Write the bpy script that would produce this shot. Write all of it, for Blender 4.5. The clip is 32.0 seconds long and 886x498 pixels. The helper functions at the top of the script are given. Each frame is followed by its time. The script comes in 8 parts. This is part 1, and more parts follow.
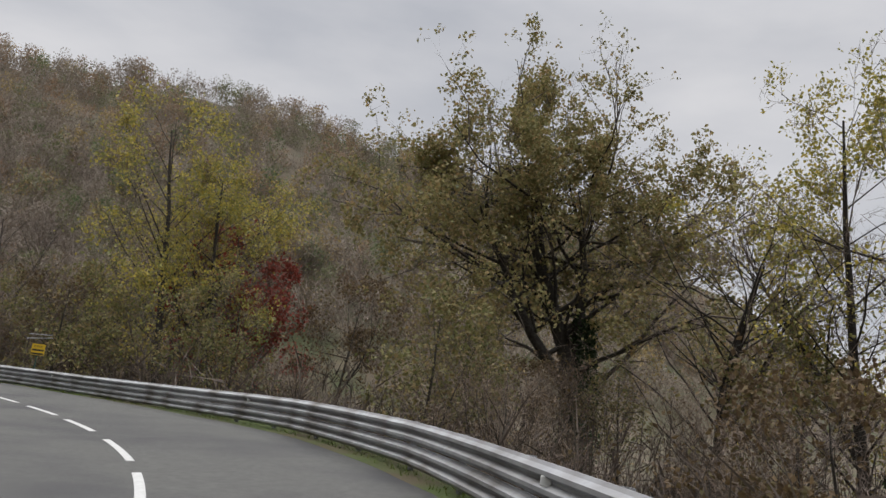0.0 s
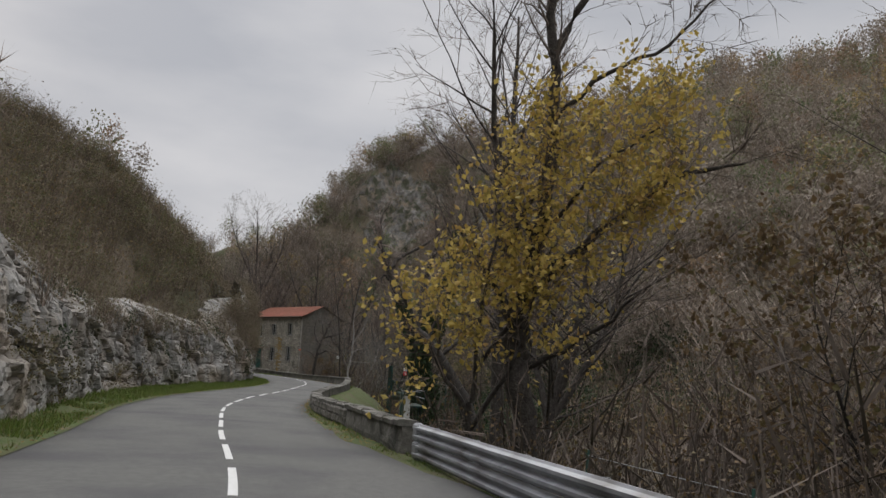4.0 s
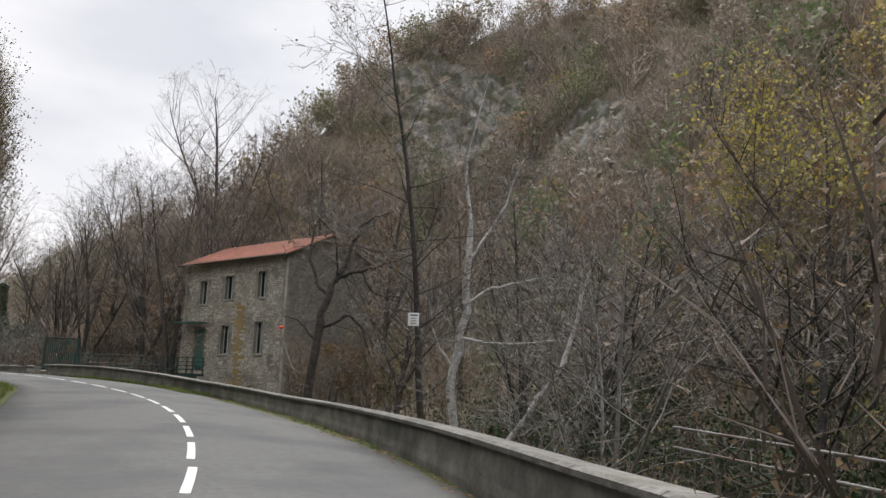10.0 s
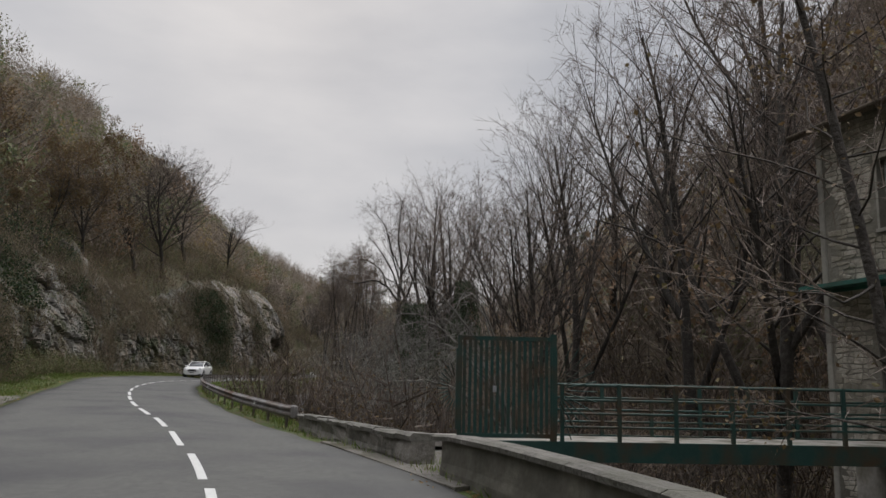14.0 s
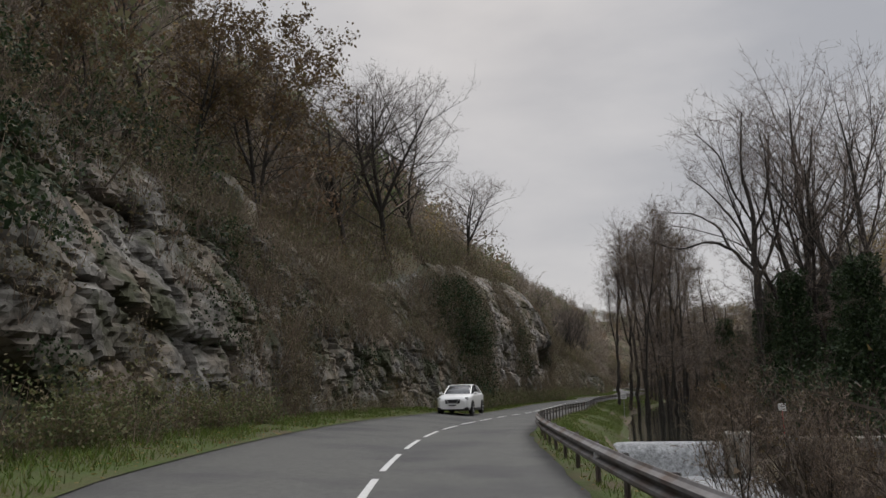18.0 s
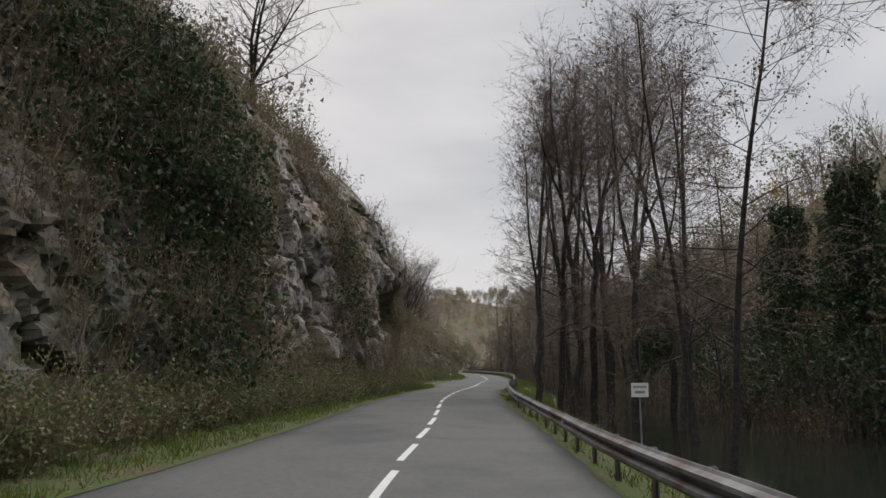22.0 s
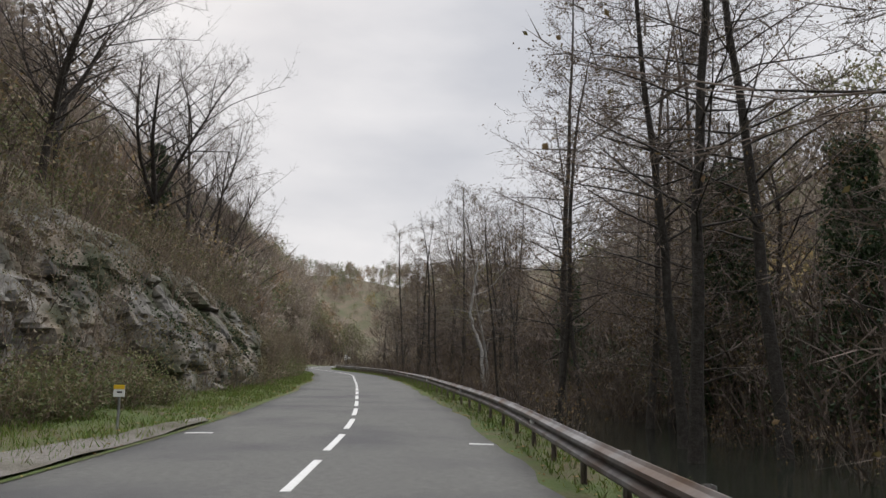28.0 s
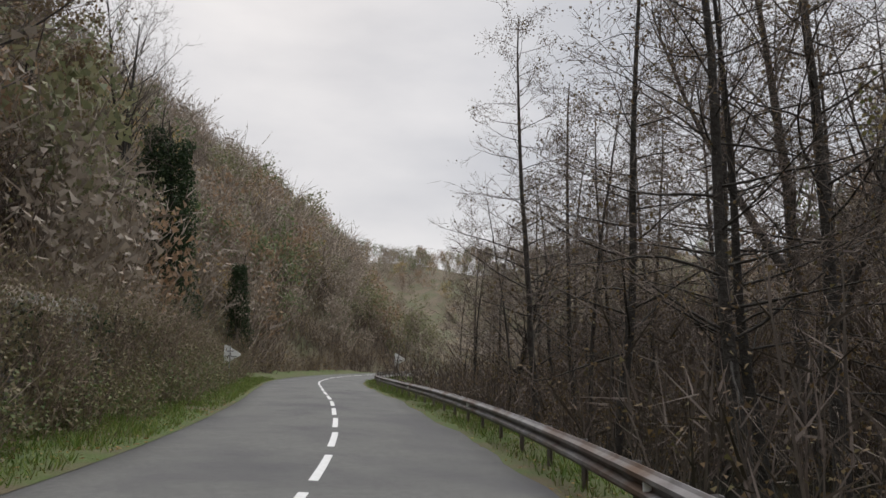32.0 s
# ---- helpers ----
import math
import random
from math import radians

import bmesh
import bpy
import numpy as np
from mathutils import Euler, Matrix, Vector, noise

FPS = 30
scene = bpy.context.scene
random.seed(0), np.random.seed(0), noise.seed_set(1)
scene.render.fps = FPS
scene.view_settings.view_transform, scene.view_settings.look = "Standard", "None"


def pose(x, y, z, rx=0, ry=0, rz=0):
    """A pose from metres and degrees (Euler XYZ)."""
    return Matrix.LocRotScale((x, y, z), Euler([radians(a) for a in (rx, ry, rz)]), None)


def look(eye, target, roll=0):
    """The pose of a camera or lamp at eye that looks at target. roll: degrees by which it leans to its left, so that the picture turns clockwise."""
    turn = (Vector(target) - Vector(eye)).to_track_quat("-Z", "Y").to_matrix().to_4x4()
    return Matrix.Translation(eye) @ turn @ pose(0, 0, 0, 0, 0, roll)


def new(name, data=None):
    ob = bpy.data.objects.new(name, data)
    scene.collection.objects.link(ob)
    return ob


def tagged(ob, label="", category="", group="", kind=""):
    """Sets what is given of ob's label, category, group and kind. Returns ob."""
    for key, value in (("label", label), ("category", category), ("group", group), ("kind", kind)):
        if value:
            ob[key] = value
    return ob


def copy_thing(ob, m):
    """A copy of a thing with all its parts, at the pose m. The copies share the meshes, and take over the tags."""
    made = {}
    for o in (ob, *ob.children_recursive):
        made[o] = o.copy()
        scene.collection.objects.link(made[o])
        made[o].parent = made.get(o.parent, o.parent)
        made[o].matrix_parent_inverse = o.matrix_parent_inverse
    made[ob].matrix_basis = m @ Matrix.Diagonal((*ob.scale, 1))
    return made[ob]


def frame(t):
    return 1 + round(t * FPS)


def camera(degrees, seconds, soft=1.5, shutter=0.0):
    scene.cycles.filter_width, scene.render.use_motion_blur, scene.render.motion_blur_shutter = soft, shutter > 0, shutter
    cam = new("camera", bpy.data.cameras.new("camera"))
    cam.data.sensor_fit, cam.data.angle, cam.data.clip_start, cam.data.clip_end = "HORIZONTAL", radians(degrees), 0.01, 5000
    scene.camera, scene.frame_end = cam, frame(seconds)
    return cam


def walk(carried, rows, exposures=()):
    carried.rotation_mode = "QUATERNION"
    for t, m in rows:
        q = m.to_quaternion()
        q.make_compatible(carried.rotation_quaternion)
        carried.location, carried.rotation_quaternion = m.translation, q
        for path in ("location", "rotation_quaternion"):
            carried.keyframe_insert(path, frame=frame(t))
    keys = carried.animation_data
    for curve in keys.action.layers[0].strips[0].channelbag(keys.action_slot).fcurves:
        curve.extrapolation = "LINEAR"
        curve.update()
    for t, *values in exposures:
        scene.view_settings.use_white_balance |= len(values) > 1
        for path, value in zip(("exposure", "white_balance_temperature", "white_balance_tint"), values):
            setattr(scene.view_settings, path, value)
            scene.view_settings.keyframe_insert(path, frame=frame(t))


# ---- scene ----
EXPOSURES = [(0.0, 0.0), (1.0, 0.62), (2.0, 0.1), (3.0, -0.15), (4.0, -0.15), (5.5, 0.05), (7.0, 0.47), (8.0, 0.52), (9.0, 0.57), (10.0, 0.56), (11.0, 0.36), (12.0, 0.15), (13.0, -0.12), (14.0, -0.17), (15.0, -0.27), (17.0, -0.36), (18.0, -0.34), (19.0, -0.2), (20.0, -0.03), (22.0, -0.05), (23.0, 0.34), (24.0, 0.42), (26.5, 0.18), (28.0, 0.18), (29.0, 0.18), (30.0, -0.05), (31.0, -0.16), (32.0, 0.1)]
cam = camera(59.37, 32.0)
PATH = [
    (0.0, -0.022, 0.116, 1.753, 100.82, -6.65, -0.57),
    (0.5, -1.324, 5.296, 1.729, 100.60, -6.72, 5.80),
    (1.0, -3.140, 10.073, 1.708, 100.85, -6.38, 13.18),
    (1.5, -5.478, 14.435, 1.692, 101.09, -5.78, 21.12),
    (2.0, -8.323, 18.375, 1.689, 100.99, -5.16, 28.76),
    (2.5, -11.636, 21.903, 1.715, 100.72, -4.61, 35.56),
    (3.0, -15.358, 25.050, 1.760, 100.15, -3.98, 41.71),
    (3.5, -19.391, 27.875, 1.812, 99.54, -3.34, 47.07),
    (4.0, -23.652, 30.427, 1.849, 99.08, -2.87, 51.78),
    (4.5, -28.084, 32.771, 1.855, 98.70, -2.54, 55.75),
    (6.5, -47.024, 41.134, 1.579, 98.29, -1.43, 61.95),
    (7.0, -51.849, 43.452, 1.562, 98.22, -1.21, 60.78),
    (7.5, -56.567, 45.981, 1.568, 98.22, -1.15, 58.37),
    (8.0, -61.065, 48.759, 1.590, 98.30, -1.05, 55.41),
    (8.5, -65.287, 51.734, 1.628, 98.49, -0.93, 52.66),
    (9.0, -69.264, 54.772, 1.684, 98.69, -1.06, 50.93),
    (9.5, -73.112, 57.694, 1.757, 98.80, -1.41, 50.73),
    (10.0, -76.996, 60.327, 1.841, 98.86, -1.91, 52.40),
    (10.5, -81.025, 62.585, 1.902, 98.64, -2.21, 55.98),
    (11.0, -85.257, 64.476, 1.934, 98.31, -2.18, 60.60),
    (11.5, -89.703, 66.037, 1.964, 98.10, -2.26, 65.50),
    (12.0, -94.340, 67.297, 2.001, 98.10, -2.35, 69.96),
    (12.5, -99.108, 68.248, 2.048, 98.15, -2.31, 73.92),
    (13.0, -103.924, 68.846, 2.106, 98.36, -2.11, 77.74),
    (13.5, -108.707, 69.033, 2.171, 98.61, -1.82, 82.08),
    (14.0, -113.372, 68.782, 2.241, 99.20, -1.21, 86.76),
    (14.5, -117.896, 68.077, 2.299, 99.42, -0.64, 91.98),
    (15.0, -122.299, 66.984, 2.345, 99.32, -0.18, 97.14),
    (15.5, -126.636, 65.624, 2.385, 99.21, 0.17, 101.38),
    (17.5, -144.097, 59.104, 2.535, 100.53, 0.80, 103.91),
    (18.0, -148.763, 57.757, 2.621, 100.48, 1.15, 102.63),
    (18.5, -153.565, 56.546, 2.701, 100.08, 1.35, 101.23),
    (19.0, -158.482, 55.453, 2.757, 99.52, 1.27, 99.73),
    (19.5, -163.523, 54.491, 2.779, 99.11, 0.92, 97.99),
    (20.0, -168.730, 53.726, 2.763, 98.88, 0.54, 96.02),
    (20.5, -174.121, 53.184, 2.726, 98.87, 0.51, 94.02),
    (21.0, -179.678, 52.821, 2.676, 98.97, 0.62, 92.29),
    (21.5, -185.365, 52.580, 2.612, 98.97, 0.43, 90.87),
    (22.0, -191.135, 52.427, 2.562, 98.97, 0.21, 89.37),
    (22.5, -196.969, 52.357, 2.549, 98.91, 0.23, 87.68),
    (23.0, -202.872, 52.392, 2.579, 98.87, 0.27, 85.98),
    (23.5, -208.854, 52.574, 2.631, 98.85, -0.03, 84.38),
    (24.0, -214.906, 52.887, 2.690, 98.85, -0.39, 83.29),
    (24.5, -221.021, 53.324, 2.753, 98.83, -0.62, 82.83),
    (26.5, -246.860, 56.322, 2.973, 98.59, -0.79, 81.72),
    (27.0, -253.365, 56.954, 2.907, 98.61, -0.86, 81.64),
    (27.5, -259.878, 57.554, 2.852, 98.58, -0.85, 81.68),
    (28.0, -266.406, 58.113, 2.825, 98.62, -0.84, 81.73),
    (28.5, -272.962, 58.623, 2.854, 98.88, -1.05, 81.75),
    (29.0, -279.554, 59.091, 2.924, 99.06, -1.32, 81.67),
    (29.5, -286.181, 59.517, 3.000, 99.06, -1.39, 81.66),
    (30.0, -292.847, 59.906, 3.075, 99.13, -1.24, 81.99),
    (30.5, -299.560, 60.257, 3.144, 98.98, -0.91, 82.78),
    (31.0, -306.325, 60.561, 3.206, 98.77, -0.68, 84.02),
    (31.5, -313.143, 60.809, 3.266, 98.66, -0.72, 85.56),
    (32.0, -320.013, 61.001, 3.324, 98.69, -1.13, 87.25),
]
walk(cam, [(t, pose(*p)) for t, *p in PATH], EXPOSURES)

# ---- sky and sun: an overcast autumn afternoon ----
world = bpy.data.worlds.new("sky")
scene.world = world
world.use_nodes = True
wn, wl = world.node_tree.nodes, world.node_tree.links
wn.clear()
w_out, w_bg = wn.new("ShaderNodeOutputWorld"), wn.new("ShaderNodeBackground")
w_sky = wn.new("ShaderNodeTexSky")
w_sky.sky_type, w_sky.sun_disc = "NISHITA", False
w_sky.sun_elevation, w_sky.sun_rotation = radians(34), radians(-100)
w_sky.dust_density = 3.0
w_co, w_map, w_noise, w_ramp, w_mix = (wn.new(n) for n in ("ShaderNodeTexCoord", "ShaderNodeMapping", "ShaderNodeTexNoise", "ShaderNodeValToRGB", "ShaderNodeMix"))
w_map.inputs["Scale"].default_value = (1.6, 1.6, 4.5)
w_noise.inputs["Scale"].default_value, w_noise.inputs["Detail"].default_value, w_noise.inputs["Roughness"].default_value = 1.7, 6, 0.5
w_ramp.color_ramp.elements[0].position, w_ramp.color_ramp.elements[0].color = 0.30, (4.9, 5.05, 5.5, 1)
w_ramp.color_ramp.elements[1].position, w_ramp.color_ramp.elements[1].color = 0.68, (7.1, 7.05, 7.25, 1)
w_mix.data_type = "RGBA"
w_mix.inputs[0].default_value = 0.95
wl.new(w_co.outputs["Generated"], w_map.inputs["Vector"])
wl.new(w_map.outputs["Vector"], w_noise.inputs["Vector"])
wl.new(w_noise.outputs["Fac"], w_ramp.inputs["Fac"])
wl.new(w_sky.outputs["Color"], w_mix.inputs[6])
wl.new(w_ramp.outputs["Color"], w_mix.inputs[7])
w_sep, w_up, w_gain = wn.new("ShaderNodeSeparateXYZ"), wn.new("ShaderNodeMapRange"), wn.new("ShaderNodeVectorMath")
wl.new(w_co.outputs["Generated"], w_sep.inputs[0])
wl.new(w_sep.outputs["Z"], w_up.inputs["Value"])
w_up.interpolation_type = "SMOOTHSTEP"
w_up.inputs["From Min"].default_value, w_up.inputs["From Max"].default_value = 0.45, 1.0
w_up.inputs["To Min"].default_value, w_up.inputs["To Max"].default_value = 1.0, 3.9
w_gain.operation = "SCALE"
wl.new(w_mix.outputs[2], w_gain.inputs[0])
wl.new(w_up.outputs["Result"], w_gain.inputs["Scale"])
wl.new(w_gain.outputs[0], w_bg.inputs["Color"])
w_bg.inputs["Strength"].default_value = 0.1
wl.new(w_bg.outputs["Background"], w_out.inputs["Surface"])
sun = new("sun", bpy.data.lights.new("sun", "SUN"))
sun.data.energy, sun.data.angle, sun.data.color = 1.4, radians(30), (1.0, 0.96, 0.9)
sun.matrix_world = look((0, 0, 200), (80, -60, 70))


# ---- small numeric tools ----
def lattice(ix, iy, iz, seed):
    h = (ix.astype(np.int64) * 374761393 + iy.astype(np.int64) * 668265263 + iz.astype(np.int64) * 2147483647 + seed * 1274126177) & 0xFFFFFFFF
    h = ((h ^ (h >> 13)) * 1274126177) & 0xFFFFFFFF
    return ((h ^ (h >> 16)) & 0xFFFF) / 65535.0


def smooth_noise(x, y, z=0.0, seed=0):
    """Value noise between -1 and 1."""
    x, y, z = np.broadcast_arrays(*(np.asarray(a, float) for a in (x, y, z)))
    i, j, k = np.floor(x), np.floor(y), np.floor(z)
    u, v, w = x - i, y - j, z - k
    u, v, w = u * u * (3 - 2 * u), v * v * (3 - 2 * v), w * w * (3 - 2 * w)
    total = 0.0
    for a in (0, 1):
        for b in (0, 1):
            for c in (0, 1):
                total = total + lattice(i + a, j + b, k + c, seed) * (u if a else 1 - u) * (v if b else 1 - v) * (w if c else 1 - w)
    return 2 * total - 1


def rough_noise(x, y, z=0.0, seed=0, octaves=4):
    total, amp = 0.0, 1.0
    for o in range(octaves):
        total = total + amp * smooth_noise(np.asarray(x) * 2**o, np.asarray(y) * 2**o, np.asarray(z) * 2**o, seed + o)
        amp *= 0.5
    return total


def mesh_of(name, verts, faces, material, smooth=False, ids=None):
    """A mesh from arrays; faces all of one size or a list of arrays."""
    m = bpy.data.meshes.new(name)
    groups = faces if isinstance(faces, list) else [faces]
    groups = [np.asarray(g, np.int32) for g in groups if len(g)]
    verts = np.asarray(verts, np.float32)
    m.vertices.add(len(verts))
    m.vertices.foreach_set("co", verts.ravel())
    loops = np.concatenate([g.ravel() for g in groups])
    sizes = np.concatenate([np.full(len(g), g.shape[1], np.int32) for g in groups])
    m.loops.add(len(loops))
    m.loops.foreach_set("vertex_index", loops)
    m.polygons.add(len(sizes))
    m.polygons.foreach_set("loop_start", np.r_[0, np.cumsum(sizes)[:-1]].astype(np.int32))
    m.polygons.foreach_set("use_smooth", np.full(len(sizes), bool(smooth)))
    for mat in material if isinstance(material, (list, tuple)) else [material]:
        m.materials.append(mat)
    if ids is not None:
        m.polygons.foreach_set("material_index", np.asarray(ids, np.int32))
    m.update(calc_edges=True)
    return m


def grid_faces(rows, cols):
    a = (np.arange(rows - 1)[:, None] * cols + np.arange(cols - 1)).ravel()
    return np.stack([a, a + 1, a + cols + 1, a + cols], 1)


def structure(name, mesh, label, category="", kind="structure"):
    return tagged(new(name, mesh), label, category, kind=kind)


def part(name, bm, material, parent, label=""):
    """One mesh object under a thing or a part, from a bmesh or a mesh."""
    if isinstance(bm, bmesh.types.BMesh):
        m = bpy.data.meshes.new(name)
        bm.to_mesh(m)
        bm.free()
        m.materials.append(material)
    else:
        m = bm
    ob = new(name, m)
    ob.parent = parent
    if label:
        tagged(ob, label)
    return ob


def thing(name, m, label, category, group="", kind=""):
    ob = new(name)
    ob.empty_display_size = 0.2
    ob.matrix_world = m
    return tagged(ob, label, category, group, kind)


def box(bm, x0, y0, z0, x1, y1, z1, bevel=0.0):
    made = bmesh.ops.create_cube(bm, size=1, matrix=Matrix.LocRotScale(((x0 + x1) / 2, (y0 + y1) / 2, (z0 + z1) / 2), None, (x1 - x0, y1 - y0, z1 - z0)))
    if bevel:
        edges = list({e for v in made["verts"] for e in v.link_edges})
        bmesh.ops.bevel(bm, geom=edges, offset=bevel, segments=1, affect="EDGES")
    return bm


def boxes(*sizes, bevel=0.0):
    bm = bmesh.new()
    for s in sizes:
        box(bm, *s, bevel=bevel)
    return bm


def rod(bm, a, b, r, sides=8, r2=None):
    a, b = Vector(a), Vector(b)
    d = b - a
    m = Matrix.Translation((a + b) / 2) @ d.to_track_quat("Z", "Y").to_matrix().to_4x4()
    bmesh.ops.create_cone(bm, cap_ends=True, segments=sides, radius1=r, radius2=r if r2 is None else r2, depth=d.length, matrix=m)
    return bm


def rods(*lines, r=0.02, sides=8):
    bm = bmesh.new()
    for a, b in lines:
        rod(bm, a, b, r, sides)
    return bm


# ---- the line of the road: its middle every 12 m, and the height there ----
ROAD_FROM, ROAD_STEP = -24.0, 12.0
ROAD_X = [5.3, 2.4, -0.4, -4.2, -11.2, -20.5, -31.1, -42.2, -53.2, -63.5, -73.2, -83.4, -94.5, -106.2, -118.0, -129.4, -140.6, -152.0, -163.8,
          -175.8, -187.8, -199.9, -211.9, -223.9, -235.9, -247.8, -259.7, -271.7, -283.6, -295.6, -307.6, -319.5, -331.5, -343.4, -355.3, -367.1, -379.0, -390.9, -402.6, -414, -424, -432, -438]
ROAD_Y = [-23.3, -11.6, 0.0, 11.2, 20.7, 28.1, 33.7, 38.2, 43.1, 49.5, 56.6, 62.4, 66.3, 68.1, 67.6, 64.3, 59.9, 56.1, 53.3,
          51.5, 51.1, 51.4, 52.2, 52.8, 53.8, 55.2, 56.2, 57.3, 58.6, 59.2, 59.6, 59.8, 59.85, 58.9, 57.35, 56.0, 56.0, 57.8, 61.5, 67, 73.5, 82.5, 93]
ROAD_Z = [0.47, 0.42, 0.36, 0.42, 0.36, 0.40, 0.40, 0.27, 0.19, 0.23, 0.36, 0.51, 0.62, 0.75, 0.90, 1.02, 1.13, 1.27, 1.34, 1.31, 1.23, 1.20, 1.28, 1.40, 1.46, 1.47, 1.48, 1.50, 1.59, 1.71, 1.83, 1.93, 2.03, 2.15, 2.25, 2.35, 2.45, 2.55, 2.65, 2.75, 2.85, 2.95, 3.05]


def spline_through(values, at):
    """A smooth curve through even steps (Catmull-Rom), at positions counted in steps."""
    v = np.asarray(values, float)
    v = np.r_[2 * v[0] - v[1], v, 2 * v[-1] - v[-2]]
    i = np.clip(np.floor(at).astype(int), 0, len(values) - 2)
    u = at - i
    a, b, c, d = v[i], v[i + 1], v[i + 2], v[i + 3]
    return 0.5 * (2 * b + (c - a) * u + (2 * a - 5 * b + 4 * c - d) * u**2 + (3 * b - a - 3 * c + d) * u**3)


FINE = 0.5
line_s = np.arange(-24, 24.0 + 12 * (len(ROAD_X) - 5) + 0.01, FINE)
at_step = (line_s - ROAD_FROM) / ROAD_STEP
line_x, line_y, line_z = (spline_through(v, at_step) for v in (ROAD_X, ROAD_Y, ROAD_Z))
tx, ty = np.gradient(line_x), np.gradient(line_y)
tl = np.hypot(tx, ty)
tx, ty = tx / tl, ty / tl


def knots(s, *pairs):
    return np.interp(s, [p[0] for p in pairs], [p[1] for p in pairs])


def on_line(s):
    return [np.interp(s, line_s, v) for v in (line_x, line_y, line_z, tx, ty)]


def bank_of(s):
    """Cross fall: how much the right side rises for each metre."""
    return knots(s, (-24, 0.06), (16, 0.065), (24, 0.04), (34, 0), (50, -0.03), (60, 0), (100, 0), (108, -0.05), (125, -0.06), (138, -0.03), (150, -0.03), (160, -0.08), (172, -0.05), (190, 0), (225, 0), (240, -0.05), (262, -0.02), (280, 0), (330, 0), (360, -0.03))


def bank_left(s):
    """How much the left side rises for each metre away from the middle."""
    return knots(s, (180, 0), (187, 0.08), (205, 0.1), (220, 0.11), (228, 0))


def beside(s, off, up=0.0):
    """The place at s along the road, off metres to the right of its middle, up metres above it."""
    x, y, z, a, b = on_line(s)
    z = z + bank_of(s) * np.clip(off, 0, 4.5) + bank_left(s) * np.clip(-np.asarray(off), 0, 4.5)
    return np.stack(np.broadcast_arrays(x + b * off, y - a * off, z + up), -1)


def facing(s, off, up=0.0):
    """A pose there whose x axis runs along the road and whose y axis points to the left side."""
    x, y, z = beside(s, off, up)
    a, b = on_line(s)[3:]
    return Matrix.Translation((x, y, z)) @ Matrix.Rotation(math.atan2(b, a), 4, "Z")


def nearest(x, y):
    """s and the offset to the right for places."""
    x, y = np.asarray(x, float).ravel(), np.asarray(y, float).ravel()
    s, off = np.empty(len(x)), np.empty(len(x))
    for k in range(0, len(x), 4000):
        dx, dy = x[k : k + 4000, None] - line_x[::2], y[k : k + 4000, None] - line_y[::2]
        i = (dx * dx + dy * dy).argmin(1)
        r = np.arange(len(i))
        along = dx[r, i] * tx[::2][i] + dy[r, i] * ty[::2][i]
        s[k : k + 4000] = line_s[::2][i] + np.clip(along, -1, 1)
        off[k : k + 4000] = np.copysign(np.hypot(dx[r, i], dy[r, i]), dx[r, i] * ty[::2][i] - dy[r, i] * tx[::2][i])
    return s, off


def half_left(s):
    return knots(s, (50, 3.3), (58, 3.15), (68, 3.5), (79, 3.6), (84, 3.25), (90, 2.95), (97, 2.7), (102, 2.65), (107, 2.95), (113, 3.4), (120, 3.75), (127, 3.6), (133, 3.0), (140, 3.1), (146, 3.4), (155, 4.2), (168, 3.6), (180, 3.5), (225, 3.35), (230, 3.05), (250, 2.95), (257, 2.65), (273, 2.5), (281, 3.4), (293, 4.1), (297, 4.0), (303, 3.15), (310, 3.05), (320, 2.9), (328, 2.6), (333, 2.85), (343, 2.6), (350, 2.95), (371, 3.0))


def half_right(s):
    return knots(s, (2, 2.75), (7, 3.1), (11, 3.5), (17, 3.8), (30, 3.5), (42, 3.15), (50, 3.25), (57, 2.7), (70, 2.9), (86, 3.0), (91, 2.72), (97, 2.95), (102, 3.1), (108, 3.65), (113, 3.3), (120, 3.0), (126, 2.85), (131, 3.0), (141, 3.3), (147, 3.0), (158, 2.65), (173, 2.85), (187, 3.0), (205, 3.3), (223, 3.35), (231, 3.1), (241, 2.85), (250, 2.5), (260, 2.25), (270, 2.3), (290, 3.1), (303, 2.95), (311, 2.65), (330, 2.55), (343, 2.75), (352, 2.5), (358, 2.8), (366, 2.5))


def cliff_off(s):
    return knots(s, (20, 7), (40, 4.6), (56, 3.9), (62, 4.0), (75, 4.9), (84, 5.0), (90, 4.9), (95, 4.3), (100, 3.9), (106, 3.9), (113, 4.2), (120, 4.7), (127, 4.6), (132, 3.9), (137, 3.5), (141, 3.65), (144, 4.8), (148, 8), (160, 9.5), (172, 6.5), (190, 5.4), (202, 5.0),
                 (225, 4.7), (236, 5.0), (243, 4.7), (250, 4.3), (257, 3.7), (264, 3.3), (268, 3.4), (274, 4.6), (283, 6.8), (292, 7.2), (306, 6.8), (315, 5.6), (325, 4.6), (334, 4.0), (345, 4.3), (363, 4.4), (380, 4.6), (440, 5))


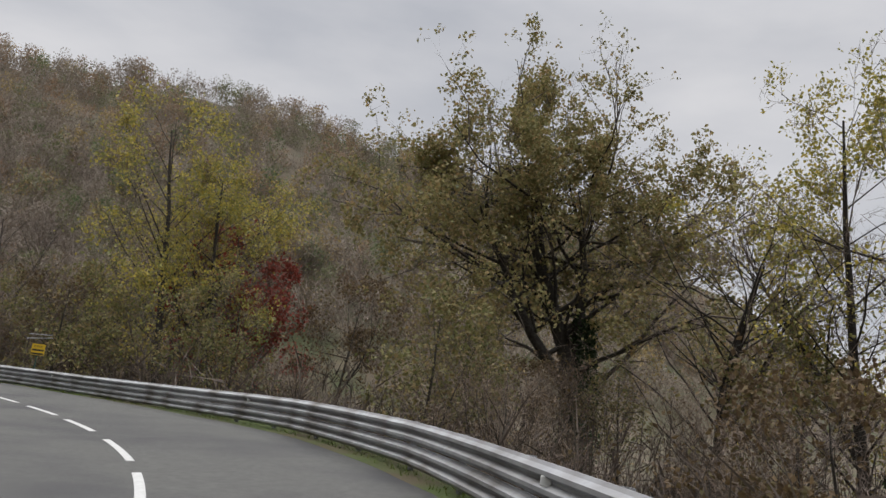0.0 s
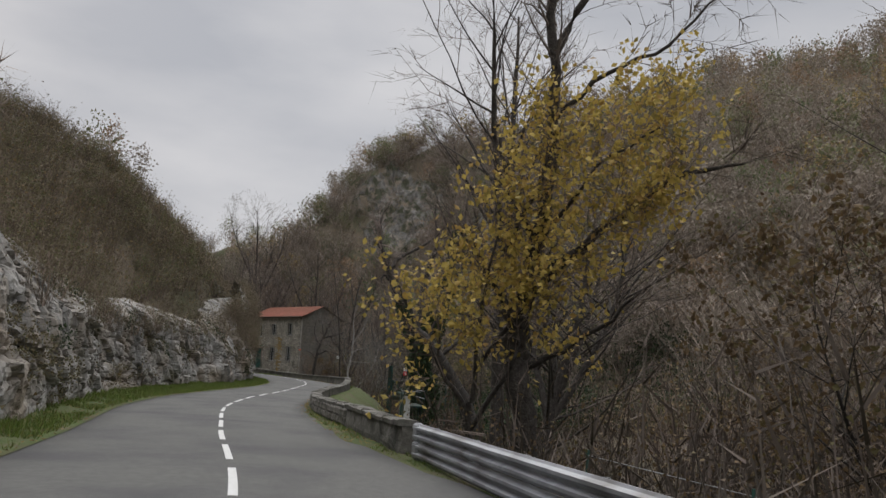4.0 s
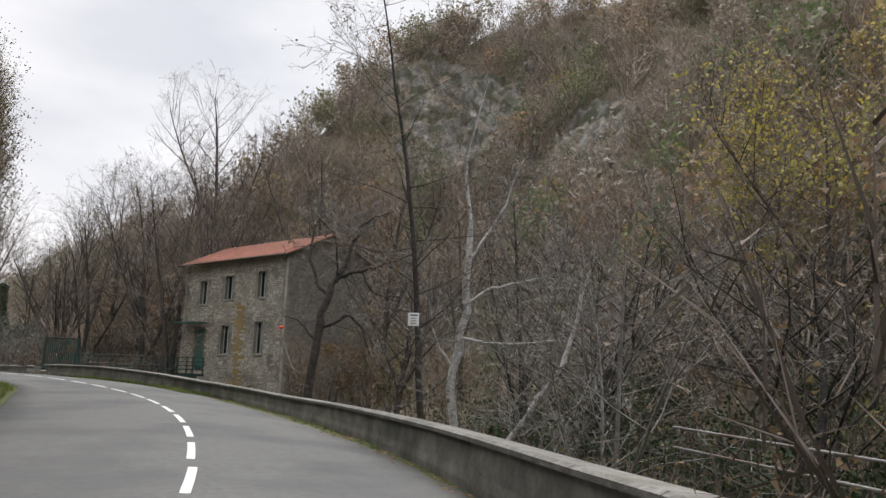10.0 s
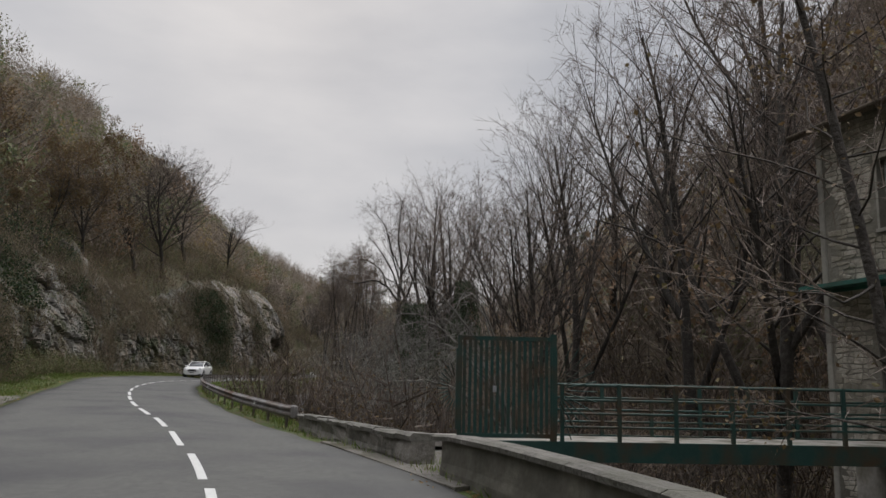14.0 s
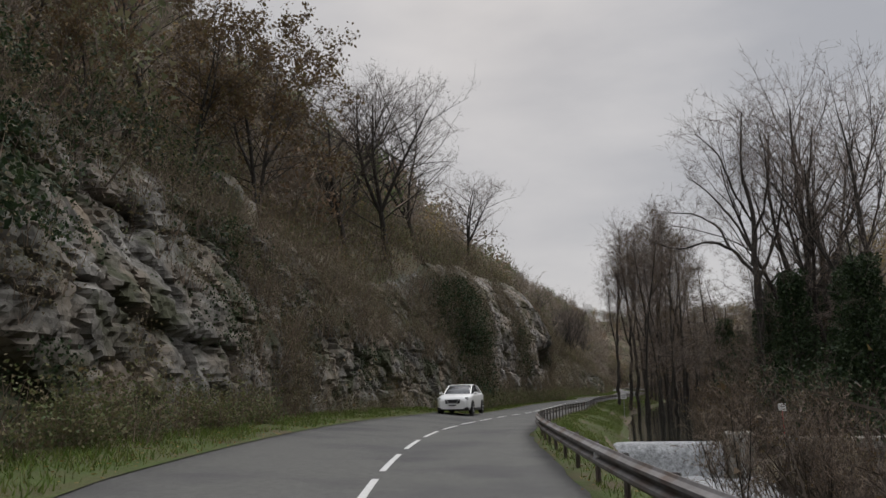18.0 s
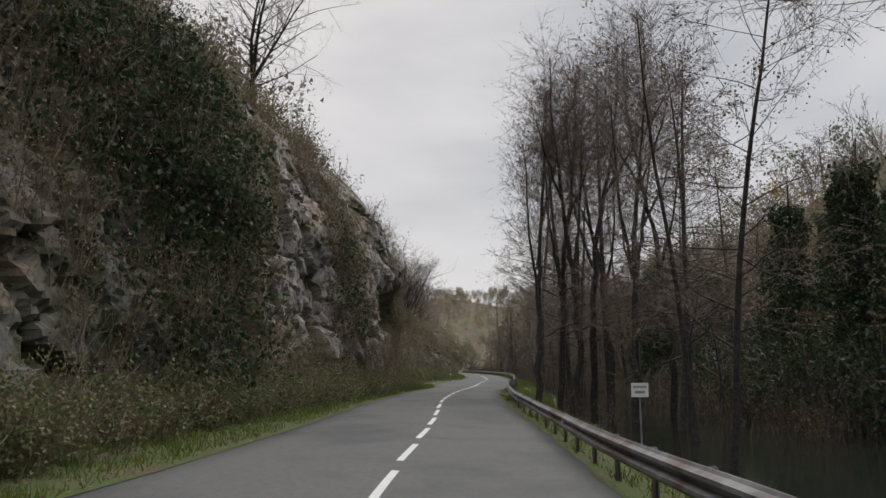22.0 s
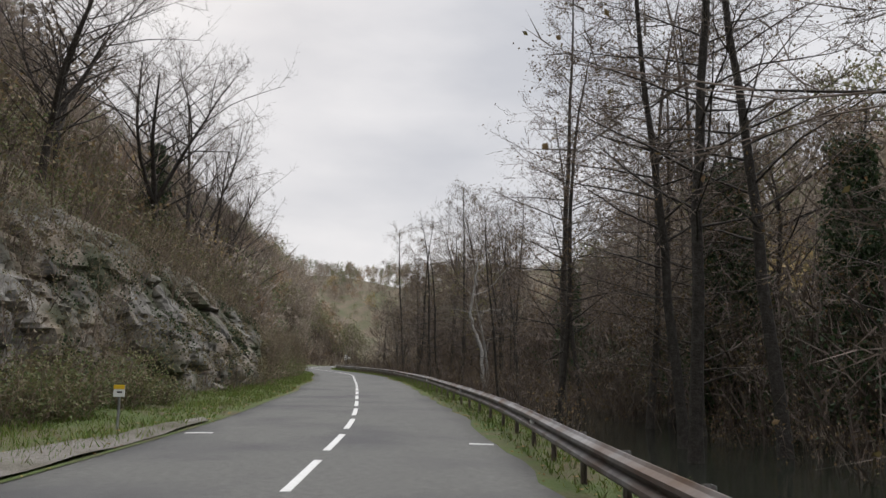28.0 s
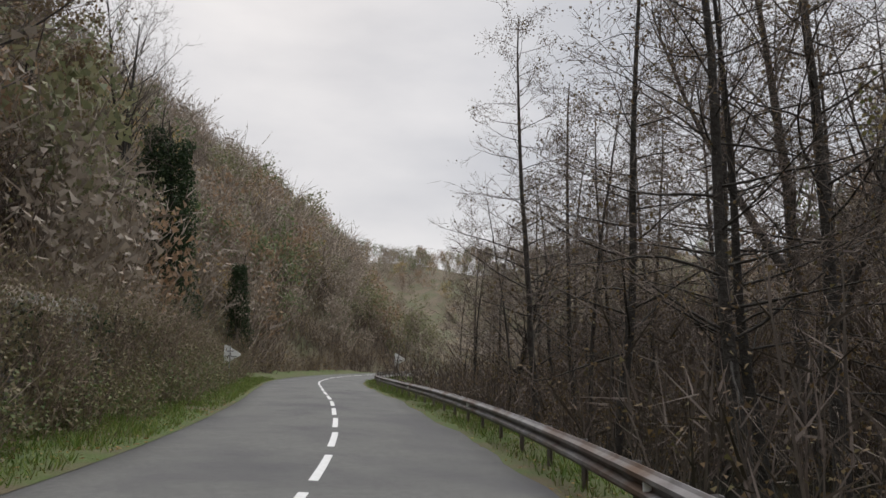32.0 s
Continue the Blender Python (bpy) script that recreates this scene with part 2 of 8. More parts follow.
def cliff_high(s):
    return knots(s, (-24, 0.4), (25, 0.6), (38, 4.5), (52, 7.0), (62, 7.2), (70, 5.2), (78, 4.2), (92, 4.2), (98, 4.8), (104, 6.6), (110, 8.0), (122, 8.0), (128, 9.5), (134, 12.5), (141, 12.5), (144, 8), (148, 0.8), (155, 0.8), (165, 5), (178, 9), (195, 8.5),
                 (212, 8), (226, 8.5), (232, 10), (237, 11.5), (245, 11.5), (252, 12), (262, 12.5), (270, 11.5), (275, 5.5), (281, 3.2), (290, 3.8), (303, 5.2), (314, 5.8), (322, 5.4), (331, 4.6), (336, 3.9), (341, 2.4), (350, 2.6), (366, 2.5), (380, 2.3), (392, 1.2), (440, 1))


def water_level(s):
    return knots(s, (-24, -3.4), (60, -2.8), (140, -2.2), (213, -1.35), (214.5, -1.35), (216, 0.15), (330, 0.5), (440, 1.3))


def hills(x, y):
    """Ridges with falling sides; the height above sea of the highest one."""
    def ridge(pts, fall):
        best = np.full(x.shape, -50.0)
        for (ax, ay, az), (bx, by, bz) in zip(pts, pts[1:]):
            u = np.clip(((x - ax) * (bx - ax) + (y - ay) * (by - ay)) / ((bx - ax) ** 2 + (by - ay) ** 2), 0, 1)
            d = np.hypot(x - ax - u * (bx - ax), y - ay - u * (by - ay))
            best = np.maximum(best, az + u * (bz - az) - fall * np.sqrt(d * d + 9) + fall * 3)
        return best
    right = ridge([(80, 265, 52), (-20, 228, 70), (-55, 215, 75), (-85, 200, 73), (-138, 172, 66), (-162, 136, 54), (-205, 126, 44), (-285, 118, 33), (-360, 112, 24), (-420, 118, 26), (-520, 150, 40)], 0.56)
    spur = ridge([(-2, -25, 26), (-30, 5, 23), (-62, 27, 20), (-82, 42, 17.5), (-93, 53, 13), (-100, 58, 9)], 0.78)
    left = ridge([(60, -120, 40), (-60, -60, 52), (-150, -28, 66), (-249, -15, 63), (-310, -4, 55), (-397, 6, 42), (-440, 15, 46), (-500, 24, 42), (-560, 34, 40)], 0.93)
    far = ridge([(-560, -60, 60), (-600, 60, 44), (-560, 160, 44)], 0.5)
    return right, np.maximum(spur, left), far


def ground_height(x, y, s, off):
    """Height of the ground outside the road."""
    road = np.interp(s, line_s, line_z)
    right, left, far = hills(x, y)
    water = water_level(s)
    bumps = 0.5 * rough_noise(x / 9, y / 9, seed=3, octaves=3)
    edge_r, edge_l = half_right(s), cliff_off(s)
    # right side: shoulder, bank, stream bed, far bank, wood
    bank = np.interp(np.clip((off - edge_r - 1.2) / 3.2, 0, 1), [0, 0.4, 1], [0, 0.25, 1])
    flat = (1 - bank) * (road - 0.12) + bank * (water - 0.5)
    beyond = np.clip((off - knots(s, (60, 12), (100, 15), (160, 17), (215, 19), (320, 15))) / 5, 0, 1)
    flat = flat + beyond * (1.5 + 0.03 * np.clip(off - 15, 0, 60)) + (bumps * 0.6 + 0.0) * np.clip((off - edge_r - 3) / 5, 0, 1)
    foot = knots(s, (-24, 60), (40, 48), (85, 27), (100, 17), (125, 19), (150, 31), (158, 29), (168, 22), (178, 22), (188, 36), (196, 56), (204, 66), (250, 55), (290, 34), (330, 28), (440, 30))
    climb = water + 1.1 * (off - foot)
    z_right = np.maximum(flat, np.minimum(right, climb) + 2.5 * bumps * (off > foot))
    # left side: verge, foot of the rocks, then the slope
    over = -off - edge_l
    rise = np.clip((over - 2.6) / 1.6, 0, 1)
    slope = road + cliff_high(s) + knots(s, (50, 0.6), (65, 0.95), (125, 0.95), (150, 0.6)) * np.clip(over - 4, 0, 9)
    left = np.minimum(left + bumps * 2, road + 0.85 * cliff_high(s) + 1.15 * (over - 2.6) + bumps)
    z_left = np.where(over < 2.6, road - 0.4, (1 - rise) * (road - 0.4) + rise * np.maximum(slope * (over < 22) - 60 * (over >= 22), left))
    z_left = np.where(over > 14, np.maximum(left, road - 0.5 + 0 * over), z_left)
    return np.maximum(np.where(off > 0, z_right, z_left), far)


def ground_at(x, y):
    x, y = np.atleast_1d(np.asarray(x, float)), np.atleast_1d(np.asarray(y, float))
    s, off = nearest(x, y)
    return ground_height(x, y, s, off)


# ---- materials ----
def surface(name, colours, scale=4.0, detail=6, rough=0.8, bump=0.3, bump_scale=None, stain=None, stain_scale=0.4, metal=0.0, random=0.0, island=0.0, spec=0.3, coords="Object"):
    """A node material: a noise ramp over the colours, a second, larger stain, relief, and variation by object or island."""
    m = bpy.data.materials.new(name)
    m.use_nodes = True
    n, l = m.node_tree.nodes, m.node_tree.links
    b = n["Principled BSDF"]
    b.inputs["Roughness"].default_value, b.inputs["Metallic"].default_value, b.inputs["Specular IOR Level"].default_value = rough, metal, spec
    co = n.new("ShaderNodeTexCoord")
    noise1 = n.new("ShaderNodeTexNoise")
    noise1.inputs["Scale"].default_value, noise1.inputs["Detail"].default_value, noise1.inputs["Roughness"].default_value = scale, detail, 0.65
    l.new(co.outputs[coords], noise1.inputs["Vector"])
    ramp = n.new("ShaderNodeValToRGB")
    e = ramp.color_ramp.elements
    while len(e) < len(colours):
        e.new(0.5)
    for k, c in enumerate(colours):
        e[k].position, e[k].color = 0.28 + 0.44 * k / max(1, len(colours) - 1), (*c, 1)
    l.new(noise1.outputs["Fac"], ramp.inputs["Fac"])
    last = ramp.outputs["Color"]
    if stain:
        noise2, r2, mix = n.new("ShaderNodeTexNoise"), n.new("ShaderNodeValToRGB"), n.new("ShaderNodeMix")
        noise2.inputs["Scale"].default_value, noise2.inputs["Detail"].default_value = stain_scale, 4
        l.new(co.outputs[coords], noise2.inputs["Vector"])
        r2.color_ramp.elements[0].position, r2.color_ramp.elements[1].position = 0.45, 0.68
        l.new(noise2.outputs["Fac"], r2.inputs["Fac"])
        mix.data_type = "RGBA"
        l.new(r2.outputs["Color"], mix.inputs[0])
        l.new(last, mix.inputs[6])
        mix.inputs[7].default_value = (*stain, 1)
        last = mix.outputs[2]
    if random or island:
        src = n.new("ShaderNodeObjectInfo").outputs["Random"] if random else n.new("ShaderNodeNewGeometry").outputs["Random Per Island"]
        hsv, mr = n.new("ShaderNodeHueSaturation"), n.new("ShaderNodeMapRange")
        k = random or island
        mr.inputs["To Min"].default_value, mr.inputs["To Max"].default_value = 1 - k, 1 + k
        l.new(src, mr.inputs["Value"])
        l.new(mr.outputs["Result"], hsv.inputs["Value"])
        mr2 = n.new("ShaderNodeMapRange")
        mr2.inputs["To Min"].default_value, mr2.inputs["To Max"].default_value = 0.5 + k * 0.02, 0.5 - k * 0.02
        l.new(src, mr2.inputs["Value"])
        l.new(mr2.outputs["Result"], hsv.inputs["Hue"])
        l.new(last, hsv.inputs["Color"])
        last = hsv.outputs["Color"]
    l.new(last, b.inputs["Base Color"])
    if bump:
        bn, bp = n.new("ShaderNodeTexNoise"), n.new("ShaderNodeBump")
        bn.inputs["Scale"].default_value, bn.inputs["Detail"].default_value = bump_scale or scale * 2.5, 8
        l.new(co.outputs[coords], bn.inputs["Vector"])
        l.new(bn.outputs["Fac"], bp.inputs["Height"])
        bp.inputs["Strength"].default_value, bp.inputs["Distance"].default_value = bump, 0.05
        l.new(bp.outputs["Normal"], b.inputs["Normal"])
    return m


def leafy(name, colours, island=0.35):
    """Thin leaves: a colour for each by chance, some light through them."""
    m = bpy.data.materials.new(name)
    m.use_nodes = True
    n, l = m.node_tree.nodes, m.node_tree.links
    b = n["Principled BSDF"]
    b.inputs["Roughness"].default_value, b.inputs["Specular IOR Level"].default_value = 0.6, 0.25
    geo, ramp = n.new("ShaderNodeNewGeometry"), n.new("ShaderNodeValToRGB")
    e = ramp.color_ramp.elements
    while len(e) < len(colours):
        e.new(0.5)
    for k, c in enumerate(colours):
        e[k].position, e[k].color = k / max(1, len(colours) - 1), (*c, 1)
    l.new(geo.outputs["Random Per Island"], ramp.inputs["Fac"])
    l.new(ramp.outputs["Color"], b.inputs["Base Color"])
    tr, add = n.new("ShaderNodeBsdfTranslucent"), n.new("ShaderNodeMixShader")
    add.inputs[0].default_value = 0.3
    l.new(ramp.outputs["Color"], tr.inputs["Color"])
    l.new(b.outputs[0], add.inputs[1])
    l.new(tr.outputs[0], add.inputs[2])
    l.new(add.outputs[0], n["Material Output"].inputs["Surface"])
    return m


def rock_material(name, dark, mid, pale, moss, mossy):
    m = surface(name, [dark, mid, pale], scale=1.1, detail=9, rough=0.92, bump=0.9, bump_scale=5, stain=[0.5 * a + 0.5 * b for a, b in zip(mid, (0.26, 0.19, 0.12))], stain_scale=0.5)
    n, l = m.node_tree.nodes, m.node_tree.links
    b = n["Principled BSDF"]
    last = b.inputs["Base Color"].links[0].from_socket
    co = next(k for k in n if k.type == "TEX_COORD")
    vor, vr, mul = n.new("ShaderNodeTexVoronoi"), n.new("ShaderNodeValToRGB"), n.new("ShaderNodeMix")
    vor.feature = "DISTANCE_TO_EDGE"
    vor.inputs["Scale"].default_value = 2.2
    warp, wn_, ws = n.new("ShaderNodeVectorMath"), n.new("ShaderNodeTexNoise"), n.new("ShaderNodeVectorMath")
    wn_.inputs["Scale"].default_value, wn_.inputs["Detail"].default_value = 2.0, 4
    l.new(co.outputs["Object"], wn_.inputs["Vector"])
    ws.operation = "SCALE"
    ws.inputs["Scale"].default_value = 0.7
    l.new(wn_.outputs["Color"], ws.inputs[0])
    l.new(co.outputs["Object"], warp.inputs[0])
    l.new(ws.outputs[0], warp.inputs[1])
    l.new(warp.outputs[0], vor.inputs["Vector"])
    vr.color_ramp.elements[0].position, vr.color_ramp.elements[0].color = 0.0, (0.25, 0.24, 0.22, 1)
    vr.color_ramp.elements[1].position, vr.color_ramp.elements[1].color = 0.035, (1, 1, 1, 1)
    l.new(vor.outputs["Distance"], vr.inputs["Fac"])
    mul.data_type, mul.blend_type = "RGBA", "MULTIPLY"
    mul.inputs[0].default_value = 0.8
    l.new(last, mul.inputs[6])
    l.new(vr.outputs["Color"], mul.inputs[7])
    streak_map, streak, sr, smix = n.new("ShaderNodeMapping"), n.new("ShaderNodeTexNoise"), n.new("ShaderNodeValToRGB"), n.new("ShaderNodeMix")
    streak_map.inputs["Scale"].default_value = (1.1, 1.1, 0.16)
    l.new(co.outputs["Object"], streak_map.inputs["Vector"])
    l.new(streak_map.outputs[0], streak.inputs["Vector"])
    streak.inputs["Scale"].default_value, streak.inputs["Detail"].default_value = 1.0, 6
    sr.color_ramp.elements[0].position, sr.color_ramp.elements[1].position = 0.56, 0.66
    l.new(streak.outputs["Fac"], sr.inputs["Fac"])
    smix.data_type = "RGBA"
    l.new(sr.outputs["Color"], smix.inputs[0])
    l.new(mul.outputs[2], smix.inputs[6])
    smix.inputs[7].default_value = (*[0.45 * d for d in mid], 1)
    moss_n, mr, mmix = n.new("ShaderNodeTexNoise"), n.new("ShaderNodeValToRGB"), n.new("ShaderNodeMix")
    moss_n.inputs["Scale"].default_value, moss_n.inputs["Detail"].default_value = 0.55, 8
    l.new(co.outputs["Object"], moss_n.inputs["Vector"])
    mr.color_ramp.elements[0].position, mr.color_ramp.elements[1].position = mossy, mossy + 0.1
    l.new(moss_n.outputs["Fac"], mr.inputs["Fac"])
    mmix.data_type = "RGBA"
    l.new(mr.outputs["Color"], mmix.inputs[0])
    l.new(smix.outputs[2], mmix.inputs[6])
    mmix.inputs[7].default_value = (*moss, 1)
    l.new(mmix.outputs[2], b.inputs["Base Color"])
    return m


M_ASPHALT = surface("asphalt", [(0.080, 0.079, 0.075), (0.101, 0.100, 0.094), (0.126, 0.124, 0.115)], scale=9, detail=13, rough=0.85, bump=0.3, bump_scale=120, stain=(0.068, 0.067, 0.068), stain_scale=0.45)
M_PAINT = surface("road_paint", [(0.462, 0.462, 0.445), (0.605, 0.605, 0.588)], scale=12, rough=0.7, bump=0.1)
M_GRAVEL = surface("gravel", [(0.099, 0.093, 0.081), (0.161, 0.149, 0.130), (0.223, 0.211, 0.186)], scale=14, rough=0.95, bump=0.8, stain=(0.074, 0.068, 0.043), stain_scale=0.8)
M_VERGE = surface("verge_soil", [(0.04, 0.055, 0.016), (0.06, 0.085, 0.022), (0.085, 0.085, 0.035)], scale=6.0, rough=0.95, bump=0.9, stain=(0.085, 0.07, 0.04), stain_scale=0.9)
M_SAWN = surface("fresh_sawn_wood", [(0.36, 0.2, 0.10), (0.48, 0.29, 0.15)], scale=9, rough=0.8, bump=0.2)
M_GREYBARK = surface("lichen_bark", [(0.07, 0.063, 0.055), (0.15, 0.14, 0.125), (0.27, 0.26, 0.24)], scale=4, rough=0.9, bump=0.4)
M_EARTH = surface("woodland_floor", [(0.072, 0.058, 0.042), (0.117, 0.094, 0.065), (0.169, 0.130, 0.085)], scale=1.4, rough=0.95, bump=0.8, stain=(0.065, 0.072, 0.033), stain_scale=0.15)
M_ROCK = rock_material("limestone", (0.12, 0.112, 0.10), (0.25, 0.24, 0.22), (0.43, 0.42, 0.40), (0.075, 0.068, 0.045), 0.56)
# darker ramp, used for cliffs 2 and 3 and the outcrops
M_ROCK_DARK = rock_material("dark_limestone", (0.055, 0.052, 0.046), (0.14, 0.132, 0.118), (0.36, 0.35, 0.325), (0.05, 0.052, 0.03), 0.48)
M_ROCK_OLD = rock_material("overgrown_limestone", (0.11, 0.10, 0.088), (0.23, 0.215, 0.195), (0.40, 0.385, 0.36), (0.085, 0.078, 0.048), 0.5)
M_ZINC_OLD = surface("rusty_rail_steel", [(0.11, 0.10, 0.095), (0.19, 0.18, 0.175), (0.27, 0.265, 0.26)], scale=2.5, rough=0.7, metal=0.35, bump=0.1, stain=(0.10, 0.062, 0.04), stain_scale=1.1, spec=0.4)
M_WALLSTONE = surface("parapet_stone", [(0.10, 0.093, 0.078), (0.17, 0.158, 0.138), (0.25, 0.235, 0.21)], scale=5, rough=0.92, bump=0.7, stain=(0.06, 0.06, 0.05), stain_scale=1.3, random=0.25)
M_CAP = surface("cap_stone", [(0.085, 0.08, 0.07), (0.15, 0.142, 0.126), (0.22, 0.21, 0.19)], scale=6, rough=0.9, bump=0.7, stain=(0.101, 0.098, 0.078), stain_scale=1.5, random=0.2)
M_RENDER = surface("old_render", [(0.076, 0.071, 0.059), (0.126, 0.118, 0.097), (0.193, 0.181, 0.151)], scale=2.2, rough=0.95, bump=0.5, stain=(0.055, 0.055, 0.042), stain_scale=0.8)
M_ZINC = surface("galvanised_steel", [(0.257, 0.265, 0.281), (0.351, 0.359, 0.374), (0.429, 0.437, 0.452)], scale=3, rough=0.6, metal=0.6, bump=0.08, stain=(0.156, 0.148, 0.140), stain_scale=1.5, spec=0.5)
M_BARK = surface("dark_bark", [(0.022, 0.019, 0.016), (0.046, 0.04, 0.034), (0.085, 0.077, 0.069)], scale=7, rough=0.95, bump=0.9, bump_scale=18, random=0.25)
M_TWIG = surface("twigs", [(0.124, 0.098, 0.081), (0.195, 0.159, 0.133)], scale=2, rough=0.9, bump=0, random=0.3)
M_BIRCH = surface("pale_bark", [(0.09, 0.083, 0.075), (0.33, 0.315, 0.295), (0.5, 0.485, 0.46)], scale=9, rough=0.8, bump=0.4)
M_SCRUB = surface("scrub_stems", [(0.111, 0.082, 0.062), (0.182, 0.140, 0.107), (0.247, 0.202, 0.156)], scale=0.6, rough=0.95, bump=0, island=0.4)
# grey twigs, made paler than near ones to put haze into the colour
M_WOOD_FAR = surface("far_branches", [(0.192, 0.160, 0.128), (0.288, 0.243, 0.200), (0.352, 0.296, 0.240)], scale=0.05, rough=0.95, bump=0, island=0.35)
L_GREEN = leafy("olive_leaves", [(0.114, 0.120, 0.046), (0.180, 0.178, 0.066), (0.240, 0.210, 0.084), (0.300, 0.216, 0.102)])
L_OAK = leafy("oak_leaves", [(0.17, 0.165, 0.07), (0.24, 0.225, 0.09), (0.31, 0.26, 0.11), (0.36, 0.25, 0.12)])
L_POPLAR = leafy("poplar_leaves", [(0.203, 0.218, 0.078), (0.343, 0.312, 0.078), (0.515, 0.406, 0.078), (0.312, 0.296, 0.125)])
L_YELLOW = leafy("yellow_leaves", [(0.232, 0.189, 0.06), (0.46, 0.35, 0.09), (0.58, 0.44, 0.12), (0.36, 0.23, 0.075)])
L_RUST = leafy("rusty_leaves", [(0.095, 0.064, 0.038), (0.125, 0.085, 0.045), (0.165, 0.11, 0.052), (0.12, 0.105, 0.045)])
L_RED = leafy("red_leaves", [(0.174, 0.043, 0.029), (0.290, 0.065, 0.043)])
L_IVY = leafy("ivy_leaves", [(0.014, 0.028, 0.012), (0.03, 0.05, 0.02), (0.05, 0.075, 0.03)])
L_GRASS = leafy("grass_blades", [(0.13, 0.11, 0.05), (0.06, 0.105, 0.018), (0.10, 0.16, 0.025), (0.13, 0.17, 0.035), (0.16, 0.16, 0.05)])
L_FAR = leafy("wood_canopy", [(0.091, 0.098, 0.047), (0.150, 0.130, 0.068), (0.182, 0.143, 0.078), (0.234, 0.163, 0.078), (0.130, 0.111, 0.085)])
L_FALLEN = leafy("fallen_leaves", [(0.12, 0.07, 0.03), (0.25, 0.15, 0.06), (0.3, 0.2, 0.06)])
L_DRY = leafy("dry_weeds", [(0.105, 0.084, 0.052), (0.165, 0.132, 0.079), (0.125, 0.122, 0.06), (0.205, 0.168, 0.106)])
L_BRAMBLE = leafy("bramble_leaves", [(0.075, 0.105, 0.042), (0.12, 0.145, 0.058), (0.155, 0.16, 0.068), (0.165, 0.135, 0.072), (0.135, 0.112, 0.07)])

M_BRUSH = surface("brush_stems", [(0.06, 0.047, 0.039), (0.1, 0.079, 0.064), (0.146, 0.122, 0.101)], scale=0.6, rough=0.95, bump=0, island=0.4)


# ---- ground: one sheet to the horizon ----
def spread(lo, hi, step, reach):
    core = np.arange(lo, hi + 0.01, step)
    out, d, k = [], 0.0, step
    while d < reach:
        k *= 1.35
        d += k
        out.append(d)
    out = np.array(out)
    return np.r_[lo - out[::-1], core, hi + out]


gx, gy = np.meshgrid(spread(-470, 40, 1.8, 3000), spread(-60, 250, 1.8, 3000))
gs, goff = nearest(gx, gy)
gz = ground_height(gx.ravel(), gy.ravel(), gs, goff)
away = np.hypot(np.clip(np.abs(gx.ravel() + 215) - 255, 0, None), np.clip(np.abs(gy.ravel() - 95) - 155, 0, None))
gz = gz - 0.02 * np.clip(away, 0, 1500)
road_there = np.interp(gs, line_s, line_z)
under = (goff > -cliff_off(gs) - 0.8) & (goff < half_right(gs) + 2.6) & (away < 1)
gz = np.where(under, np.minimum(gz, road_there - 0.45), gz)
ground = structure("ground", mesh_of("ground", np.stack([gx.ravel(), gy.ravel(), gz], 1), grid_faces(*gx.shape), M_EARTH, smooth=True), "wooded valley ground with brown leaf litter and earth", "ground")

# ---- road ----
rs = np.arange(-24, line_s[-1] - 0.5, 1.0)
left_e, right_e = half_left(rs) + 0.12 * smooth_noise(rs / 1.3, 0, seed=5) + 0.1 * smooth_noise(rs / 5, 0, seed=6), half_right(rs) + 0.12 * smooth_noise(rs / 1.3, 9, seed=5)
cols = np.linspace(-1, 1, 9)
offs = np.where(cols < 0, left_e[:, None] * cols, right_e[:, None] * cols)
crown = 0.03 * (1 - (offs / 3.2) ** 2)
rv = beside(rs[:, None], offs, crown)
low = rv[:, [0, -1]].copy()
low[..., 2] -= 0.25
rv = np.concatenate([low[:, :1], rv, low[:, 1:]], 1)
road = structure("road", mesh_of("road", rv.reshape(-1, 3), grid_faces(len(rs), 11)[:, ::-1], M_ASPHALT, smooth=True), "grey asphalt road with worn patches and a dashed middle line", "road")


def stripe(name, s0, s1, a, b, owner):
    n = max(2, int(round((s1 - s0) / 0.5)) + 1)
    ss = np.linspace(s0, s1, n)
    v = []
    for up in (0.0, 1.0):
        for o in (a, b):
            v.append(beside(ss, o, 0.03 * (1 - (o / 3.2) ** 2) - 0.01 + 0.016 * up))
    v = np.stack(v, 1).reshape(-1, 3)
    f = []
    for k in range(n - 1):
        q = 4 * k
        f += [(q + 2, q + 3, q + 7, q + 6), (q, q + 2, q + 6, q + 4), (q + 3, q + 1, q + 5, q + 7)]
    f += [(0, 1, 3, 2), (4 * n - 4, 4 * n - 2, 4 * n - 1, 4 * n - 3)]
    return part(name, mesh_of(name, v, np.array(f), M_PAINT), None, owner)


def dash_place(n):
    """Where the middle of the n-th dash lies along the road."""
    return np.interp(n, DASH_N, DASH_S)


def dash_off(s):
    """How far the painted line strays from the middle."""
    return knots(s, (15, 0.05), (31, 0.2), (36, 0.05), (80, 0), (84, 0.18), (88, 0.25), (92, 0.08), (96, 0), (101, 0.17), (109, 0.18), (113, 0.1), (128, 0.12), (148, 0.13), (155, 0), (162, -0.09), (170, -0.08), (187, 0.08), (207, 0.1), (213, 0), (221, 0.1), (229, 0.38), (236, 0.25), (245, 0.1), (251, 0), (262, 0.05), (292, 0.1), (304, 0.09), (316, 0), (330, -0.04), (343, -0.02), (358, 0.1), (370, 0))


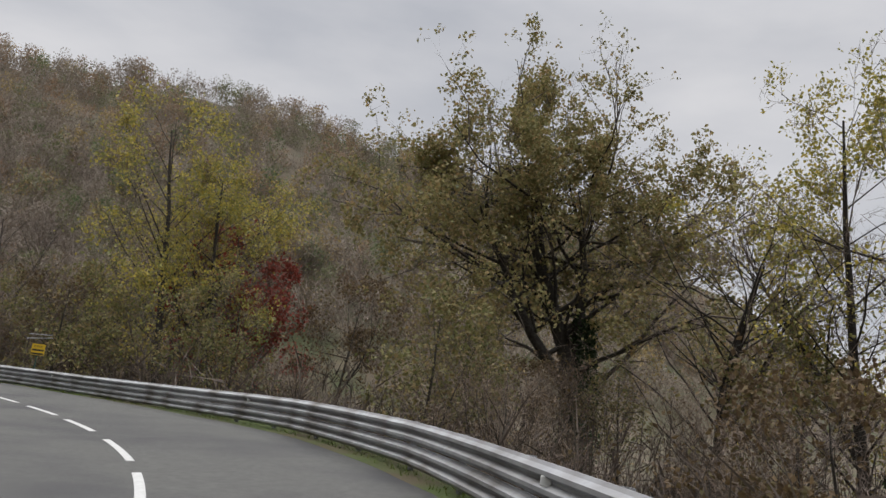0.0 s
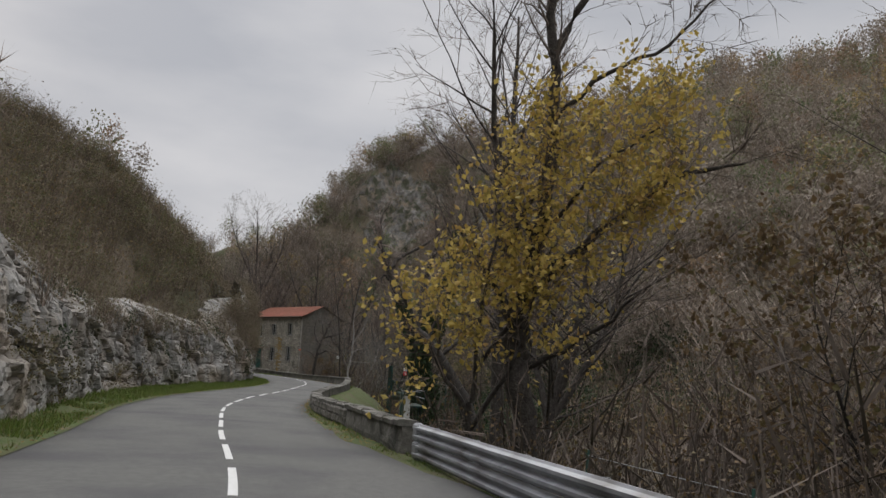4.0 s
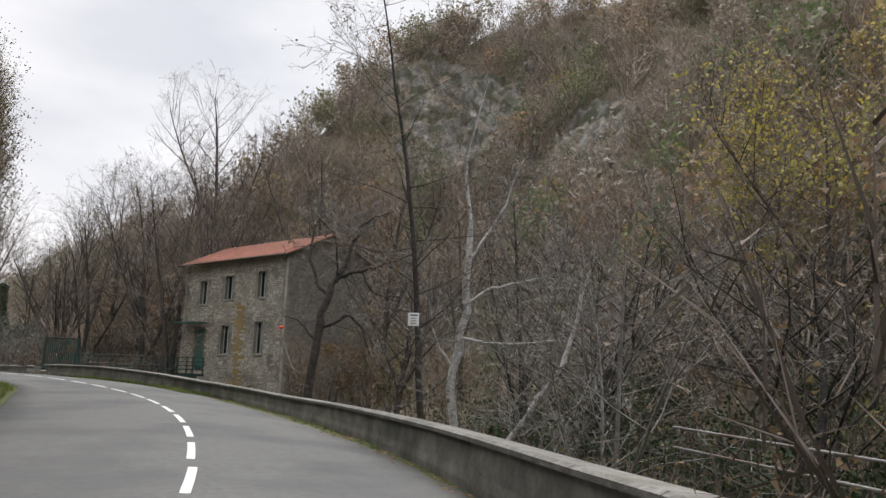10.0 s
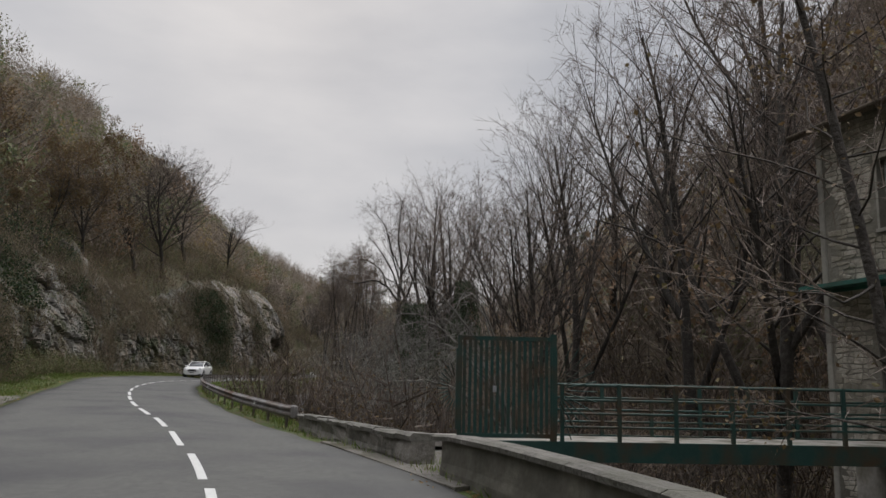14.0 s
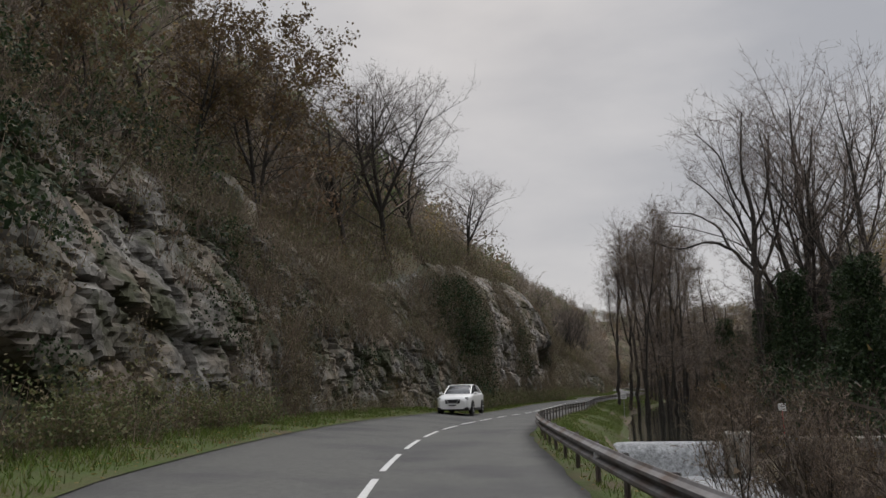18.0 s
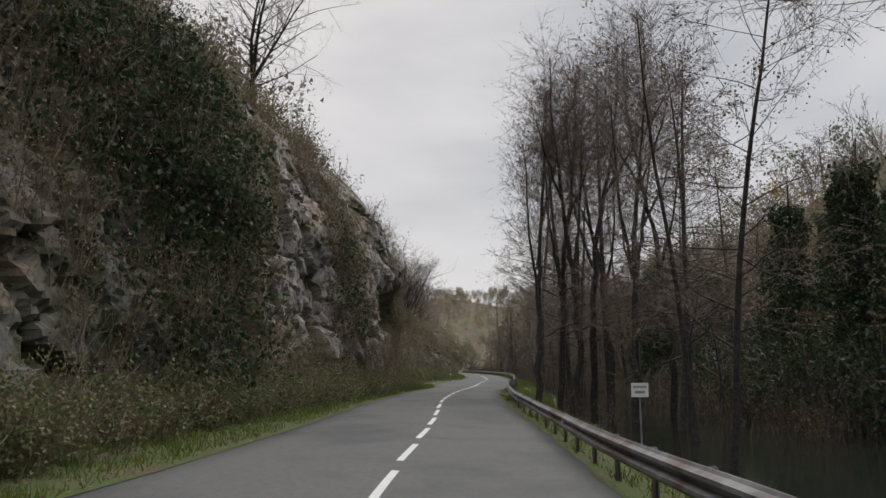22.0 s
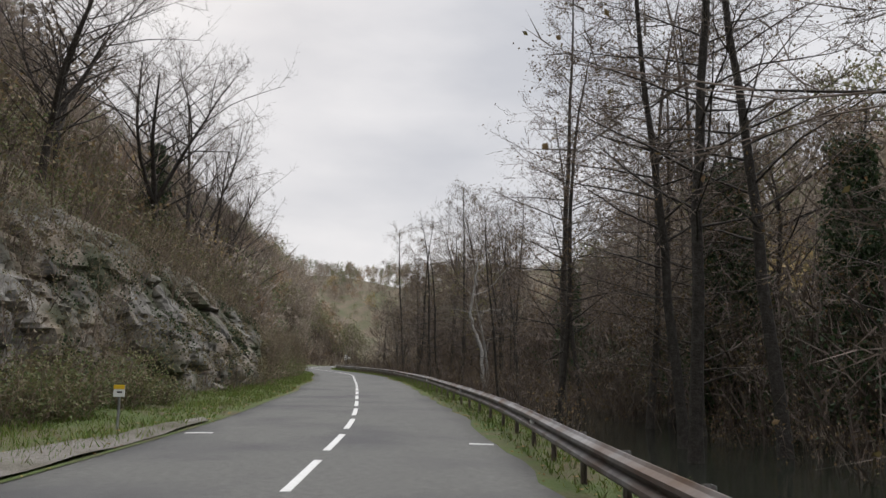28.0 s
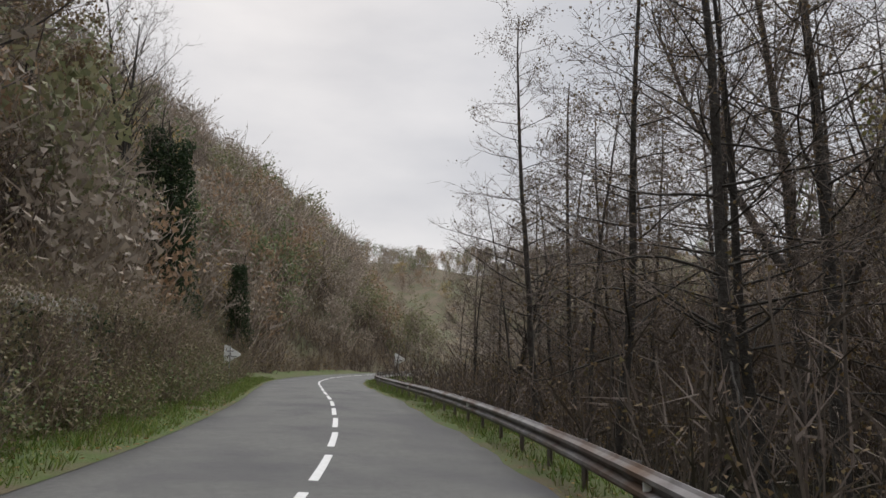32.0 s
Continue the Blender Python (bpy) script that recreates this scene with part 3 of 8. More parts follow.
DASH_N = [1, 10, 11, 12, 16, 17, 18, 24, 31, 34, 37, 40, 45, 48, 52, 58, 62, 66, 68, 70, 72, 76, 78, 84, 87, 97, 103, 105, 108, 111, 112, 115, 120, 140]
DASH_S = [-25.6, 9.0, 12.9, 17.0, 31.4, 35.4, 39.2, 61.1, 86.4, 96.2, 105.1, 113.4, 128.2, 137.9, 150.4, 173.9, 191.4, 211.3, 220.9, 228.9, 236.3, 250.4, 255.9, 276.0, 286.0, 322.6, 343.0, 349.7, 358.8, 369.2, 372.8, 383.6, 401.6, 473.6]
for n in range(1, 128):
    mid = float(dash_place(n))
    reach = 0.345 * float(dash_place(n + 1) - mid)
    shift = float(dash_off(mid))
    stripe("lane_dash", mid - reach, mid + reach, shift - 0.055, shift + 0.055, road)
for s_tick, a, b in ((309.4, -2.78, -2.3), (308.0, 2.26, 2.66)):
    stripe("edge_mark", s_tick - 0.07, s_tick + 0.07, a, b, road)


def strip(name, s0, s1, step, inner, outer, n, height, material, label, category):
    """A band of ground beside the road between two offsets."""
    ss = np.arange(s0, s1 + step / 2, step)
    u = np.linspace(0, 1, n)
    off = inner(ss)[:, None] * (1 - u) + outer(ss)[:, None] * u
    up = height(ss[:, None] + 0 * off, off, u + 0 * off)
    v = beside(ss[:, None], off, up)
    f = grid_faces(len(ss), n)
    if outer(ss).mean() > inner(ss).mean():
        f = f[:, ::-1]
    return structure(name, mesh_of(name, v.reshape(-1, 3), f, material, smooth=True), label, category)


def left_height(s, off, u):
    return 0.015 + 0.06 * u + 0.09 * np.clip(u, 0, 1) * rough_noise(s / 1.5, off / 1.2, seed=11) + 0.18 * u**3


def right_height(s, off, u):
    road_z = np.interp(s, line_s, line_z)
    down = np.clip((off - half_right(s) - 1.2) / 3.2, 0, 1)
    return -0.01 - 0.03 * u + 0.07 * np.clip(u * 3, 0, 1) * rough_noise(s / 1.5, off / 1.2, seed=12) + np.interp(down, [0, 0.4, 1], [0, 0.25, 1]) * (water_level(s) - 0.45 - road_z)


verge_left = strip("verge_left", -24, 430, 0.7, lambda s: -half_left(s) + 0.15, lambda s: -cliff_off(s) - 1.2, 7, left_height, M_VERGE, "grassy verge at the foot of the rocks", "verge")
verge_right = strip("verge_right", -24, 430, 0.7, lambda s: half_right(s) - 0.15, lambda s: half_right(s) + 5.0, 12, right_height, M_VERGE, "grassy bank falling from the road to the stream", "verge")

gravel_1 = strip("gravel_apron_1", 149, 170, 0.6, lambda s: -half_left(s) + 0.05, lambda s: -half_left(s) - knots(s, (149, 0.1), (153, 2.2), (164, 2.4), (170, 0.1)), 6, lambda s, off, u: 0.05 + 0.05 * u + 0.03 * rough_noise(s / 0.8, off / 0.8, seed=14), M_GRAVEL, "pale gravel lay-by with patches of weeds", "gravel")
gravel_2 = strip("gravel_apron_2", 282, 312, 0.6, lambda s: -half_left(s) + 0.05, lambda s: -half_left(s) - knots(s, (282, 0.1), (288, 1.3), (302, 1.4), (312, 0.1)), 6, lambda s, off, u: 0.05 + 0.05 * u + 0.03 * rough_noise(s / 0.8, off / 0.8, seed=15), M_GRAVEL, "gravel edge strewn with brown leaves", "gravel")

# ---- water ----
wu = np.linspace(0, 1, 9)


def reach(name, s0, s1, wide):
    ss = np.arange(s0, s1 + 0.1, 1.5)
    off = (half_right(ss) + 2.4)[:, None] + wide * wu
    v = beside(ss[:, None], off)
    v[..., 2] = water_level(ss)[:, None] + 0.02 * rough_noise(ss[:, None] / 0.9, off / 0.9, seed=21)
    return mesh_of(name, v.reshape(-1, 3), grid_faces(len(ss), 9)[:, ::-1], M_WATER, smooth=True)


M_WATER = surface("stream_water", [(0.010, 0.012, 0.010), (0.02, 0.022, 0.016)], scale=2, rough=0.06, bump=0.12, bump_scale=3, spec=0.4)
structure("water_below", reach("water_below", -24, 213, 11), "dark shallow stream water beside the road", "stream")
structure("water_above", reach("water_above", 216, 428, 15), "still dark water held back above the weir", "stream")


# ---- the rock face along the inner side ----
def blocks(s, h, wide, tall, seed):
    """Broken beds: a random number for each block, rows shifted against one another."""
    row = np.floor(h / tall + 0.45 * smooth_noise(s / (2.2 * wide), h / (3 * tall), seed=seed))
    col = np.floor(s / wide + 7 * lattice(row, row * 0, row * 0, seed + 1) + 0.35 * smooth_noise(s / wide, h / tall * 0.8, seed=seed + 2))
    return lattice(row, col, row * 0, seed + 3)


def facets(s, h, wide, tall, seed):
    """Broken rock: each piece a flat face of its own depth and tilt, with the crack round it."""
    x, y = s / wide, h / tall
    x = x + 0.25 * smooth_noise(s / wide * 1.7, h / wide * 1.7, seed=seed + 40)
    i, j = np.floor(x), np.floor(y)
    first, second = np.full(x.shape, 9.0), np.full(x.shape, 9.0)
    deep = np.zeros(x.shape)
    for a in (-1, 0, 1):
        for b in (-1, 0, 1):
            px = i + a + 0.1 + 0.8 * lattice(i + a, j + b, i * 0, seed)
            py = j + b + 0.1 + 0.8 * lattice(i + a, j + b, i * 0, seed + 7)
            d = np.maximum(np.abs(px - x), np.abs(py - y)) + 0.35 * np.hypot(px - x, py - y)
            near = d < first
            second = np.where(near, first, np.minimum(second, d))
            own = lattice(i + a, j + b, i * 0, seed + 13) - 0.5
            tilt_x, tilt_y = lattice(i + a, j + b, i * 0, seed + 19) - 0.5, lattice(i + a, j + b, i * 0, seed + 23) - 0.52
            deep = np.where(near, own + 0.95 * tilt_x * (x - px) + 0.8 * tilt_y * (y - py), deep)
            first = np.where(near, d, first)
    return deep, second - first


def cliff_surface(s, h):
    """Offset of the rock face at s and height h above the road."""
    s, h = np.broadcast_arrays(np.asarray(s, float), np.asarray(h, float))
    top = cliff_high(s) + 0.6
    u = np.clip(h / top, 0, 1.2)
    # beside the first bends the face leans back above its foot
    lean = knots(s, (50, 0), (64, 0.55), (96, 0.55), (104, 0.1), (110, 0), (160, 0), (170, 0.4), (225, 0.3), (234, 0.1), (244, 0.12), (250, 0.35), (272, 0.4), (280, 0.4))
    back = lean * np.clip(h - knots(s, (70, 3.5), (80, 4.6), (90, 4.2), (97, 2.4), (170, 3.2), (225, 4.5), (240, 6.0), (246, 7.4), (272, 7.6), (280, 2.5)), 0, 20) + knots(s, (30, 0.25), (98, 0.2), (106, 0.07), (140, 0.06), (146, 0.2), (225, 0.2), (250, 0.09), (270, 0.09), (276, 0.25)) * h + 14 * np.clip(u - 0.78, 0, 1) ** 2
    tip = h + 0.07 * s
    big, wide_gap = facets(s + 0.12 * h, tip, 2.7, 2.9, 34)
    mid, gap = facets(s + 0.3 * big - 0.1 * h, tip, 0.95, 0.82, 44)
    fine, gap2 = facets(s, h + 0.2 * mid, 0.42, 0.36, 54)
    out = 0.62 * big + 0.27 * mid + 0.1 * fine
    out = out - 0.35 * np.clip(1 - wide_gap / 0.1, 0, 1) - 0.2 * np.clip(1 - gap / 0.16, 0, 1) - 0.07 * np.clip(1 - gap2 / 0.24, 0, 1)
    out = out + 0.5 * smooth_noise(s / 7, h / 6, seed=37) + 0.02 * rough_noise(s / 0.5, h / 0.5, seed=38, octaves=2)
    # the nose at the mill bend bulges over its foot
    out = out + np.exp(-(((s - 138) / 5) ** 4)) * (0.75 * np.exp(-(((h - 6.0) / 2.2) ** 2)) - 0.25)
    # a dark overhang in the tall part
    out = out * np.clip(u * 6, 0.3, 1) * np.clip(top / 4, 0.3, 1) * np.clip((1.1 - u) / 0.25, 0.4, 1)
    cave = np.clip((h - 3.8) / 0.6, 0, 1) * np.clip((6.2 - h) / 0.5, 0, 1)
    out = out - np.exp(-(((s - 266) / 3.6) ** 4)) * (2.4 * cave - 0.5 * np.clip((h - 6.0) / 1.0, 0, 1))
    return np.minimum(-cliff_off(s) - 0.4 - back + out, -half_left(s) - 0.4)


def rock_face(name, s0, s1, label, step, n, material):
    ss = np.arange(s0, s1 + step / 2, step)
    u = np.linspace(0, 1, n)
    high = cliff_high(ss) * (1 + 0.09 * smooth_noise(ss / 5.0, 0, seed=31) + 0.02 * smooth_noise(ss / 1.3, 0, seed=30)) + 0.6
    hz = high[:, None] * u
    sg = ss[:, None] + 0 * hz
    v = beside(sg, cliff_surface(sg, hz), hz - 0.35)
    return structure(name, mesh_of(name, v.reshape(-1, 3), grid_faces(len(ss), n), material), label, "cliff")


rock_face("cliff_1", 26, 149, "pale grey limestone cliff in broken blocky beds", 0.1, 84, M_ROCK)
rock_face("cliff_2", 160, 243, "dark limestone cliff overgrown with ivy and scrub", 0.11, 84, M_ROCK_DARK)
rock_face("cliff_4", 243, 266, "pinkish grey limestone pillars between curtains of ivy", 0.11, 90, M_ROCK_OLD)
rock_face("cliff_3", 266, 400, "low mossy limestone outcrop below a wooded slope", 0.14, 50, M_ROCK_DARK)


def outcrop(name, x0, y0, wide, deep, proud, seed, label):
    """Bare rock breaking through a slope."""
    xs, ys = np.meshgrid(np.arange(-wide, wide, 0.55), np.arange(-deep, deep, 0.55), indexing="ij")
    edge = 1 - np.clip((xs / wide) ** 2 + (ys / deep) ** 2 + 0.35 * rough_noise(xs / 4, ys / 4, seed=seed), 0, 1.6)
    z = ground_at((xs + x0).ravel(), (ys + y0).ravel()).reshape(xs.shape)
    z = z + np.clip(edge, -0.8, 0.5) * proud + np.where(edge > 0, 2.2 * (blocks(xs, ys, 2.4, 1.8, seed) - 0.35) + 1.1 * (blocks(ys, xs, 1.1, 0.9, seed + 9) - 0.5), -0.8)
    structure(name, mesh_of(name, np.stack([xs + x0, ys + y0, z], -1).reshape(-1, 3), grid_faces(*xs.shape)[:, ::-1], M_ROCK_DARK), label, "rock")


outcrop("outcrop_1", -152, 120, 13, 9, 3.4, 81, "pale limestone crag breaking through the hillside scrub")
outcrop("outcrop_2", -129, 119, 7, 6, 3.0, 82, "small grey crag among bare scrub")
outcrop("outcrop_3", -147, 134, 7, 5, 2.0, 83, "mossy limestone crag high on the hillside")


for k, (s_c, off_c, size_c) in enumerate(((203, -12, 2.4), (209, -10.5, 2.6))):
    x_c, y_c, _ = beside(s_c, off_c)
    outcrop("crag_%d" % (k + 1), float(x_c), float(y_c), size_c, size_c * 0.8, 1.3, 90 + k, "pale broken limestone crag on the steep scrub slope")


# ---- guard rails ----
W_PROFILE = [(0.0, 0.0), (-0.02, 0.03), (-0.08, 0.06), (-0.08, 0.10), (-0.01, 0.14), (-0.01, 0.17), (-0.08, 0.21), (-0.08, 0.25), (-0.02, 0.28), (0.0, 0.31)]


def beam_mesh(s0, s1, off, low, steel):
    """One corrugated steel beam, folded plate with thickness."""
    n = 5
    ss = np.linspace(s0, s1, n)
    prof = np.array(W_PROFILE)
    prof = np.concatenate([prof, prof[::-1] + (0.012, 0.0)])
    k = len(prof)
    v = np.stack([beside(s, off(s) + prof[:, 0], low(s) + prof[:, 1]) for s in ss])
    f = [(a * k + b, a * k + (b + 1) % k, (a + 1) * k + (b + 1) % k, (a + 1) * k + b) for a in range(n - 1) for b in range(k)]
    return mesh_of("beam", v.reshape(-1, 3), np.array(f), steel)


def guard_rail(s0, s1, off, lows, label, steel, length=4.0):
    rail = thing("guard_rail", Matrix(), label, "guard rail")
    count = int(round((s1 - s0) / length))
    reflect = boxes((-0.05, -0.012, 0, 0.05, 0.012, 0.09), bevel=0.008)
    mesh_r = bpy.data.meshes.new("reflector")
    reflect.to_mesh(mesh_r)
    mesh_r.materials.append(M_WHITE)
    bm = boxes((-0.05, -0.03, -0.9, 0.05, -0.02, 0.30), (-0.05, 0.02, -0.9, -0.04, 0.03, 0.30), (0.04, -0.03, -0.9, 0.05, 0.03, 0.30))
    mesh_p = bpy.data.meshes.new("post")
    bm.to_mesh(mesh_p)
    mesh_p.materials.append(steel)
    for k in range(count):
        a = s0 + k * (s1 - s0) / count
        b = a + (s1 - s0) / count + 0.12
        for low in lows:
            part("beam", beam_mesh(a, b, off, low, steel), None, rail)
        for half in (0.25, 0.75):
            s = a + half * (b - a)
            post = new("post", mesh_p)
            post.parent = rail
            post.matrix_world = facing(s, float(off(s)) + 0.09, float(lows[-1](s)))
        if k % 3 == 1:
            r = new("reflector", mesh_r)
            r.parent = rail
            r.matrix_world = facing(a + 0.3, float(off(a)) - 0.03, float(lows[-1](a)) + 0.12) @ pose(0, 0, 0, 0, 0, 70)
    # rounded end pieces
    for s in (s0, s1):
        for low in lows:
            bm = bmesh.new()
            box(bm, -0.16, -0.10, -0.01, 0.16, 0.05, 0.32, bevel=0.04)
            e = part("end_piece", bm, steel, rail)
            e.matrix_world = facing(s, float(off(s)) - 0.02, float(low(s)))
    return rail


M_WHITE = surface("white_plastic", [(0.62, 0.62, 0.60), (0.74, 0.74, 0.72)], scale=5, rough=0.5, bump=0.05)


def rail_off_1(s):
    return knots(s, (-24, 3.0), (3, 3.05), (7, 3.4), (11, 3.8), (16, 4.0), (28, 4.0), (40, 3.7), (48, 3.4), (54, 3.4))


def rail_off_2(s):
    return knots(s, (159, 3.15), (185, 3.2), (196, 3.4), (206, 3.5), (222, 3.45), (238, 3.1), (248, 2.82), (266, 2.82), (284, 3.15), (300, 3.25), (360, 3.22), (430, 3.3))


guard_rail(-22, 54, rail_off_1, [lambda s: knots(s, (18, 0.06), (28, 0.0)), lambda s: knots(s, (18, 0.39), (28, 0.32))], "galvanised steel guard rail of two stacked corrugated beams", M_ZINC)
guard_rail(159, 427, rail_off_2, [lambda s: 0.28 + 0 * s], "single galvanised corrugated guard rail along a grassy bank", M_ZINC_OLD)


# ---- parapet walls ----
def wall_off(s):
    return knots(s, (55, 3.3), (62, 3.4), (78, 3.1), (88, 3.0), (94, 3.1), (102, 3.2), (106, 3.4), (120, 3.5), (138, 3.25), (150, 3.25), (159, 3.2))


def wall_top(s):
    return knots(s, (55, 0.62), (72, 0.56), (80, 0.52), (88, 0.45), (93, 0.47), (97, 0.53), (100, 0.68), (105, 0.78), (111, 0.7), (118, 0.6), (124, 0.53), (133, 0.52), (138, 0.58), (144, 0.66), (149, 0.62), (151, 0.46), (159, 0.42))


def parapet(name, s0, s1, thick, cap_thick, cap_over, label, rough):
    ss = np.arange(s0, s1 + 0.01, 0.4)
    prof = [(0, -2.6), (0, -0.02), (0, 0.2), (0.02, 0.4), (0.03, 1.0), (thick - 0.02, 1.0), (thick, 0.4), (thick + 0.1, -2.6)]
    v = []
    for i, s in enumerate(ss):
        top = float(wall_top(s)) - cap_thick
        for o, h in prof:
            jig = rough * smooth_noise(s / 0.5, h * 3 + o, seed=41) if h > -2 else 0
            v.append(beside(s, float(wall_off(s)) + o + float(jig), h * top if h > 0 else h))
    k = len(prof)
    f = [(a * k + b, a * k + b + 1, (a + 1) * k + b + 1, (a + 1) * k + b) for a in range(len(ss) - 1) for b in range(k - 1)]
    ends = [tuple(range(k))[::-1], tuple((len(ss) - 1) * k + b for b in range(k))]
    wall = structure(name, mesh_of(name, np.array(v), [np.array(f), np.array(ends)], M_RENDER if rough < 0.03 else M_WALLSTONE), label, "wall")
    s = s0
    rng = random.Random(int(s0))
    while s < s1 - 0.1:
        length = rng.uniform(0.45, 0.8) if rough > 0.03 else 1.6
        e = min(s1, s + length) - 0.015
        c = []
        lift, turn_ = rng.uniform(-0.02, 0.02) * (rough > 0.03), rng.uniform(-0.03, 0.03) * (rough > 0.03)
        for q in (s, e):
            o0, o1 = float(wall_off(q)) - cap_over + turn_, float(wall_off(q)) + thick + cap_over + turn_
            t0 = float(wall_top(q)) - cap_thick + 0.004
            t1 = float(wall_top(q)) + lift
            for o, h in ((o0, t0), (o0 - 0.01, t1 - 0.03), (o0 + 0.05, t1), (o1 - 0.05, t1 - 0.01), (o1, t1 - 0.04), (o1, t0)):
                c.append(beside(q, o, h + (rng.uniform(-0.015, 0.015) if rough > 0.03 else 0)))
        f = [(b, (b + 1) % 6, 6 + (b + 1) % 6, 6 + b) for b in range(6)]
        part("cap_stone", mesh_of("cap_stone", np.array(c), [np.array(f), np.array([(5, 4, 3, 2, 1, 0), (6, 7, 8, 9, 10, 11)])], M_CAP), None, wall)
        s += length
    return wall


old_wall = parapet("parapet_1", 55, 101, 0.42, 0.12, 0.02, "old mortared stone parapet with uneven pale cap stones", 0.05)
parapet("parapet_2", 101.3, 150, 0.36, 0.09, 0.03, "weathered rendered parapet wall with a concrete coping", 0.015)
parapet("parapet_3", 151, 158.8, 0.45, 0.10, 0.02, "low broken stone wall with patches of moss", 0.06)


# face stones of the old parapet, two rough courses
stone_rng = random.Random(77)
FACE_STONES = []
for wide in (0.34, 0.39, 0.44, 0.5):
    bm = bmesh.new()
    box(bm, -wide / 2, -0.045, 0, wide / 2, 0.05, 0.2, bevel=0.03)
    for vert in bm.verts:
        vert.co += Vector([stone_rng.uniform(-0.022, 0.022) for _ in range(3)])
    FACE_STONES.append((wide, bpy.data.meshes.new("stone")))
    bm.to_mesh(FACE_STONES[-1][1])
    FACE_STONES[-1][1].materials.append(M_WALLSTONE)
for course in range(2):
    s = 62.0 + 0.2 * course
    while s < 100.5:
        wide, data = stone_rng.choice(FACE_STONES)
        st = new("stone", data)
        st.parent = old_wall
        st.matrix_basis = facing(s + wide / 2, float(wall_off(s)), 0.03 + 0.225 * course) @ pose(0, 0, 0, stone_rng.uniform(-3, 3), stone_rng.uniform(-3, 3), stone_rng.uniform(-4, 4))
        s += wide + 0.03


# ---- signs, posts, cabinet ----
M_GREENPAINT = surface("green_paint", [(0.025, 0.093, 0.076), (0.034, 0.128, 0.102)], scale=3, rough=0.55, bump=0.1, stain=(0.051, 0.076, 0.060), stain_scale=1.2)
M_DARKSTEEL = surface("dark_green_steel", [(0.012, 0.04, 0.034), (0.02, 0.056, 0.047)], scale=4, rough=0.6, bump=0.1, stain=(0.05, 0.035, 0.02), stain_scale=2)
M_YELLOW = surface("yellow_sheet", [(0.62, 0.40, 0.02), (0.72, 0.48, 0.03)], scale=5, rough=0.5, bump=0.05)
M_INK = surface("dark_ink", [(0.02, 0.02, 0.02), (0.04, 0.04, 0.04)], scale=5, rough=0.6, bump=0)
M_RED = surface("red_ink", [(0.55, 0.03, 0.04), (0.62, 0.05, 0.06)], scale=5, rough=0.5, bump=0)
M_PURPLE = surface("violet_ink", [(0.09, 0.06, 0.22), (0.12, 0.08, 0.27)], scale=5, rough=0.5, bump=0)
M_CABINET = surface("cabinet_grey", [(0.546, 0.546, 0.520), (0.676, 0.676, 0.650)], scale=3, rough=0.6, bump=0.08, stain=(0.455, 0.442, 0.403), stain_scale=2)
M_OLDWOOD = surface("old_wood", [(0.07, 0.055, 0.04), (0.13, 0.105, 0.08)], scale=9, rough=0.9, bump=0.6)
M_CONCRETE = surface("concrete", [(0.2, 0.19, 0.17), (0.3, 0.28, 0.25), (0.38, 0.36, 0.32)], scale=3, rough=0.9, bump=0.4, stain=(0.1, 0.09, 0.06), stain_scale=1.4)
M_ORANGE = surface("orange_float", [(0.6, 0.07, 0.03), (0.7, 0.10, 0.04)], scale=4, rough=0.5, bump=0.05)
M_FOAM = surface("foam_water", [(0.104, 0.111, 0.111), (0.260, 0.267, 0.273), (0.403, 0.410, 0.416)], scale=5, rough=0.5, bump=0.8, bump_scale=9)


def xy_pose(x, y, z, heading):
    return Matrix.Translation((x, y, z)) @ Matrix.Rotation(radians(heading), 4, "Z")


def text_part(words, size, material, parent, m):
    c = bpy.data.curves.new("lettering", "FONT")
    c.body, c.size, c.align_x, c.align_y, c.extrude = words, size, "CENTER", "CENTER", 0.001
    ob = new("lettering", c)
    dg = bpy.context.evaluated_depsgraph_get()
    me = bpy.data.meshes.new_from_object(ob.evaluated_get(dg))
    bpy.data.objects.remove(ob)
    me.materials.clear()
    me.materials.append(material)
    t = new("lettering", me)
    t.parent = parent
    t.matrix_parent_inverse = Matrix()
    t.matrix_basis = m
    return t


def board(name, m, w, h, material, label, category, bars=(), post=None, post_mat=None):
    """A flat sign whose face looks along its own -y, with bars of writing and a post."""
    b = thing(name, m, label, category)
    part("panel", boxes((-w / 2, -0.01, -h / 2, w / 2, 0.01, h / 2), bevel=0.004), material, b)
    for x0, z0, x1, z1, mat in bars:
        part("writing_bar", boxes((x0, -0.014, z0, x1, -0.011, z1)), mat, b)
    if post:
        part("post", rods(((0, 0.035, -post), (0, 0.035, h / 2 - 0.02)), r=0.025), post_mat or M_ZINC, b)
    return b


def bars(w, rows, top, gap, mat, fill=0.8):
    rng = random.Random(rows)
    return [(-w / 2 * fill * rng.uniform(0.7, 1), top - k * gap - gap * 0.5, w / 2 * fill * rng.uniform(0.7, 1), top - k * gap, mat) for k in range(rows)]


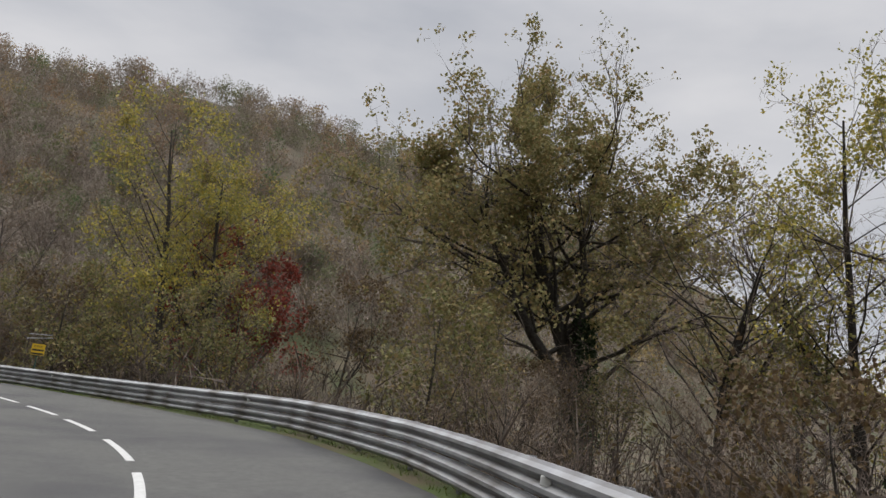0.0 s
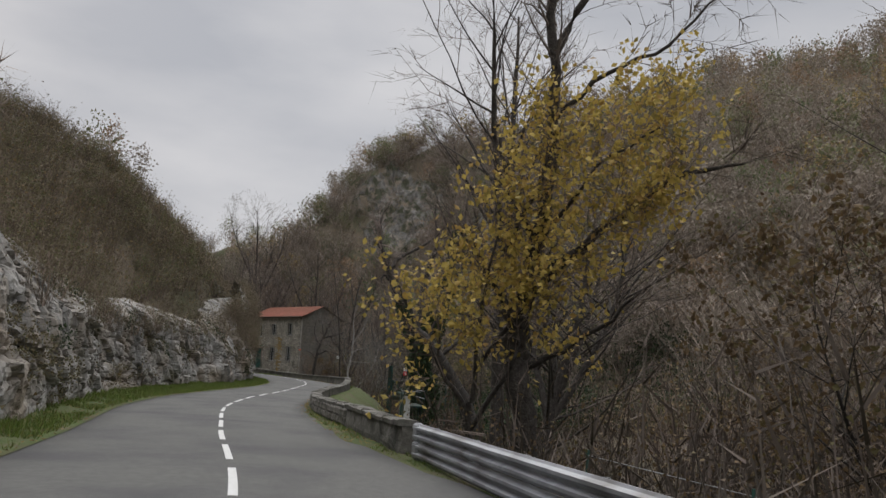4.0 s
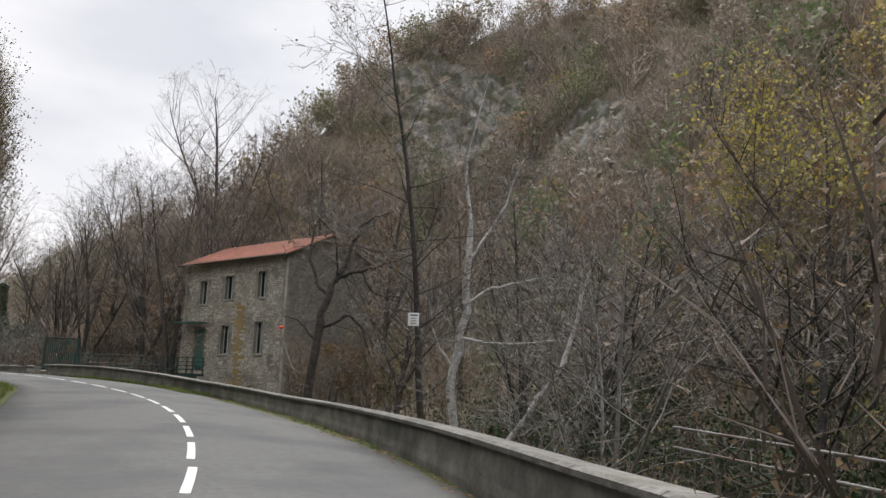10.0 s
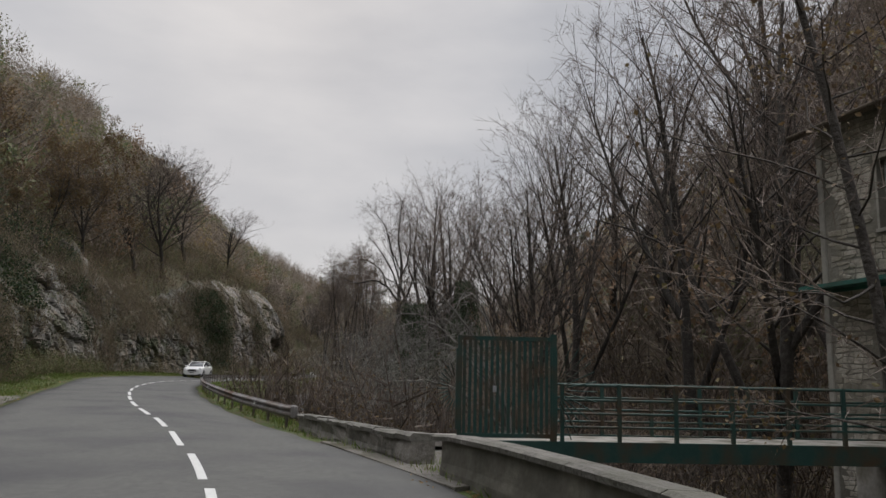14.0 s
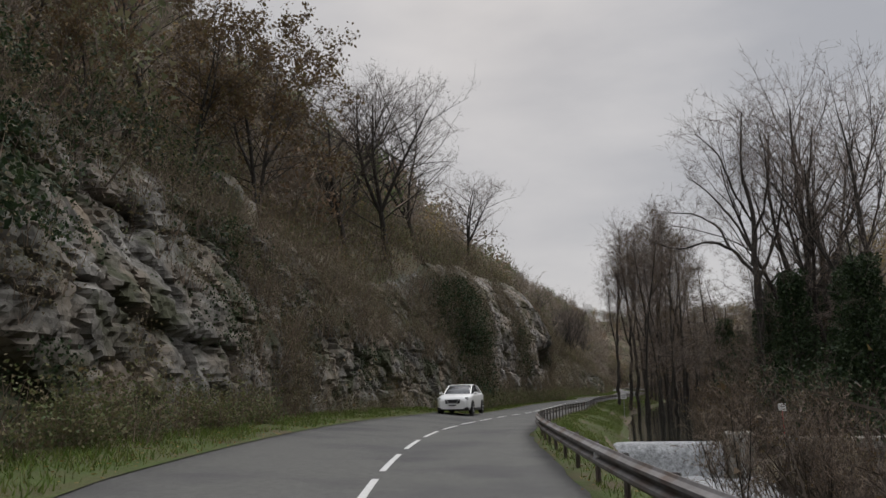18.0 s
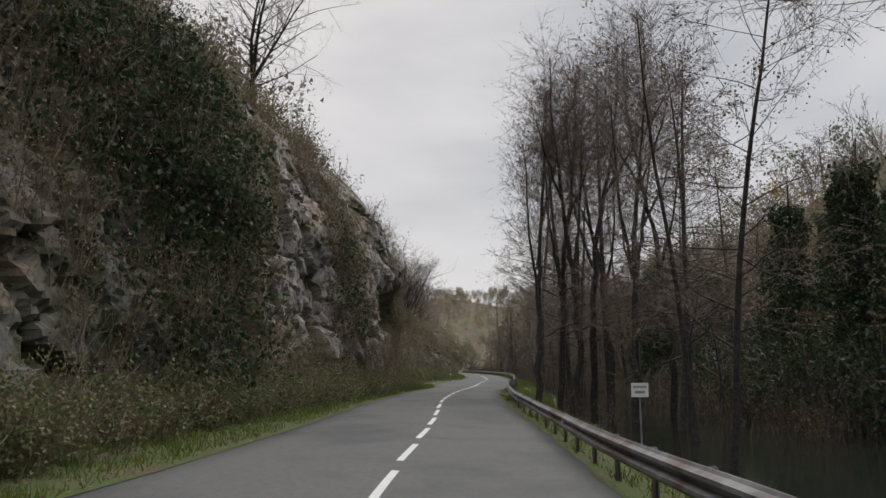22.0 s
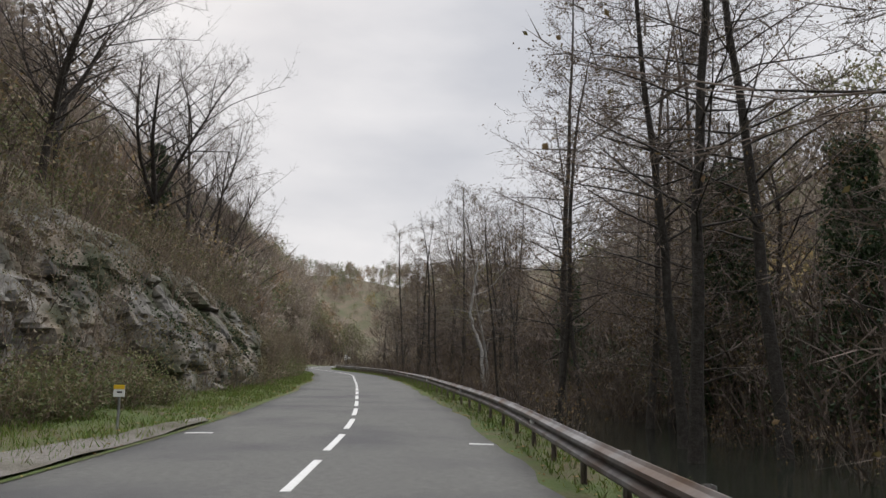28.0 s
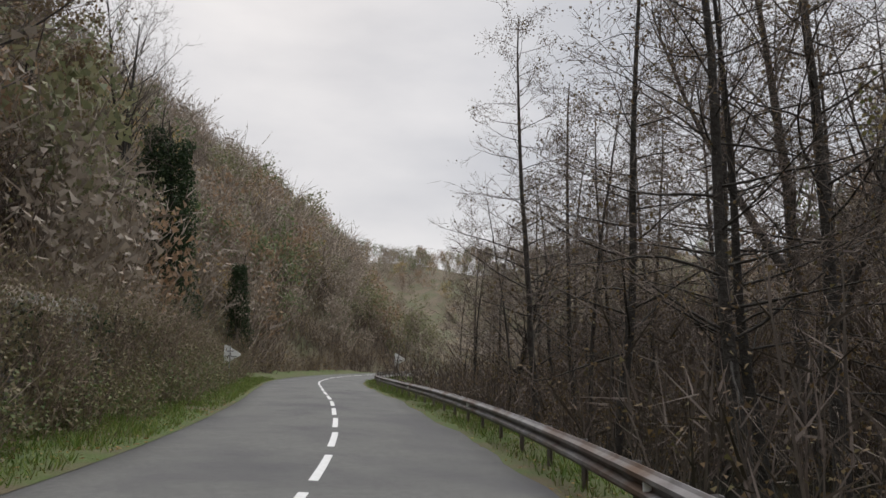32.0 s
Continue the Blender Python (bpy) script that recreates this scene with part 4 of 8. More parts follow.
# yellow notices behind the first rail
ys = board("warning_sign", xy_pose(-17.0, 33.5, 1.75, 38), 0.52, 0.47, M_YELLOW, "small yellow notice on a green post behind the guard rail", "sign", post=4.2, post_mat=M_GREENPAINT)
text_part("PUBLIC", 0.11, M_INK, ys, pose(0, -0.012, 0.13, 90, 0, 0))
for z in (-0.02, -0.17):
    part("writing_bar", boxes((-0.24, -0.014, z - 0.04, 0.22, -0.011, z + 0.03)), M_INK, ys)
part("crossbar", rods(((-0.5, 0.04, 0.42), (0.5, 0.04, 0.55)), ((-0.45, 0.04, 0.62), (0.45, 0.04, 0.66)), r=0.02), M_ZINC, ys)
board("warning_sign", xy_pose(-29.6, 38.2, 0.42, 38), 0.26, 0.32, M_YELLOW, "small yellow notice fixed to a wire fence", "sign", bars=bars(0.24, 4, 0.12, 0.065, M_INK), post=1.7, post_mat=M_GREENPAINT)
# signs on posts and trunks
sp = board("notice_post", xy_pose(-68.28, 62.22, 1.98, 5), 0.32, 0.25, M_WHITE, "wooden post with a violet and a red notice", "sign", bars=[(0.0, -0.10, 0.14, -0.03, M_PURPLE), (0.0, 0.02, 0.14, 0.09, M_PURPLE)], post=3.2, post_mat=M_OLDWOOD)
red = part("red_panel", boxes((-0.16, -0.012, -0.42, 0.16, 0.008, -0.15), bevel=0.004), M_RED, sp, "red notice with white bars")
part("writing_bar", boxes((-0.02, -0.017, -0.23, 0.13, -0.013, -0.20), (-0.02, -0.017, -0.30, 0.13, -0.013, -0.27), (-0.02, -0.017, -0.37, 0.13, -0.013, -0.34)), M_WHITE, red)
board("trunk_notice", xy_pose(-90.3, 69.75, 2.87, 47), 0.23, 0.27, M_WHITE, "white paper notice nailed to a dark trunk", "sign", bars=bars(0.23, 1, 0.1, 0.05, M_INK) + bars(0.18, 3, 0.03, 0.05, M_ZINC))
board("trunk_notice", xy_pose(-212.5, 58.0, 2.05, 85), 0.46, 0.38, M_WHITE, "white notice board at the edge of the wood", "sign", bars=bars(0.46, 2, 0.12, 0.14, M_ZINC), post=2.3)
board("trunk_notice", xy_pose(-190.0, 65.4, 1.6, 80), 0.36, 0.36, M_WHITE, "white square notice on a red and white rod", "sign", bars=bars(0.3, 1, 0.05, 0.06, M_INK), post=1.6, post_mat=M_RED)
board("trunk_notice", xy_pose(-263.0, 61.62, 2.62, 80), 0.17, 0.25, M_WHITE, "small white notice on a tall trunk", "sign")
board("trunk_notice", xy_pose(-128.18, 70.6, 2.0, 90), 0.07, 0.12, M_ZINC, "small grey lock plate on the green gate", "sign")
board("marker_post", xy_pose(-281.7, 54.3, 2.3, 85), 0.2, 0.22, M_WHITE, "small white and yellow kilometre marker on a short post", "marker", bars=[(-0.1, 0.03, 0.1, 0.11, M_YELLOW)] + bars(0.14, 1, -0.01, 0.06, M_INK), post=0.75)


def danger_sign(m, label):
    """A triangle seen from behind or before on a post."""
    d = thing("triangular_sign", m, label, "road sign")
    bm = bmesh.new()
    bmesh.ops.create_cone(bm, cap_ends=True, segments=3, radius1=0.55, radius2=0.55, depth=0.02, matrix=pose(0, 0, 0, 90, 0, 0) @ pose(0, 0, 0, 0, 0, 90))
    bmesh.ops.bevel(bm, geom=[e for e in bm.edges if abs(e.verts[0].co.y - e.verts[1].co.y) > 0.01], offset=0.06, segments=3, affect="EDGES")
    part("plate", bm, M_WHITE, d)
    part("brace", boxes((-0.3, 0.012, -0.12, 0.3, 0.04, -0.07), (-0.14, 0.012, 0.12, 0.14, 0.04, 0.17)), M_ZINC, d)
    part("post", rods(((0, 0.05, -1.6), (0, 0.05, 0.4)), r=0.03), M_ZINC, d)
    return d


danger_sign(pose(-356.7, 52.9, 3.75, 0, 0, -82), "pale grey back of a triangular road sign on a post")
danger_sign(pose(-375.9, 60.5, 3.85, 0, 0, -90), "pale triangular road sign on a post at the bend")

M_SHEET = surface("weathered_sheet", [(0.10, 0.11, 0.125), (0.15, 0.16, 0.175), (0.19, 0.19, 0.195)], scale=3, rough=0.65, metal=0.3, bump=0.08, stain=(0.09, 0.07, 0.055), stain_scale=1.5)
# electric cabinet and the sluice platform by the parapet
cab = thing("electric_cabinet", xy_pose(-61.7, 57.78, -1.35, 150), "pale grey metal cabinet standing beside the stream", "cabinet")
part("body", boxes((-0.3, -0.15, 0.25, 0.3, 0.15, 1.75), bevel=0.01), M_CABINET, cab)
part("door", boxes((-0.27, -0.17, 0.3, 0.27, -0.152, 1.70), bevel=0.006), M_CABINET, cab)
part("lock", boxes((-0.24, -0.19, 1.15, -0.18, -0.172, 1.25), bevel=0.004), M_INK, cab)
part("plinth", boxes((-0.34, -0.2, -1.2, 0.34, 0.2, 0.25), bevel=0.02), M_CONCRETE, cab)
roof = thing("cabinet_shelter", xy_pose(-61.75, 58.02, 0.62, 150), "sloping corrugated metal sheet on two posts over a cabinet", "shelter")
bm = bmesh.new()
for k in range(12):
    a = -0.8 + k * 1.6 / 12
    box(bm, a, -0.55, 0.05 + 0.012 * (k % 2), a + 0.137, 0.5, 0.065 + 0.012 * (k % 2))
part("sheet", bm, M_SHEET, roof)
for x in (-0.7, 0.7):
    part("post", rods(((x, 0.42, -2.6), (x, 0.42, 0.06)), r=0.035), M_DARKSTEEL, roof)
plat = thing("sluice_platform", xy_pose(-66.3, 61.4, -0.3, 150), "dark steel sluice walkway with pipe rails above the stream", "platform")
part("deck", boxes((-2.6, -0.6, -0.08, 2.2, 0.6, 0.0)), M_DARKSTEEL, plat)
part("screen", boxes((-2.5, 0.62, -0.75, 0.9, 0.66, 0.55)), M_DARKSTEEL, plat, "dark green steel screen")
part("beam", boxes((-2.7, 0.55, 0.62, 2.3, 0.75, 0.74)), M_DARKSTEEL, plat)
for z in (0.5, 0.95):
    part("rail", rods(((-2.6, -0.6, z), (2.6, -0.6, z - 0.05)), r=0.025), M_ZINC, plat)
for x in (-2.6, -1.0, 0.6, 2.2):
    part("post", rods(((x, -0.6, -2.4), (x, -0.6, 0.98)), r=0.03), M_DARKSTEEL, plat)
    part("leg", boxes((x - 0.06, 0.4, -2.4, x + 0.06, 0.52, -0.08)), M_DARKSTEEL, plat)

# pipe fence along the stream side of the old parapet, ending at a double green post
fence = thing("pipe_fence", Matrix(), "old pipe fence ending at a dark green double steel post", "fence")
ends = [Vector((-78.05, 67.7, 0.5)), Vector((-73.0, 68.4, 0.45)), Vector((-68.2, 66.6, 0.4)), Vector((-64.0, 62.5, 0.35))]
for dx in (-0.17, 0.17):
    part("post", boxes((-78.05 + dx - 0.06, 67.62, -2.4, -78.05 + dx + 0.06, 67.78, 2.22)), M_DARKSTEEL, fence)
part("cap_plate", boxes((-78.3, 67.6, 2.225, -77.8, 67.8, 2.26)), M_DARKSTEEL, fence)
part("brace", rods((ends[0] + Vector((0.1, 0, 0.7)), ends[0] + Vector((2.2, 0.2, -0.6))), r=0.04, sides=6), M_DARKSTEEL, fence)
part("base_beam", boxes((-77.8, 67.75, -0.5, -74.6, 68.0, -0.2)), M_DARKSTEEL, fence)
for p in ends[1:]:
    part("post", rods((p + Vector((0, 0, -2.6)), p + Vector((0, 0, 0.95))), r=0.035, sides=6), M_DARKSTEEL, fence)
for a, b in zip(ends, ends[1:]):
    for up in (0.58, 0.72):
        part("rail", rods((a + Vector((0, 0, up)), b + Vector((0, 0, up - 0.03))), r=0.026, sides=6), M_ZINC_OLD, fence)
for up in (0.55, 0.25):
    part("rail", rods((ends[0] + Vector((0, 0, up)), Vector((-84.5, 70.6, 0.55 + up))), r=0.018, sides=6), M_ZINC_OLD, fence)
wire = thing("wire_fence", Matrix(), "thin wire fence on green posts behind the guard rail", "fence")
prev = None
for s in np.arange(22, 58, 4.5):
    p = beside(s, 6.6, -1.6)
    part("post", boxes((p[0] - 0.025, p[1] - 0.025, p[2] - 1.2, p[0] + 0.025, p[1] + 0.025, p[2] + 1.9)), M_GREENPAINT, wire)
    if prev is not None:
        for up in (0.6, 1.2, 1.8):
            part("wire", rods((prev + np.array((0, 0, up)), p + np.array((0, 0, up))), r=0.008, sides=4), M_ZINC, wire)
    prev = p


# ---- the stone house across the stream ----
M_STONE = surface("house_stone", [(0.17, 0.156, 0.134), (0.35, 0.32, 0.27), (0.52, 0.485, 0.41)], scale=4, rough=0.95, bump=0.7, stain=(0.204, 0.186, 0.144), stain_scale=0.6, random=0.22)
# the front stone at two fifths: the gable's shade is put into its colour
M_GABLE_SHADE = surface("gable_stone_shaded", [(0.066, 0.061, 0.056), (0.135, 0.124, 0.108), (0.21, 0.195, 0.17)], scale=4, rough=0.95, bump=0.7, stain=(0.126, 0.115, 0.089), stain_scale=0.6, random=0.22)
M_STONE_REST = surface("house_stone_rest", [(0.17, 0.156, 0.134), (0.35, 0.32, 0.27), (0.52, 0.485, 0.41)], scale=4, rough=0.95, bump=0.7, stain=(0.204, 0.186, 0.144), stain_scale=0.6, island=0.22)
M_GABLE_SHADE_REST = surface("gable_stone_shaded_rest", [(0.066, 0.061, 0.056), (0.135, 0.124, 0.108), (0.21, 0.195, 0.17)], scale=4, rough=0.95, bump=0.7, stain=(0.126, 0.115, 0.089), stain_scale=0.6, island=0.22)
M_MORTAR = surface("house_mortar", [(0.156, 0.144, 0.120), (0.240, 0.222, 0.186)], scale=5, rough=0.95, bump=0.5, stain=(0.096, 0.090, 0.072), stain_scale=0.5)
M_DRESSED = surface("dressed_render", [(0.26, 0.245, 0.21), (0.36, 0.34, 0.30)], scale=3, rough=0.95, bump=0.3, stain=(0.16, 0.15, 0.13), stain_scale=1)
M_TILE = surface("roof_tile", [(0.115, 0.036, 0.022), (0.187, 0.061, 0.036), (0.238, 0.094, 0.061)], scale=3, rough=0.85, bump=0.3, random=0.25)
M_LICHEN = surface("ochre_lichen", [(0.2, 0.15, 0.07), (0.3, 0.2, 0.065), (0.22, 0.19, 0.13)], scale=5, rough=0.95, bump=0.4)
M_FRAME = surface("window_paint", [(0.32, 0.33, 0.31), (0.42, 0.43, 0.41)], scale=6, rough=0.7, bump=0.1)
M_GLASS = surface("window_glass", [(0.012, 0.014, 0.015), (0.02, 0.023, 0.024)], scale=2, rough=0.08, bump=0.02, spec=0.6)

HOUSE = Matrix.Translation((-120.94, 81.7, 0)) @ Matrix.Rotation(math.atan2(-0.193, -0.981), 4, "Z")
# own axes: x along the front away from the near corner, y towards the stream, z up
LONG, DEEP, FOOT, EAVE, RIDGE = 11.6, 7.0, -2.9, 8.75, 10.35
house = thing("stone_house", HOUSE, "tall old rubble stone mill house with a red tiled roof", "house")
OPEN = [(2.05, 6.05, 2.95, 7.75), (2.1, 2.45, 3.0, 4.5), (5.7, 6.05, 6.65, 7.62), (5.78, 2.4, 6.72, 4.3), (8.75, 5.8, 9.7, 7.45), (8.75, 1.35, 9.95, 4.1)]


def wall_with_holes(x1, z0, z1, holes, thick):
    """Front wall slab with real openings, from a grid of blocks."""
    xs = sorted({0.0, x1, *[h[0] for h in holes], *[h[2] for h in holes]})
    zs = sorted({z0, z1, *[h[1] for h in holes], *[h[3] for h in holes]})
    bm = bmesh.new()
    for a, b in zip(xs, xs[1:]):
        for c, d in zip(zs, zs[1:]):
            mx, mz = (a + b) / 2, (c + d) / 2
            if not any(h[0] < mx < h[2] and h[1] < mz < h[3] for h in holes):
                box(bm, a, -thick, c, b, 0, d)
    bmesh.ops.remove_doubles(bm, verts=bm.verts, dist=0.001)
    return bm


front = part("wall", wall_with_holes(LONG, FOOT, EAVE, OPEN, 0.5), M_MORTAR, house, "rubble stone front wall with ochre lichen")
gable = None
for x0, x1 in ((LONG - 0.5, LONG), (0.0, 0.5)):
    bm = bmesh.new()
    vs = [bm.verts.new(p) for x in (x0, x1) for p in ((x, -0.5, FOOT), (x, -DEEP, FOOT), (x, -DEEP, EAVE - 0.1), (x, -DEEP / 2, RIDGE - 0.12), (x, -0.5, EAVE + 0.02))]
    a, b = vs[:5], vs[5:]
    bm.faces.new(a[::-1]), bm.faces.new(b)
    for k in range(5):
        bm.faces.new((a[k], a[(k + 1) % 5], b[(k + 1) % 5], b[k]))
    gable = part("gable_wall", bm, M_MORTAR, house, "rubble gable wall in stone darkened for shade")
part("rear_wall", boxes((0.5, -DEEP, FOOT, LONG - 0.5, -DEEP + 0.45, EAVE - 0.15)), M_MORTAR, house)
part("inner_floor", boxes((0.5, -DEEP + 0.45, 1.1, LONG - 0.5, -0.5, 1.3), (0.5, -DEEP + 0.45, 4.9, LONG - 0.5, -0.5, 5.1)), M_OLDWOOD, house)

# roof: boarding, rows of tiles, ridge
pitch = math.atan2(RIDGE - EAVE, DEEP / 2)
deck_bm = bmesh.new()
for sgn in (1, -1):
    m = Matrix.Translation((LONG / 2, -DEEP / 2, RIDGE)) @ Matrix.Rotation(-sgn * pitch, 4, "X")
    half = DEEP / 2 / math.cos(pitch) + 0.55
    y0, y1 = (0, half) if sgn > 0 else (-half, 0)
    bmesh.ops.create_cube(deck_bm, size=1, matrix=m @ Matrix.LocRotScale((0, (y0 + y1) / 2, 0.0), None, (LONG + 0.9, half, 0.10)))
roof_part = part("roof", deck_bm, M_OLDWOOD, house, "low pitched roof of red clay tiles")
tile = bmesh.new()
for k in range(5):
    a0, a1 = math.pi * k / 5, math.pi * (k + 1) / 5
    p = [(-0.1 * math.cos(a0), 0.06 * math.sin(a0)), (-0.1 * math.cos(a1), 0.06 * math.sin(a1))]
    q = [tile.verts.new((x, y, z + 0.012 * (y > 0))) for y in (0, 0.42) for x, z in p]
    tile.faces.new((q[0], q[1], q[3], q[2]))
tile_mesh = bpy.data.meshes.new("roof_tile")
tile.to_mesh(tile_mesh)
tile_mesh.materials.append(M_TILE)
tv = np.array([v.co[:] for v in tile_mesh.vertices])
tf = np.array([tuple(p.vertices) for p in tile_mesh.polygons])
rest_v, rest_f, made = [], [], 0
for sgn in (1, -1):
    m = Matrix.Translation((0, -DEEP / 2, RIDGE)) @ Matrix.Rotation(-sgn * pitch, 4, "X") @ (Matrix() if sgn > 0 else Matrix.Rotation(math.pi, 4, "Z") @ Matrix.Translation((-LONG, 0, 0)))
    for row in range(11):
        for col in range(58):
            mm = m @ Matrix.Translation((-0.42 + col * 0.215, 4.0 - row * 0.38, 0.055 + 0.002 * row))
            if sgn > 0 and row < 5:
                t = new("roof_tile", tile_mesh)
                t.parent = roof_part
                t.matrix_basis = mm
            else:
                rest_v.append(tv @ np.array(mm.to_3x3()).T + np.array(mm.translation))
                rest_f.append(tf + len(tv) * made)
                made += 1
tagged(part("tile_field", mesh_of("tile_field", np.concatenate(rest_v), np.concatenate(rest_f), M_TILE), None, roof_part), kind="stuff")
part("eave_board", boxes((-0.44, 0.40, EAVE - 0.22, LONG + 0.44, 0.44, EAVE - 0.06)), M_OLDWOOD, roof_part)
part("gutter", rods(((-0.44, 0.52, EAVE - 0.16), (LONG + 0.44, 0.52, EAVE - 0.16)), r=0.06), M_OLDWOOD, roof_part)

# windows and door
for i, (x0, z0, x1, z1) in enumerate(OPEN):
    door = i == 5
    w = part("door" if door else "window", boxes((x0, -0.30, z0, x0 + 0.06, -0.22, z1), (x1 - 0.06, -0.30, z0, x1, -0.22, z1), (x0, -0.30, z1 - 0.06, x1, -0.22, z1), (x0, -0.30, z0, x1, -0.22, z0 + 0.06)), M_FRAME if not door else M_GREENPAINT, house)
    if door:
        part("door_leaf", boxes((x0 + 0.06, -0.14, z0 + 0.06, x1 - 0.06, -0.10, z1 - 0.06), (x0 + 0.15, -0.096, z0 + 0.2, x1 - 0.15, -0.08, z0 + 1.2), (x0 + 0.15, -0.096, z0 + 1.35, x1 - 0.15, -0.08, z1 - 0.2)), M_GREENPAINT, w, "green painted door")
        part("handle", rods(((x0 + 0.18, -0.06, z0 + 1.28), (x0 + 0.32, -0.06, z0 + 1.28)), r=0.015), M_ZINC, w)
    else:
        mid = (x0 + x1) / 2
        for a, b in ((x0 + 0.06, mid - 0.03), (mid + 0.03, x1 - 0.06)):
            part("pane", boxes((a, -0.265, z0 + 0.06, b, -0.255, z1 - 0.06)), M_GLASS, w)
        part("mullion", boxes((mid - 0.03, -0.29, z0 + 0.06, mid + 0.03, -0.21, z1 - 0.06)), M_FRAME, w)
        part("sill", boxes((x0 - 0.09, -0.2, z0 - 0.09, x1 + 0.09, 0.06, z0 - 0.002), bevel=0.01), M_DRESSED, w)
        part("lintel", boxes((x0 - 0.1, -0.12, z1 + 0.002, x1 + 0.1, 0.012, z1 + 0.16), bevel=0.008), M_STONE, w)
        part("jamb", boxes((x0 - 0.06, -0.1, z0, x0 - 0.002, 0.022, z1)), M_DRESSED, w)
        part("jamb", boxes((x1 + 0.002, -0.1, z0, x1 + 0.06, 0.022, z1)), M_DRESSED, w)
awn = thing("door_canopy", HOUSE @ pose(9.9, 0, 4.45), "green steel canopy bracket over the door", "canopy")
part("frame", boxes((-1.5, 0.02, 0.0, 1.4, 0.09, 0.1), (-1.5, 0.02, 0, -1.43, 1.0, 0.08), (1.33, 0.02, 0, 1.4, 1.0, 0.08), (-1.5, 0.95, 0.0, 1.4, 1.02, 0.08)), M_GREENPAINT, awn)
part("plate", boxes((-1.46, 0.06, 0.082, 1.38, 1.0, 0.1)), M_GREENPAINT, awn)
# narrow cement bands down the corners
part("corner_band", boxes((-0.02, -0.11, FOOT + 0.05, 0.11, 0.022, EAVE - 0.24), bevel=0.012), M_DRESSED, house, "grey cement corner band")
part("corner_band", boxes((LONG - 0.15, -0.17, FOOT + 0.05, LONG + 0.03, 0.032, EAVE - 0.24), bevel=0.012), M_DRESSED, house)


def stones(wid, z0, z1, keep, seed):
    """Uneven rubble on a plane: four corners of each stone, all corners shared and jogged."""
    rng = random.Random(seed)
    cols, rows = int(wid / 0.21), int((z1 - z0) / 0.125)
    xs = [[(i + 0.5 * (j % 2) * rng.random()) * 0.21 + rng.uniform(-0.07, 0.07) for i in range(cols + 2)] for j in range(rows + 1)]
    zs = [[z0 + j * 0.125 + rng.uniform(-0.045, 0.045) for i in range(cols + 2)] for j in range(rows + 1)]
    for j in range(rows):
        i = 0
        while i < cols + 1:
            n = 2 if rng.random() < 0.25 and i + 2 < cols + 2 else 1
            q = [(xs[j][i], zs[j][i]), (xs[j][i + n], zs[j][i + n]), (xs[j + 1][i + n], zs[j + 1][i + n]), (xs[j + 1][i], zs[j + 1][i])]
            q = [(min(max(a, 0.03), wid - 0.03), z) for a, z in q]
            cx, cz = sum(a for a, _ in q) / 4, sum(z for _, z in q) / 4
            q = [(cx + (a - cx) * 0.96, cz + (z - cz) * 0.94) for a, z in q]
            lo, hi = min(a for a, _ in q), max(a for a, _ in q)
            if hi - lo > 0.05 and keep(lo, min(z for _, z in q), hi, max(z for _, z in q)):
                yield q, rng.uniform(0.0, 0.028)
            i += n


def stone_arrays(quad, proud, to3d):
    c = np.mean(quad, 0)
    v = [to3d(a, z, -0.02) for a, z in quad] + [to3d(c[0] + (a - c[0]) * 0.86, c[1] + (z - c[1]) * 0.8, proud) for a, z in quad]
    f = [(4, 5, 6, 7)] + [(k, (k + 1) % 4, 4 + (k + 1) % 4, 4 + k) for k in range(4)]
    return np.array(v), np.array(f)


rng_l = random.Random(4)


def stone_field(owner, wid, z0, z1, keep, to3d, near, seed, most, single, joined, lichen=False):
    rest_v, rest_f, ids, n, made = [], [], [], 0, 0
    for quad, proud in stones(wid, z0, z1, keep, seed):
        v, f = stone_arrays(quad, proud, to3d)
        ochre = lichen and rng_l.random() < 0.85 * math.exp(-(((quad[0][0] - 4.5) / 0.55) ** 2)) * (quad[0][1] < 5.7)
        if made < most and near(quad[0][0], quad[0][1]):
            part("stone", mesh_of("stone", v, f, M_LICHEN if ochre else single), None, owner, "ochre lichened stone" if ochre else "")
            made += 1
        else:
            rest_v.append(v), rest_f.append(f + 8 * n)
            ids += [int(ochre)] * len(f)
            n += 1
    tagged(part("stonework", mesh_of("stonework", np.concatenate(rest_v), np.concatenate(rest_f), [joined, M_LICHEN], ids=ids), None, owner), kind="stuff")


stone_field(front, LONG, FOOT, EAVE - 0.1, lambda a, z, b, t: a > 0.11 and b < LONG - 0.15 and not any(b > h[0] - 0.09 and a < h[2] + 0.09 and t > h[1] - 0.1 and z < h[3] + 0.02 for h in OPEN) and noise.noise((a * 0.5, z * 0.5, 4)) < 0.55,
            lambda a, z, d: (a, d, z), lambda a, z: a < 2.6 and 3 < z < 8, 51, 290, M_STONE, M_STONE_REST, True)
# near gable, set with the copy of the stone darkened for shade
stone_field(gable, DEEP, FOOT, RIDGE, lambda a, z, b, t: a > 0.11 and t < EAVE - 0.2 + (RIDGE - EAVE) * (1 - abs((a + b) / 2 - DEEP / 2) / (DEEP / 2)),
            lambda a, z, d: (-d, -a, z), lambda a, z: a < 2.2 and 3.5 < z < 8.5, 52, 290, M_GABLE_SHADE, M_GABLE_SHADE_REST)
